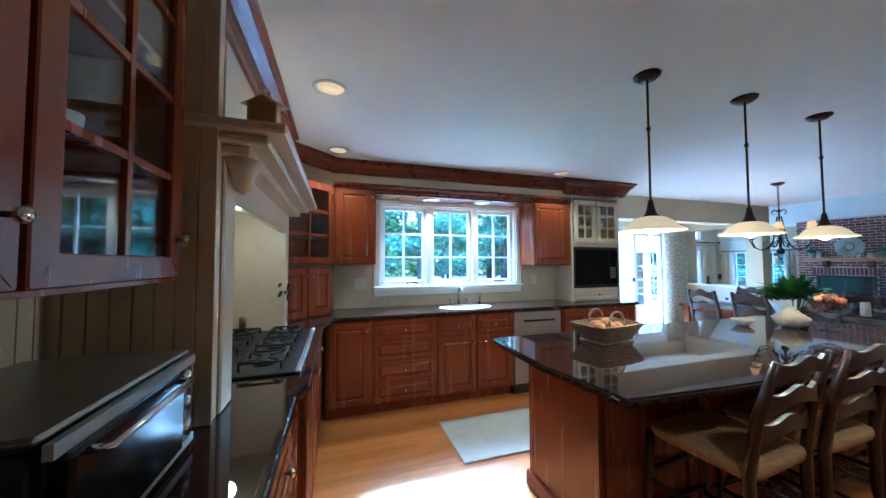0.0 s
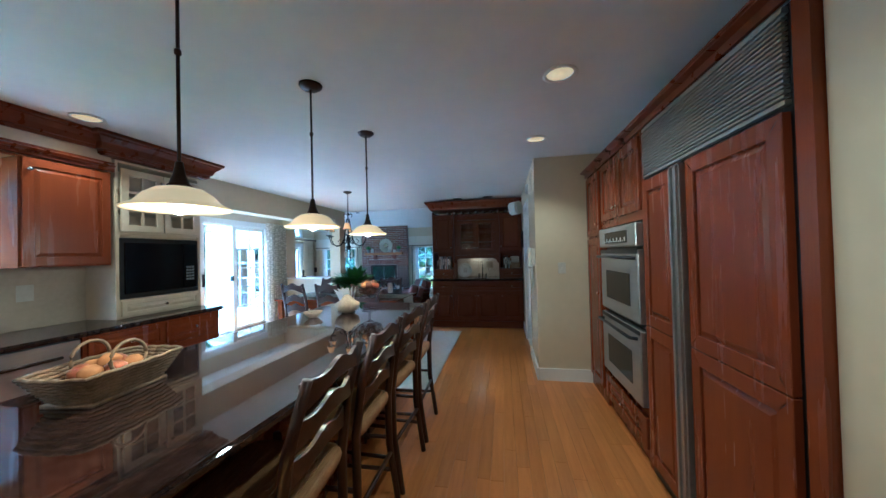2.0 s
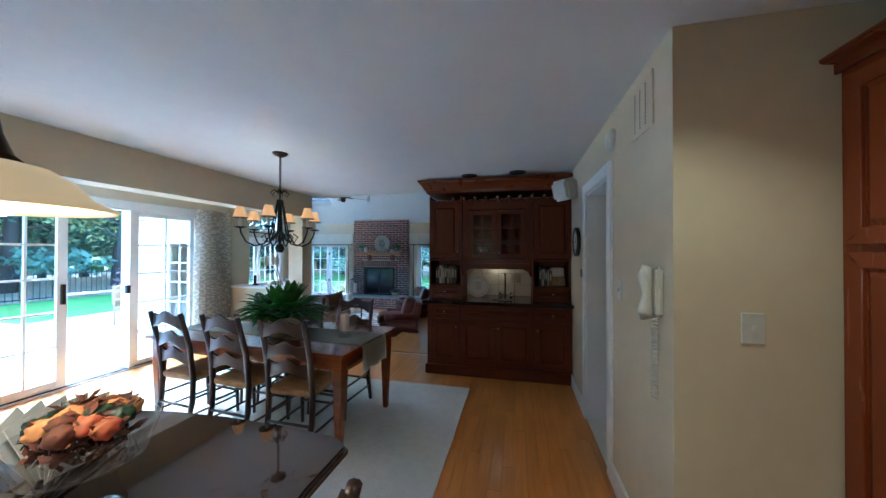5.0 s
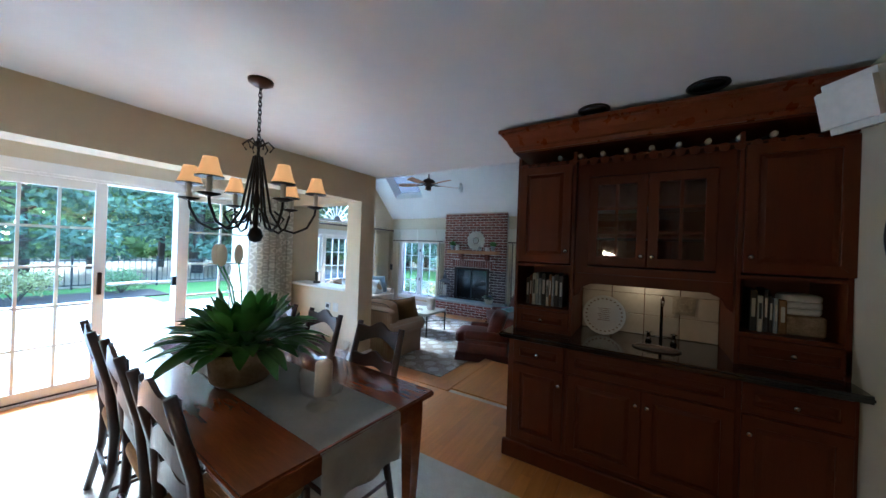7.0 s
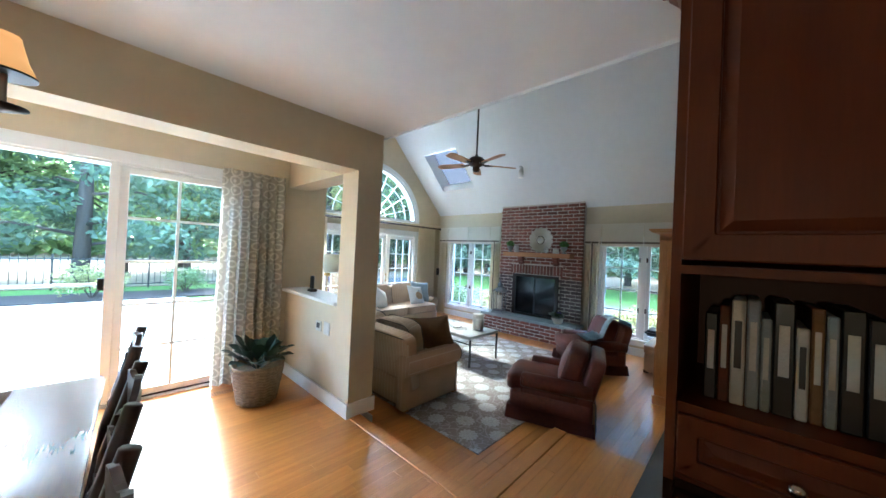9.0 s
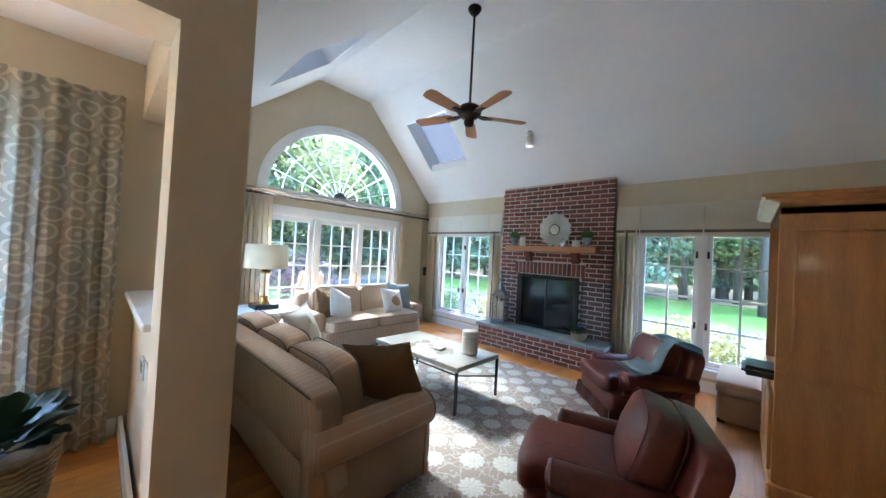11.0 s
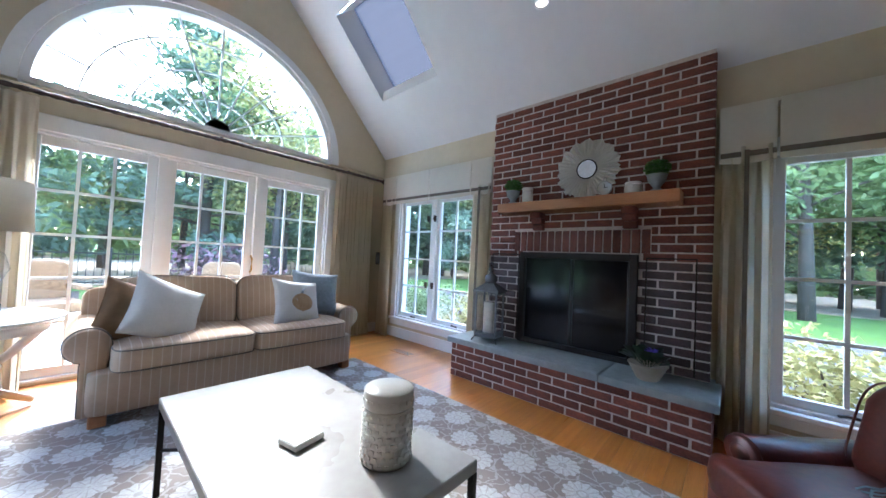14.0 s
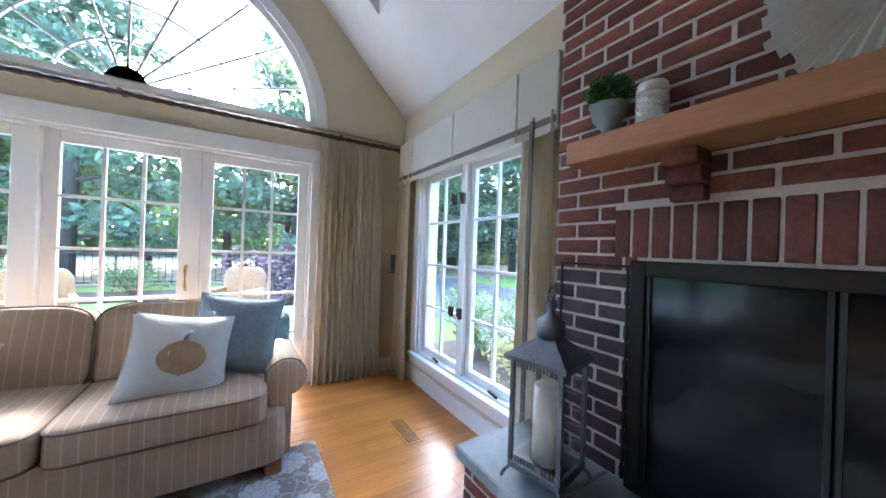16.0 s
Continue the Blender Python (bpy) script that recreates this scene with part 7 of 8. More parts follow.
def pumpkin(c, turn, size, thick, m, leaf, dx=0.0):
    """Cloth lobes of a pumpkin sewn on a cushion's front, with a stem and two leaves."""
    for k in range(-2, 3):
        bm = bmesh.new()
        rows = []
        for j in range(13):
            row = []
            for i in range(7):
                a, b = -1 + 2 * i / 6, -1 + 2 * j / 12
                w = 0.145 * math.sqrt(max(0.0, 1 - b * b)) + 0.01
                u = dx + k * 0.155 * (1 - 0.45 * b * b) + a * w
                v = -0.12 + b * (0.42 - 0.035 * abs(k))
                row.append(bm.verts.new((u * size / 2 * 0.96, v * size / 2 * 0.96, pillow_top(u, v, thick) + 0.004 + 0.004 * (1 - a * a) + 0.001 * k)))
            rows.append(row)
        for p_, q_ in zip(rows, rows[1:]):
            for i in range(6):
                bm.faces.new((p_[i], p_[i + 1], q_[i + 1], q_[i]))
        bmesh.ops.transform(bm, matrix=turn, verts=bm.verts)
        part("pumpkin_lobe", bm, m, c, smooth=True)
    s = size / 2
    z0 = pillow_top(dx, 0.30, thick)
    tube("pumpkin_stem", [tuple(turn @ Vector(p_)) for p_ in ((dx * s, 0.27 * s, z0 + 0.008), ((dx + 0.02) * s, 0.38 * s, z0 + 0.008), ((dx + 0.10) * s, 0.46 * s, z0 + 0.004))], [0.012, 0.008, 0.009], leaf, c, 6)


# on the sofa beside the half wall, which faces +x
cushion("tan linen cushion slumped against the sofa arm", (8.19, 3.93, 0.475), 0.50, "brown", 68, 10, 112, 1, 0.19)
cushion("grey knitted cushion lying behind the tan one", (8.33, 4.17, 0.41), 0.40, "knit", 52, -6, 100, 2)
c, tn = cushion("white frilled cushion with a raised cloth pumpkin", (8.22, 5.22, 0.49), 0.48, "white_cloth", 66, -3, 42, 3, 0.17, 0.05)
pumpkin(c, tn, 0.46, 0.17, "linen", "linen")
# on the loveseat
cushion("plain ivory cushion leaning in the corner", (9.30, 6.47, 0.475), 0.48, "white_cloth", 60, 26, 16, 4, 0.15)
cushion("brown striped cushion behind the ivory one", (9.16, 6.58, 0.455), 0.44, "brown", 62, 20, 10, 5, 0.15)
c, tn = cushion("white cushion printed with a tan pumpkin", (10.22, 6.46, 0.475), 0.44, "white_cloth", 62, 8, 4, 6, 0.15)
pumpkin(c, tn, 0.44, 0.15, "tan_print", "grey", 0.05)
cushion("grey-blue knitted cushion in the loveseat corner", (10.46, 6.60, 0.53), 0.46, "knit", 64, 6, -12, 7, 0.15)


def hanging_throw(name, label, at, rz, w, front, back, top, m, fringe=True, depth=0.16):
    """A folded blanket over a rounded edge: down in front and behind."""
    t = thing(name, label, "blanket", at, rz)
    bm = bmesh.new()
    n, k = 40, 14
    rows = []
    total = front + back + depth
    for i in range(n + 1):
        s = total * i / n
        if s < front:
            y, z = depth / 2 + 0.10 * (1 - s / front) , top - (front - s)
        elif s < front + depth:
            a = math.pi * (s - front) / depth
            y, z = depth / 2 * math.cos(a), top + 0.03 * math.sin(a)
        else:
            y, z = -depth / 2, top - (s - front - depth)
        rows.append([bm.verts.new((w * (j / k - 0.5) * (1 + 0.1 * math.sin(i * 0.2)), y + 0.010 * math.sin(j * 1.9 + i * 0.05) + 0.004 * math.sin(i * 0.9), z)) for j in range(k + 1)])
    for a, b in zip(rows, rows[1:]):
        for j in range(k):
            bm.faces.new((a[j], a[j + 1], b[j + 1], b[j]))
    bmesh.ops.solidify(bm, geom=bm.faces[:], thickness=0.012)
    part("cloth", bm, m, t, smooth=True)
    if fringe:
        bm = bmesh.new()
        for j in range(26):
            x = w * (j / 25 - 0.5)
            bm_tube(bm, [(x, depth / 2 + 0.10, top - front), (x + 0.01 * math.sin(j), depth / 2 + 0.125, top - front - 0.035), (x + 0.015 * math.sin(j * 2.1), depth / 2 + 0.13, top - front - 0.06)], 0.003, 4)
        part("fringe", bm, m, t)
    return t


hanging_throw("throw", "grey-blue throw folded over the loveseat corner", (10.60, 7.03, 0), 180, 0.34, 0.12, 0.30, 0.52, "blue", False, 0.2)


def leather_chair(at, rz):
    t = thing("leather_armchair", "worn oxblood leather club chair with rolled arms and skirt", "armchair", at, rz, "leather armchairs")
    t.scale = (0.98, 0.98, 0.82)
    w, d = 0.78, 0.84
    bm = bmesh.new()
    bm_puff(bm, w - 0.04, d - 0.06, 0.22, p=14, at=(0, 0, 0.22), nu=40, nv=10)
    part("base", bm, "leather", t, smooth=True)
    for (x0, y0), (x1, y1) in (((-w / 2, d / 2), (w / 2, d / 2)), ((-w / 2, -d / 2), (w / 2, -d / 2)), ((-w / 2, -d / 2), (-w / 2, d / 2)), ((w / 2, -d / 2), (w / 2, d / 2))):
        bm = bmesh.new()
        prev = None
        for i in range(13):
            u = 0.01 + 0.98 * i / 12
            x, y = x0 + (x1 - x0) * u, y0 + (y1 - y0) * u
            o = 0.004 * math.sin(i * 1.7)
            q = [bm.verts.new((x * (0.965 + 0.035 * (1 - v)) + (o if x0 == x1 else 0), y * (0.965 + 0.035 * (1 - v)) + (o if y0 == y1 else 0), 0.012 + 0.15 * v)) for v in (0, 1)]
            if prev:
                bm.faces.new((prev[0], q[0], q[1], prev[1]))
            prev = q
        bmesh.ops.solidify(bm, geom=bm.faces[:], thickness=0.006)
        part("skirt", bm, "leather", t)
    for s in (-1, 1):
        rolled_arm(t, s * (w / 2 - 0.10), s, d - 0.08, 0.555, "leather", 0.11, 0.085, "leather")
        bm = bmesh.new()
        bm_lathe(bm, [(0.0, 0.0), (0.03, 0.0), (0.045, -0.006), (0.055, -0.02)], 20)
        bmesh.ops.transform(bm, matrix=pose(s * (w / 2 - 0.07), d / 2 - 0.140, 0.47, -90, 0, 0), verts=bm.verts)
        part("scroll_button", bm, "leather", t, smooth=True)
    bm = bmesh.new()
    bm_puff(bm, w - 0.06, 0.15, 0.66, p=7, at=(0, -d / 2 + 0.07, 0.50), turn=pose(0, 0, 0, 13, 0, 0), nu=40, nv=16, crumple=0.02)
    part("back", bm, "leather", t, smooth=True)
    boxy(t, "back_cushion", (w - 0.24, 0.20, 0.46), (0, -0.20, 0.655), 14, "leather", 3, "leather", 5.0, 0.18)
    bm = bmesh.new()
    bm_puff(bm, w - 0.24, 0.66, 0.19, p=7, nu=48, nv=14, seed=4, crumple=0.02)
    for v in bm.verts:
        u, q = v.co.x / 0.27, v.co.y / 0.33
        if q > 0.62:
            v.co.x *= 1.0 + 0.24 * min(1.0, (q - 0.62) * 6)
        if v.co.z > 0:
            v.co.z += 0.035 * max(0, 1 - u * u) * max(0, 1 - q * q) + 0.007 * noise.noise(Vector((u * 2, q * 2, 5)))
    part("seat_cushion", bm, "leather", t, smooth=True, at=(0, 0.115, 0.40))
    return t


leather_chair((CHAIR_A[0], CHAIR_A[1], FL), CHAIR_A[2])
leather_chair((CHAIR_B[0], CHAIR_B[1], FL), CHAIR_B[2])
# throw: down the back cushion, over its top and out on the seat
t = thing("throw", "pale blue fringed throw draped over the leather chair back and seat", "blanket", (CHAIR_B[0], CHAIR_B[1], FL), CHAIR_B[2])
t.scale = (0.98, 0.98, 0.82)
PT = [(0.13, 0.585), (0.06, 0.59), (0.01, 0.60), (-0.045, 0.62), (-0.075, 0.65), (-0.11, 0.76), (-0.15, 0.86), (-0.20, 0.925), (-0.28, 0.945), (-0.37, 0.92), (-0.455, 0.87), (-0.48, 0.78), (-0.47, 0.68)]
bm = bmesh.new()
rows = []
for i in range(37):
    f = i / 36 * (len(PT) - 1)
    k = min(int(f), len(PT) - 2)
    y, z = (PT[k][c_] + (PT[k + 1][c_] - PT[k][c_]) * (f - k) for c_ in (0, 1))
    row = []
    for j in range(17):
        u = j / 16
        x = -0.31 + 0.34 * u + 0.07 * (1 - f / 12) * (u - 0.6) - 0.06 * max(0.0, 1 - f / 4)
        row.append(bm.verts.new((x, y + 0.006 * math.sin(j * 1.3 + 1), z + 0.006 * math.sin(j * 1.5) + 0.008 * noise.noise(Vector((j * 0.3, i * 0.25, 0))))))
    rows.append(row)
for a, b in zip(rows, rows[1:]):
    for j in range(16):
        bm.faces.new((a[j], a[j + 1], b[j + 1], b[j]))
first = [v.co.copy() for v in rows[0]]
bmesh.ops.solidify(bm, geom=bm.faces[:], thickness=0.010)
part("cloth", bm, "blue", t, smooth=True)
bm = bmesh.new()
for k in range(34):
    p_ = first[0].lerp(first[-1], k / 33)
    bm_tube(bm, [tuple(p_), (p_.x + 0.010 * math.sin(k), p_.y + 0.03, p_.z - 0.001), (p_.x + 0.02 * math.sin(k * 2.1), p_.y + 0.065, p_.z - 0.006)], 0.0035, 4)
part("fringe", bm, "blue", t)
t = thing("ottoman", "tan upholstered storage ottoman with a lidded top", "ottoman", (11.42, 2.10, LZ), 0)
puff("base", (0.80, 0.62, 0.26), (0, 0, 0.14), "sofa", t, p=14, crumple=0.01)
puff("lid", (0.82, 0.64, 0.13), (0, 0, 0.335), "sofa", t, p=10, crumple=0.02)
for x in (-0.36, 0.36):
    for y in (-0.27, 0.27):
        box("foot", x - 0.03, y - 0.03, 0, x + 0.03, y + 0.03, 0.04, "dark", t)

# coffee table
t = thing("coffee_table", "pale stone-topped coffee table on a slim dark iron frame", "coffee table", (9.48, 4.74, FL))
w, l, h = 0.34, 0.625, 0.43
box("tabletop", -w, -l, h - 0.045, w, l, h, "marble", t, 0.004)
for sx in (-1, 1):
    for sy in (-1, 1):
        box("leg", sx * (w - 0.012) - 0.011, sy * (l - 0.012) - 0.011, 0, sx * (w - 0.012) + 0.011, sy * (l - 0.012) + 0.011, h - 0.046, "iron", t)
tube("stretcher", [(-w + 0.01, -l + 0.01, 0.20), (0, -l + 0.28, 0.20), (w - 0.01, -l + 0.01, 0.20)], 0.008, "iron", t, 6)
tube("stretcher", [(-w + 0.01, l - 0.01, 0.20), (0, l - 0.28, 0.20), (w - 0.01, l - 0.01, 0.20)], 0.008, "iron", t, 6)
tube("stretcher", [(0, -l + 0.28, 0.20), (0, l - 0.28, 0.20)], 0.008, "iron", t, 6)
TT = FL + 0.43 + 0.001


def canister(at, r, h, label, grid=True):
    t = thing("canister", label, "canister", at)
    lathe("body", [(r * 0.97, 0), (r, 0.01), (r, h * 0.74), (r * 0.97, h * 0.75)], "ceramic", t, 36)
    lathe("lid", [(r * 0.98, h * 0.76), (r * 1.01, h * 0.78), (r * 1.01, h * 0.98), (r * 0.97, h), (0.0, h)], "ceramic", t, 36)
    bm = bmesh.new()
    nr = max(int(h * 0.95 / (r * 0.26)), 3)
    for j in range(nr):
        z = h * (0.06 + 0.9 * j / nr)
        if abs(z - h * 0.75) < h * 0.04:
            continue
        for i in range(20):
            a = 2 * math.pi * (i + 0.5 * (j % 2)) / 20
            m4 = pose(r * math.cos(a), r * math.sin(a), z, 0, 0, math.degrees(a))
            bm_box(bm, -0.001, -r * 0.09, -r * 0.07, 0.004, r * 0.09, r * 0.07, m4)
    part("raised_pattern", bm, "ceramic", t)
    return t


canister((9.60, 4.34, TT), 0.082, 0.235, "ivory canister with raised petal pattern on the coffee table")
t = thing("coaster_tray", "small white dish block with four hollows", "tray", (9.44, 4.62, TT), 12)
box("block", -0.06, -0.05, 0, 0.06, 0.05, 0.022, "ceramic", t, 0.004)
for x in (-0.028, 0.028):
    for y in (-0.024, 0.024):
        lathe("hollow", [(0.017, 0.0222), (0.017, 0.0235), (0.013, 0.0235), (0.012, 0.0224)], "plastic", t, 16, (x, y, 0))

# end table and lamp
t = thing("end_table", "round white painted pedestal end table with curved legs", "end table", (8.40, 6.88, FL))
lathe("tabletop", [(0.0, 0.585), (0.40, 0.585), (0.43, 0.60), (0.43, 0.612), (0.40, 0.62), (0.0, 0.62)], "white", t, 48)
lathe("skirt_ring", [(0.36, 0.52), (0.37, 0.584)], "white", t, 40)
for k in range(3):
    a = 2 * math.pi * k / 3 + 0.4
    P = [(0.36, 0.52), (0.22, 0.36), (0.10, 0.26), (0.14, 0.14), (0.33, 0.02)]
    tube("leg", [(r * math.cos(a), r * math.sin(a), z) for r, z in P], [0.03, 0.028, 0.026, 0.026, 0.022], "white", t, 8)
ZT2 = FL + 0.621
t = thing("table_lamp", "glass globe table lamp with pale drum shade on black base", "table lamp", (8.40, 6.86, ZT2))
t.scale = (1.2, 1.2, 1.2)
box("foot", -0.12, -0.12, 0, 0.12, 0.12, 0.05, "black", t, 0.004)
lathe("brass_base", [(0.07, 0.05), (0.05, 0.06), (0.035, 0.11), (0.05, 0.13)], "brass", t, 28)
lathe("glass_globe", [(0.05, 0.13), (0.12, 0.17), (0.15, 0.24), (0.13, 0.32), (0.06, 0.38), (0.04, 0.385)], "glass", t, 40)
lathe("brass_neck", [(0.05, 0.38), (0.055, 0.40), (0.03, 0.425), (0.012, 0.43), (0.012, 0.47)], "brass", t, 24)
tube("rod", [(0, 0, 0.11), (0, 0, 0.40)], 0.007, "brass", t)
lathe("lamp_shade", [(0.22, 0.44), (0.205, 0.70), (0.203, 0.70), (0.217, 0.44)], "drape", t, 48)

# armoire
t = thing("armoire", "large honey pine armoire open in front with a television", "armoire", (9.93, 1.44, LZ))
W, Dd, Hh = 1.20, 0.64, 1.90
box("side", 0, 0, 0.10, 0.03, Dd, Hh, "pine", t, 0.004)
box("side", W - 0.03, 0, 0.10, W, Dd, Hh, "pine", t, 0.004)
boxes("panel_moulding", [(-0.012, 0.07, 0.95, -0.001, 0.085, 1.75), (-0.012, Dd - 0.085, 0.95, -0.001, Dd - 0.07, 1.75), (-0.012, 0.085, 1.735, -0.001, Dd - 0.085, 1.75), (-0.012, 0.07, 0.80, -0.001, Dd, 0.83)], "pine", t, bevel=0.003)
boxes("back", [(0.03, 0, 0.10, W - 0.03, 0.02, Hh)], "pine", t)
boxes("shelf", [(0.03, 0.02, 0.66, W - 0.03, Dd, 0.70), (0.03, 0.02, Hh - 0.04, W - 0.03, Dd, Hh), (0.03, 0.02, 0.10, W - 0.03, Dd - 0.03, 0.14)], "pine", t)
boxes("plinth", [(-0.02, -0.0, 0, W + 0.02, Dd + 0.02, 0.10)], "pine", t, bevel=0.01)
crown("crown", [(W, 0.0), (W, Dd), (0, Dd), (0, 0.0)][::-1], "pine", z=Hh + 0.08, drop=0.13, out=-0.09, kind="", parent=t)
for k in range(2):
    panel_door(t, 0.05 + k * 0.56, 0.15, 0.60 + k * 0.56, 0.65, Dd, "pine", name="door")
for o in t.children:
    if o.name.startswith("door"):
        o.location = (0.0, 2 * Dd, 0)
        o.scale = (1, -1, 1)
t = thing("television", "black flat television inside the open armoire", "television", (10.03, 1.84, LZ + 0.70))
box("foot", 0.30, -0.1, 0, 0.70, 0.1, 0.03, "black", t, 0.006)
box("screen", 0.02, -0.03, 0.05, 0.98, 0.03, 0.66, "blackgl", t, 0.006)
t = thing("cable_box", "black curved set-top box on the pulled-out tray", "electronics", (10.15, 2.12, LZ + 0.702))
box("shell", 0, -0.13, 0, 0.34, 0.12, 0.07, "black", t, 0.025, seg=3)

# ceiling fan and spot
t = thing("ceiling_fan", "dark bronze ceiling fan with five honey wooden blades, still", "ceiling fan", (9.62, 4.53, 0))
lathe("canopy", [(0.0, ZT - 0.08), (0.04, ZT - 0.07), (0.075, ZT - 0.02), (0.075, ZT - 0.001)], "bronze", t, 24)
lathe("downrod", [(0.013, 2.98), (0.013, ZT - 0.07)], "bronze", t, 12)
lathe("motor", [(0.0, 2.72), (0.045, 2.73), (0.06, 2.77), (0.05, 2.80), (0.09, 2.82), (0.13, 2.86), (0.135, 2.91), (0.10, 2.95), (0.04, 2.97), (0.02, 3.0)], "bronze", t, 32)
for k in range(5):
    a = 360 * k / 5 + 36
    bm = bmesh.new()
    pts = [(0.20, -0.05), (0.24, -0.062), (0.60, -0.075), (0.655, -0.06), (0.672, 0.0), (0.655, 0.06), (0.60, 0.075), (0.24, 0.062), (0.20, 0.05)]
    f = bm.faces.new([bm.verts.new((x, y, 0)) for x, y in pts])
    r = bmesh.ops.extrude_face_region(bm, geom=[f])
    bmesh.ops.translate(bm, vec=(0, 0, 0.008), verts=[v for v in r["geom"] if isinstance(v, bmesh.types.BMVert)])
    bmesh.ops.transform(bm, matrix=pose(0, 0, 2.84, 0, 0, a) @ pose(0, 0, 0, 11, 0, 0), verts=bm.verts)
    part("blade", bm, "mantel", t)
    bm = bmesh.new()
    for y in (-0.03, 0.03):
        bm_tube(bm, [(0.11, y * 0.4, 0.0), (0.17, y * 1.2, -0.008), (0.25, y * 0.5, -0.006)], 0.009, 6)
    bm_box(bm, 0.15, -0.028, -0.012, 0.27, 0.028, -0.004)
    bmesh.ops.transform(bm, matrix=pose(0, 0, 2.845, 0, 0, a), verts=bm.verts)
    part("blade_iron", bm, "bronze", t)
sx, sy = 11.14, 4.61
t = thing("ceiling_spot", "white cylindrical ceiling spotlight, lit", "ceiling light", (sx, sy, roofline(sx + DX)))
lathe("can", [(0.0, -0.05), (0.05, -0.055), (0.052, -0.20), (0.047, -0.20), (0.045, -0.17)], "white", t, 24)
lathe("mount", [(0.045, -0.05), (0.045, 0.03)], "white", t, 20)
lathe("lens", [(0.0, -0.185), (0.045, -0.185), (0.0, -0.184)], "hot", t, 20)

# fireplace
CY0, CY1, CX = 3.58, 5.39, 11.745
SX, SY0, SY1, ST = 11.31, 3.52, 5.55, 0.19
FO = (4.03, 5.01, 0.20, 1.045)
t = thing("fireplace", "floor-to-ceiling red brick fireplace with raised bluestone hearth", "fireplace", (0, 0, 0))
for core in [(CX + 0.0035, CY0 + 0.006, ST, WE - 0.001, FO[0] + 0.006, 2.50), (CX + 0.0035, FO[1] - 0.006, ST, WE - 0.001, CY1 - 0.006, 2.50), (CX + 0.0035, FO[0] + 0.006, FO[3], WE - 0.001, FO[1] - 0.006, 2.50),
                      (SX + 0.0335, SY0 + 0.039, LZ, WE - 0.001, SY1 - 0.039, 0.138)]:
    box("mortar", *core, "mortar", t)
for k, (a, b) in enumerate(((SY0, 4.16), (4.166, 5.10), (5.106, SY1))):
    bm = bmesh.new()
    n = 14
    y0, y1 = a, b
    pts = [(SX + 0.006 * noise.noise(Vector((i * 0.9, k, 0))), y0 + (y1 - y0) * i / n) for i in range(n + 1)]
    f = bm.faces.new([bm.verts.new((x, y, 0.139)) for x, y in pts] + [bm.verts.new((WE - 0.002, y1, 0.139)), bm.verts.new((WE - 0.002, y0, 0.139))])
    r = bmesh.ops.extrude_face_region(bm, geom=[f])
    bmesh.ops.translate(bm, vec=(0, 0, ST - 0.139), verts=[v for v in r["geom"] if isinstance(v, bmesh.types.BMVert)])
    bmesh.ops.bevel(bm, geom=[e for e in bm.edges if all(v.co.z > ST - 0.001 for v in e.verts)], offset=0.006, segments=1, affect="EDGES")
    part("hearth_slab", bm, "slate", t)
cache = {}


def brick(x, y, z, ln, h, m, along="y", d=0.03):
    """One brick, its face towards -x (or along x, its face towards an end)."""
    key = (round(ln, 3), round(h, 3), m, along)
    if key not in cache:
        bm = bmesh.new()
        c = 0.003
        a, b = (d, ln) if along == "y" else (ln, d)
        bm_box(bm, 0, 0, 0, a, b, h)
        bmesh.ops.bevel(bm, geom=bm.edges[:], offset=c, segments=1, affect="EDGES")
        me = bpy.data.meshes.new("brick")
        bmesh.ops.recalc_face_normals(bm, faces=bm.faces)
        bm.to_mesh(me)
        bm.free()
        me.materials.append(M[m])
        cache[key] = me
    o = new("brick", cache[key])
    o.parent, o.location = t, (x, y, z)


P_, C_ = 0.2127, 0.0672
rbk = random.Random(12)
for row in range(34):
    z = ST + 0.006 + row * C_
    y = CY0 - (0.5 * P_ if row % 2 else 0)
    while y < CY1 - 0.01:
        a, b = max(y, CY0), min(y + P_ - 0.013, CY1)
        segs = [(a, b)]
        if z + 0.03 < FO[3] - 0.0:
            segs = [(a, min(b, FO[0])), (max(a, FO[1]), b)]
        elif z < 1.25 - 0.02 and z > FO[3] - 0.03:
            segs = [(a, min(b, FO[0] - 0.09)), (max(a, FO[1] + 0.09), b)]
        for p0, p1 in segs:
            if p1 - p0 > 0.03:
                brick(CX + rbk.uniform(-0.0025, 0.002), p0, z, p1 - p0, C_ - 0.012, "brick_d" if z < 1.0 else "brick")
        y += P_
for k in range(17):
    y = FO[0] - 0.085 + k * 0.0685
    brick(CX - 0.001, y, FO[3] + 0.012, 0.058, 0.185, "brick")
for row in range(5):
    z = LZ + 0.004 + row * 0.0635
    y = SY0 + 0.03 - (0.5 * P_ if row % 2 else 0)
    while y < SY1 - 0.04:
        a, b = max(y, SY0 + 0.035), min(y + P_ - 0.013, SY1 - 0.035)
        if b - a > 0.03:
            brick(SX + 0.03 + rbk.uniform(-0.002, 0.002), a, z, b - a, 0.0535, "brick")
        y += P_
    for k in range(2):
        for ye in (SY0 + 0.035, SY1 - 0.065):
            x = SX + 0.07 + k * P_ + (0.5 * P_ if row % 2 else 0) * (k == 0)
            brick(x, ye, z, min(P_ - 0.013, WE - 0.003 - x), 0.0535, "brick", "x")
box("mantel_shelf", 11.555, 3.75, 1.41, CX + 0.005, 5.20, 1.50, "mantel", t, 0.005)
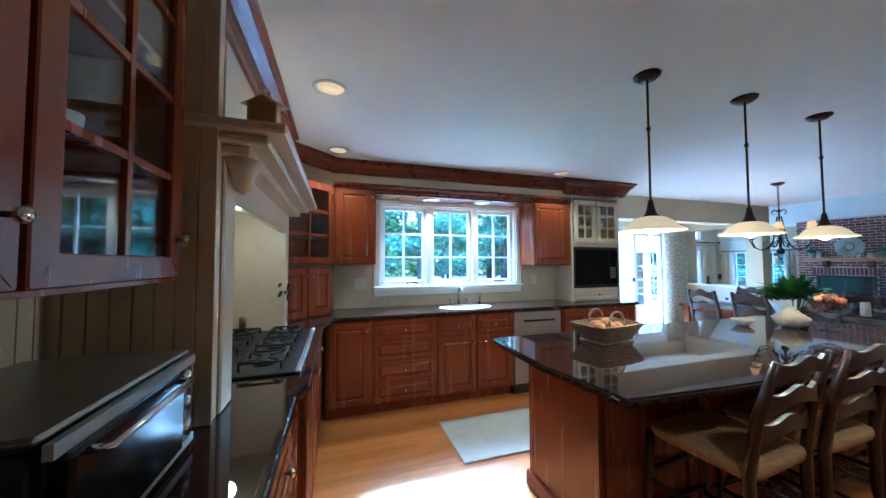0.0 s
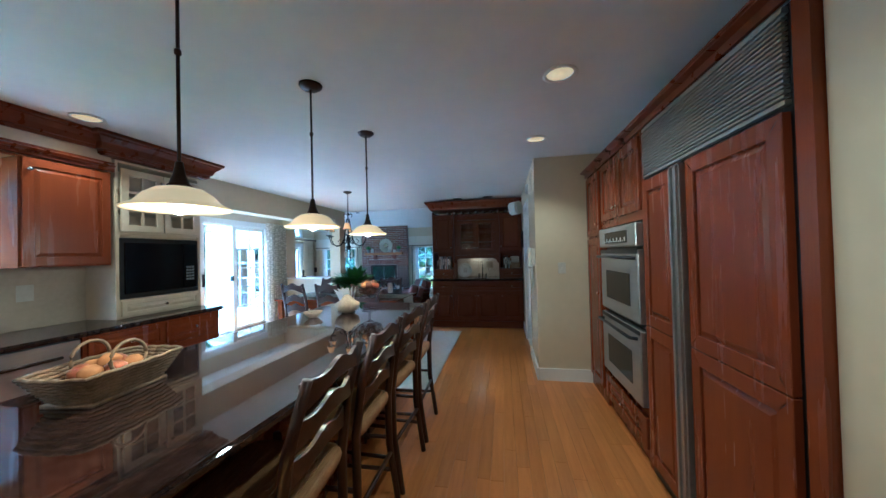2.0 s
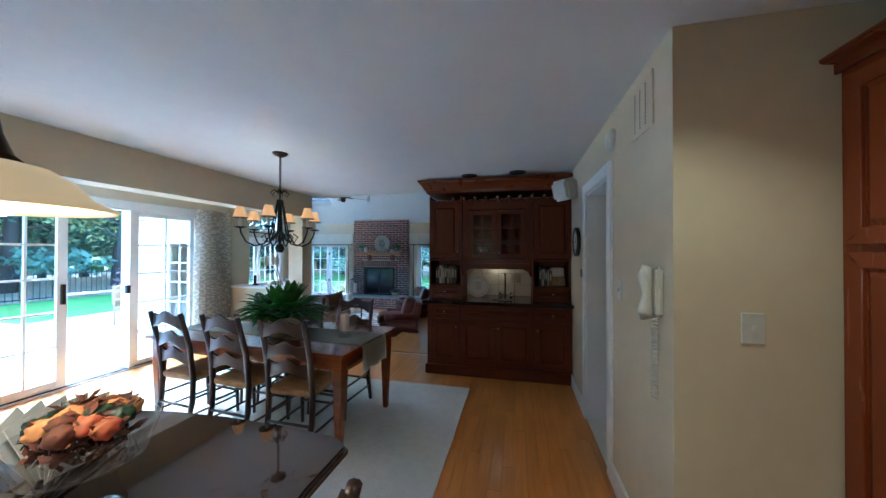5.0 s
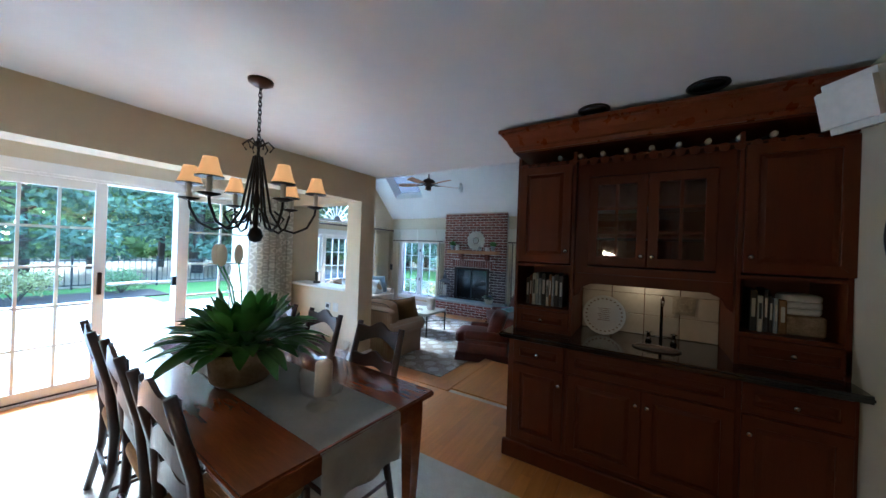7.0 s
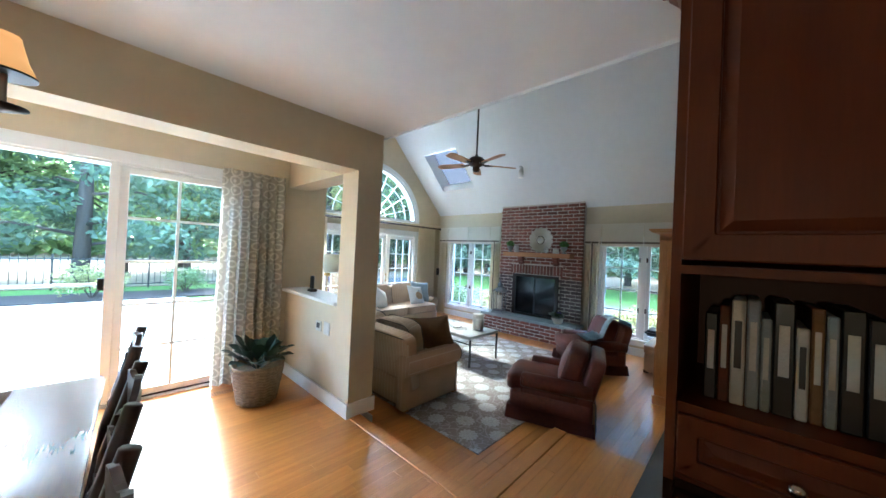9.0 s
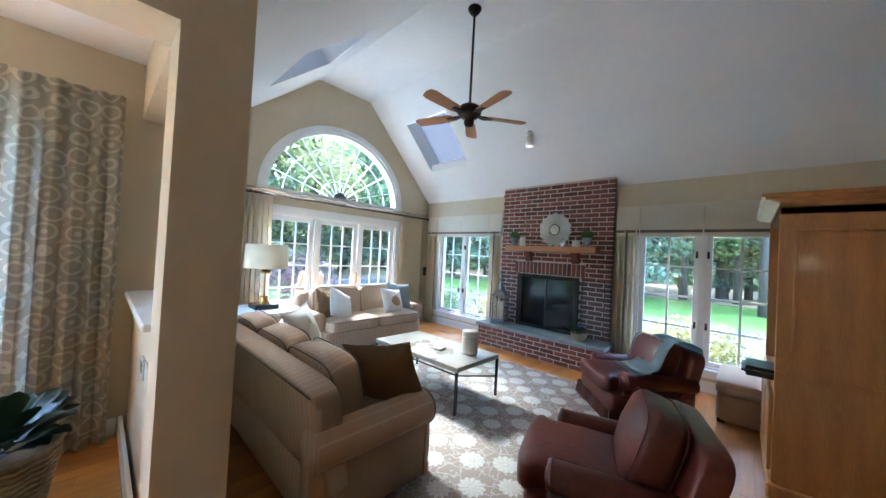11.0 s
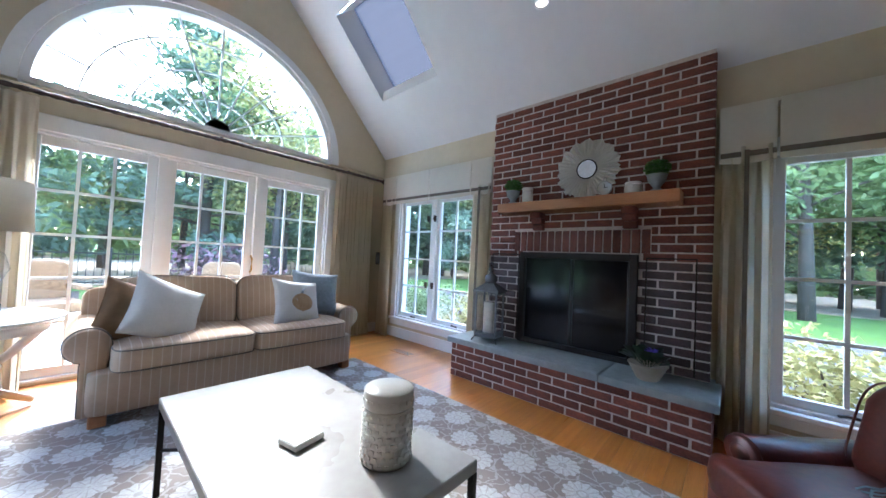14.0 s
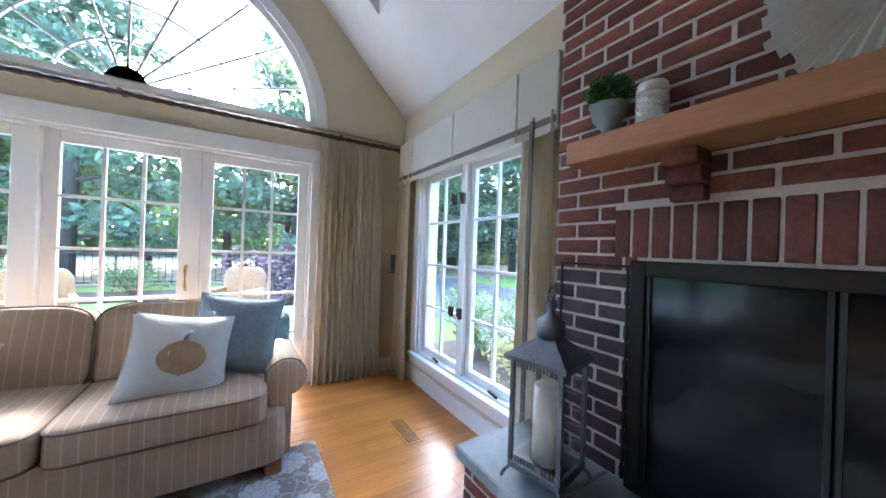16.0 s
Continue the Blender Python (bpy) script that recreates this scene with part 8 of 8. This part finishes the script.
for y in (4.08, 4.84):
    for k in range(3):
        box("corbel", 11.70 - 0.035 * k, y - 0.05, 1.25 + 0.055 * k, CX + 0.003, y + 0.05, 1.30 + 0.055 * k, "brick", t, 0.004)
boxes("firebox", [(11.80, FO[0], ST, 11.87, FO[1], FO[3])], "black", t)
f = box("fire_screen", CX - 0.03, FO[0] + 0.045, FO[3] - 0.055, CX + 0.02, FO[1] - 0.045, FO[3], "iron", t, 0.003)
box("screen_post", CX - 0.03, FO[0] - 0.01, ST + 0.003, CX + 0.02, FO[0] + 0.045, FO[3], "iron", t, 0.003)
box("screen_post", CX - 0.03, FO[1] - 0.045, ST + 0.003, CX + 0.02, FO[1] + 0.01, FO[3], "iron", t, 0.003)
box("screen_sill", CX - 0.03, FO[0] + 0.045, ST + 0.003, CX + 0.02, FO[1] - 0.045, ST + 0.05, "iron", t, 0.003)
mid = (FO[0] + FO[1]) / 2
for a, b in ((FO[0] + 0.047, mid - 0.004), (mid + 0.004, FO[1] - 0.047)):
    box("glass_door", CX - 0.012, a, ST + 0.052, CX - 0.004, b, FO[3] - 0.057, "blackgl", f)
    for y in (a, b - 0.012):
        box("door_stile", CX - 0.02, y, ST + 0.052, CX - 0.013, y + 0.012, FO[3] - 0.057, "black", f)
for y in (3.66, 5.03):
    boxes("folded_screen", [(CX - 0.02, y, ST + 0.02, CX - 0.012, y + 0.008, FO[3] - 0.02), (CX - 0.02, y + 0.30, ST + 0.02, CX - 0.012, y + 0.308, FO[3] - 0.02), (CX - 0.02, y + 0.008, FO[3] - 0.03, CX - 0.012, y + 0.30, FO[3] - 0.02)], "iron", f)

# mantel ornaments
MZ = 1.5015
t = thing("sunburst_mirror", "white pleated sunburst frame round a small mirror", "mirror", (CX - 0.01, 4.42, 1.765))
bm = bmesh.new()
n = 88
ring = []
for k in range(n):
    a = 2 * math.pi * k / n
    r = 0.245 + 0.012 * ((k // 2) % 3) - 0.006 * (k % 2)
    x = -0.035 if k % 2 else -0.006
    ring.append((bm.verts.new((-0.03 if k % 2 else -0.012, 0.085 * math.cos(a), 0.085 * math.sin(a))), bm.verts.new((x, r * math.cos(a), r * math.sin(a)))))
for k in range(n):
    a, b = ring[k], ring[(k + 1) % n]
    bm.faces.new((a[0], a[1], b[1], b[0]))
part("pleated_frame", bm, "ceramic", t)
bm = bmesh.new()
bm_lathe(bm, [(0.085, 0), (0.085, 0.03), (0.078, 0.034), (0.075, 0.028)], 36)
bmesh.ops.transform(bm, matrix=pose(0, 0, 0, 0, -90, 0), verts=bm.verts)
part("rim", bm, "iron", t, smooth=True)
bm = bmesh.new()
bm_lathe(bm, [(0.076, 0.026), (0.076, 0.029), (0.0, 0.029)], 36)
bmesh.ops.transform(bm, matrix=pose(0, 0, 0, 0, -90, 0), verts=bm.verts)
mir = mat("mirror_glass", (0.85, 0.86, 0.87), 0.02, 1.0)
part("mirror", bm, mir, t)


def urn_plant(y, seed):
    t = thing("urn_planter", "round clipped boxwood in a grey stone urn on the mantel", "potted plant", (11.64, y, MZ), 0, "urns on the mantel")
    lathe("urn", [(0.04, 0), (0.042, 0.012), (0.02, 0.03), (0.03, 0.045), (0.055, 0.075), (0.065, 0.12), (0.07, 0.125), (0.062, 0.128), (0.05, 0.11)], "slate", t, 28)
    bm = bmesh.new()
    leaf_cloud(bm, (0, 0, 0.175), 0.085, 1500, 0.026, 0.75, random.Random(seed))
    part("foliage", bm, "leaf", t)


urn_plant(5.08, 1)
urn_plant(3.90, 2)
canister((11.63, 4.92, MZ), 0.045, 0.14, "small ivory pierced canister on the mantel")
canister((11.63, 4.05, MZ), 0.055, 0.085, "low ivory textured jar on the mantel")
t = thing("mantel_clock", "small round metal clock on the mantel", "clock", (11.61, 4.24, MZ + 0.06), 90)
bm = bmesh.new()
bm_lathe(bm, [(0.052, 0), (0.055, 0.02), (0.047, 0.025), (0.045, 0.02), (0.0, 0.02)], 32)
bmesh.ops.transform(bm, matrix=pose(0, 0, 0, -90, 0, 0) , verts=bm.verts)
part("case", bm, "steel", t, smooth=True)
tube("ring", [(0.012 * math.cos(a), 0.01, 0.068 + 0.014 * math.sin(a)) for a in [2 * math.pi * k / 14 for k in range(15)]], 0.003, "steel", t)
boxes("hand_hour", [(-0.002, 0.0245, -0.003, 0.002, 0.026, 0.028)], "black", t)
boxes("hand_minute", [(-0.028, 0.0265, -0.002, 0.004, 0.028, 0.002)], "black", t)
box("stand", -0.02, -0.02, -0.059, 0.02, 0.03, -0.05, "steel", t)

# lantern on the hearth
t = thing("hearth_lantern", "tall grey metal lantern with glass sides and candle", "lantern", (11.50, 5.20, ST), 12)
t.scale = (1.12, 1.12, 1.15)
s, h = 0.088, 0.40
boxes("base", [(-s - 0.008, -s - 0.008, 0.035, s + 0.008, s + 0.008, 0.06)], "pewter", t, bevel=0.004)
for x in (-1, 1):
    for y in (-1, 1):
        boxes("post", [(x * s - 0.007, y * s - 0.007, 0.06, x * s + 0.007, y * s + 0.007, h)], "pewter", t)
        tube("foot", [(x * s, y * s, 0.04), (x * (s + 0.015), y * (s + 0.015), 0.02), (x * (s + 0.022), y * (s + 0.022), 0.003)], 0.006, "pewter", t, 6)
boxes("pierced_band", [(x - 0.003, -s - 0.003, z, x + 0.003, -s + 0.001, z + 0.02) for x in [-s + 0.012 * i for i in range(1, 14)] for z in (0.062, h - 0.025)] + [(-s - 0.003, x - 0.003, z, -s + 0.001, x + 0.003, z + 0.02) for x in [-s + 0.012 * i for i in range(1, 14)] for z in (0.062, h - 0.025)], "pewter", t)
bm = bmesh.new()
bm_lathe(bm, [((s + 0.025) * 1.41, h), ((s + 0.025) * 1.41, h + 0.012), (0.055, h + 0.07), (0.05, h + 0.075)], 4)
bmesh.ops.transform(bm, matrix=pose(0, 0, 0, 0, 0, 45), verts=bm.verts)
part("roof", bm, "pewter", t)
lathe("finial", [(0.045, h + 0.072), (0.05, h + 0.09), (0.048, h + 0.13), (0.02, h + 0.15), (0.012, h + 0.165), (0.022, h + 0.185), (0.012, h + 0.205), (0.0, h + 0.21)], "pewter", t, 24)
tube("ring", [(0.025 * math.cos(a), 0, h + 0.215 + 0.028 * math.sin(a)) for a in [2 * math.pi * k / 16 for k in range(17)]], 0.0035, "pewter", t)
for x0, y0, x1, y1 in ((-s, -s, s, -s + 0.003), (-s, s - 0.003, s, s), (-s, -s + 0.004, -s + 0.003, s - 0.004), (s - 0.003, -s + 0.004, s, s - 0.004)):
    box("pane", x0, y0, 0.085, x1, y1, h - 0.03, "glass", t)
lathe("candle", [(0.05, 0.06), (0.05, 0.31), (0.044, 0.315), (0.0, 0.30)], "wax", t, 28)
# violet
t = thing("african_violet", "purple African violet in a pale clay bowl", "potted plant", (11.49, 3.90, ST))
lathe("bowl", [(0.06, 0), (0.07, 0.01), (0.115, 0.10), (0.122, 0.105), (0.118, 0.11), (0.10, 0.09), (0.0, 0.085)], "tile", t, 36, wobble=lambda a, k: 1 + 0.015 * math.sin(24 * a))
leafy(t, 34, 0.16, 1.1, "leaf_d", 5, 0.09, 0.036, 0.25)
bm = bmesh.new()
leaf_cloud(bm, (0.0, -0.02, 0.18), 0.05, 260, 0.028, 0.6, random.Random(8))
part("blossom", bm, "purple", t)

# curtains, rod and valances
t = thing("curtain_rod", "long dark twisted wooden curtain rod with ball finials", "curtain rod", (0, 0, 0))
bm = bmesh.new()
pts = [(7.72 + 0.02 * k, 7.33, 2.03) for k in range(203)]
bm_tube(bm, pts, [0.018 + 0.003 * math.sin(k * 1.6) for k in range(203)], 10)
part("pole", bm, "dark", t, smooth=True)
for x in (7.68, 11.80):
    lathe("finial", [(0.0, -0.04), (0.03, -0.03), (0.042, 0), (0.03, 0.03), (0.0, 0.04)], "dark", t, 16, (x, 7.33, 2.03))
for x in (8.3, 9.75, 11.2):
    boxes("bracket", [(x - 0.012, 7.33, 2.04, x + 0.012, 7.449, 2.06)], "dark", t)
drape("curtain", "cream pleated floor-length curtain on the long rod", (8.20, 7.35, LZ + 0.01), 0, 0.85, 2.17, 13, "drape", 0.035, 2)
drape("curtain", "cream pleated floor-length curtain on the long rod", (11.33, 7.35, LZ + 0.01), 0, 0.62, 2.17, 11, "drape", 0.035, 3)
for y, sd in ((7.20, 4), (5.56, 5), (3.42, 6), (1.80, 7)):
    drape("curtain", "cream side curtain with a taupe edge under the valance", (11.78, y, LZ + 0.01), 90, 0.26, 1.95, 4, "drape", 0.03, sd)
for y, sd in ((7.15, 8), (5.6, 9)):
    drape("curtain", "cream side curtain with a taupe edge under the valance", (7.58, y, LZ + 0.01), 90, 0.26, 1.95, 4, "drape", 0.03, sd)
for y in (5.56, 3.42):
    boxes("curtain_edge", [(11.735, y - 0.012 + (0.0), LZ + 0.02, 11.745, y + 0.012, 1.75)], "taupe")
    tagged([o for o in bpy.data.objects if o.name.startswith("curtain_edge")][-1], label="dark taupe band sewn down the curtain edge", category="curtain")


def valance(x, y0, y1, z1, h, side):
    """A flat pleated valance; side: the way its face looks along x."""
    t = thing("valance", "ivory box-pleated window valance with a taupe band", "valance", (x, y0, z1 - h))
    L = y1 - y0
    n = 3
    cuts = [0, L * 0.15, L * 0.5, L * 0.85, L]
    for k in range(4):
        a, b = cuts[k] + 0.006, cuts[k + 1] - 0.006
        sag = 0.02
        bm = bmesh.new()
        m = 10
        for lo, hi, mm in ((0.06, h, 0),):
            rows = []
            for i in range(m + 1):
                y = a + (b - a) * i / m
                dz = -0.012 * math.sin(math.pi * i / m)
                rows.append([bm.verts.new((side * px, y, pz)) for px, pz in ((0.10, dz), (0.112, dz), (0.112, h), (0.10, h))])
            for p, q in zip(rows, rows[1:]):
                for i in range(4):
                    bm.faces.new((p[i], p[(i + 1) % 4], q[(i + 1) % 4], q[i]))
            bm.faces.new(rows[0][::-1])
            bm.faces.new(rows[-1])
        fp = part("flap", bm, "valance", t)
        box("band", side * 0.1125, a + 0.001, 0.035, side * 0.1145, b - 0.001, 0.07, "taupe", fp)
    boxes("return_board", [(min(0, side * 0.10), 0, h - 0.02, max(0, side * 0.10), L, h - 0.001), (min(0, side * 0.11), 0.0, 0, max(0, side * 0.11), 0.005, h - 0.02), (min(0, side * 0.11), L - 0.005, 0, max(0, side * 0.11), L, h - 0.02)], "valance", t)


valance(WE - 0.001, 5.42, 7.30, 2.07, 0.39, -1)
valance(WE - 0.001, 1.66, 3.56, 2.07, 0.39, -1)
valance(7.481, 5.46, 7.28, 2.07, 0.39, 1)
t = thing("wall_speaker_small", "small black speaker fixed in the corner", "speaker", (11.80, 7.36, 0.90), 45)
box("cabinet", -0.05, -0.05, -0.09, 0.05, 0.05, 0.09, "black", t, 0.006)
for x, y, r in ((11.45, 6.35, 0), (11.35, 3.10, 0)):
    t = thing("floor_register", "slotted brass floor register set in the boards", "air vent", (x, y, LZ + 0.0005), 90)
    box("frame", -0.17, -0.06, 0, 0.17, 0.06, 0.004, "oak_i", t)
    boxes("slot", [(-0.15 + 0.02 * k, -0.045, 0.0042, -0.142 + 0.02 * k, 0.045, 0.005) for k in range(15)], "black", t)
# patio furniture beyond the glass doors
for x, y, r in ((8.6, 9.6, 20), (10.4, 9.9, -30)):
    t = thing("patio_chair", "wicker patio armchair outside the glass doors", "chair", (x, y, LZ - 0.08), r, "patio chairs")
    puff("seat", (0.6, 0.6, 0.14), (0, 0, 0.40), "wicker", t, p=8)
    puff("back", (0.62, 0.10, 0.55), (0, 0.27, 0.68), "wicker", t, p=4)
    for sx in (-0.28, 0.28):
        puff("arm", (0.08, 0.6, 0.07), (sx, 0, 0.62), "wicker", t, p=4)
        for yy in (-0.25, 0.25):
            tube("leg", [(sx, yy, 0), (sx, yy, 0.60)], 0.02, "wicker", t)
for o in set(bpy.data.objects) - before:
    if o.parent is None:
        o.location.x += DX
WE += DX

# ---- floor boards ----
def board_rows(x0, y0, x1, y1, z, seed):
    rg = random.Random(seed)
    w, out, y = 0.083, [], y0
    while y < y1 - 1e-6:
        yb = min(y + w, y1)
        x = x0 - rg.uniform(0, 1.1)
        while x < x1:
            L = rg.uniform(0.75, 1.6)
            a, b = max(x, x0), min(x + L, x1)
            if b - a > 0.02:
                out.append((a, y, b, yb, z))
            x += L
        y = yb
    return out


def board_mesh(bm, a, y, b, yb, z):
    g = 0.0002
    lo = [bm.verts.new(p) for p in ((a + g, y + g, z - 0.012), (b - g, y + g, z - 0.012), (b - g, yb - g, z - 0.012), (a + g, yb - g, z - 0.012))]
    c = 0.0006
    hi = [bm.verts.new(p) for p in ((a + c, y + c, z), (b - c, y + c, z), (b - c, yb - c, z), (a + c, yb - c, z))]
    bm.faces.new(hi)
    for i in range(4):
        bm.faces.new((lo[i], lo[(i + 1) % 4], hi[(i + 1) % 4], hi[i]))


floor_k = board_rows(-1.05, -3.0, 7.17, 5.2, 0.0, 1)
floor_l = board_rows(7.26, 2.49, WE, WN, LZ, 2) + board_rows(8.36, -2.0, WE, 2.49, LZ, 3) + board_rows(7.26, -2.0, 8.35, 2.38, 0.0, 4)
near = [b for b in floor_k if -0.4 < b[1] < 0.95 and b[2] > 1.6]
near.sort(key=lambda b: abs((b[1] + b[3]) / 2 - 0.2))
singles = near[:290]
for nm, boards, one in (("floor", floor_k, singles), ("floor_living", floor_l, [b for b in floor_l if b[4] < -0.1 and b[2] > 10.8 and b[1] > 3.2][:280])):
    keep = set(one)
    bm = bmesh.new()
    for b in boards:
        if b not in keep:
            board_mesh(bm, *b)
    fl = part(nm, bm, "oak_i", kind="structure")
    for b in one:
        bm = bmesh.new()
        board_mesh(bm, *b)
        me = bpy.data.meshes.new("board")
        bmesh.ops.recalc_face_normals(bm, faces=bm.faces)
        bm.to_mesh(me)
        bm.free()
        me.materials.append(M["oak"])
        new("board", me).parent = fl
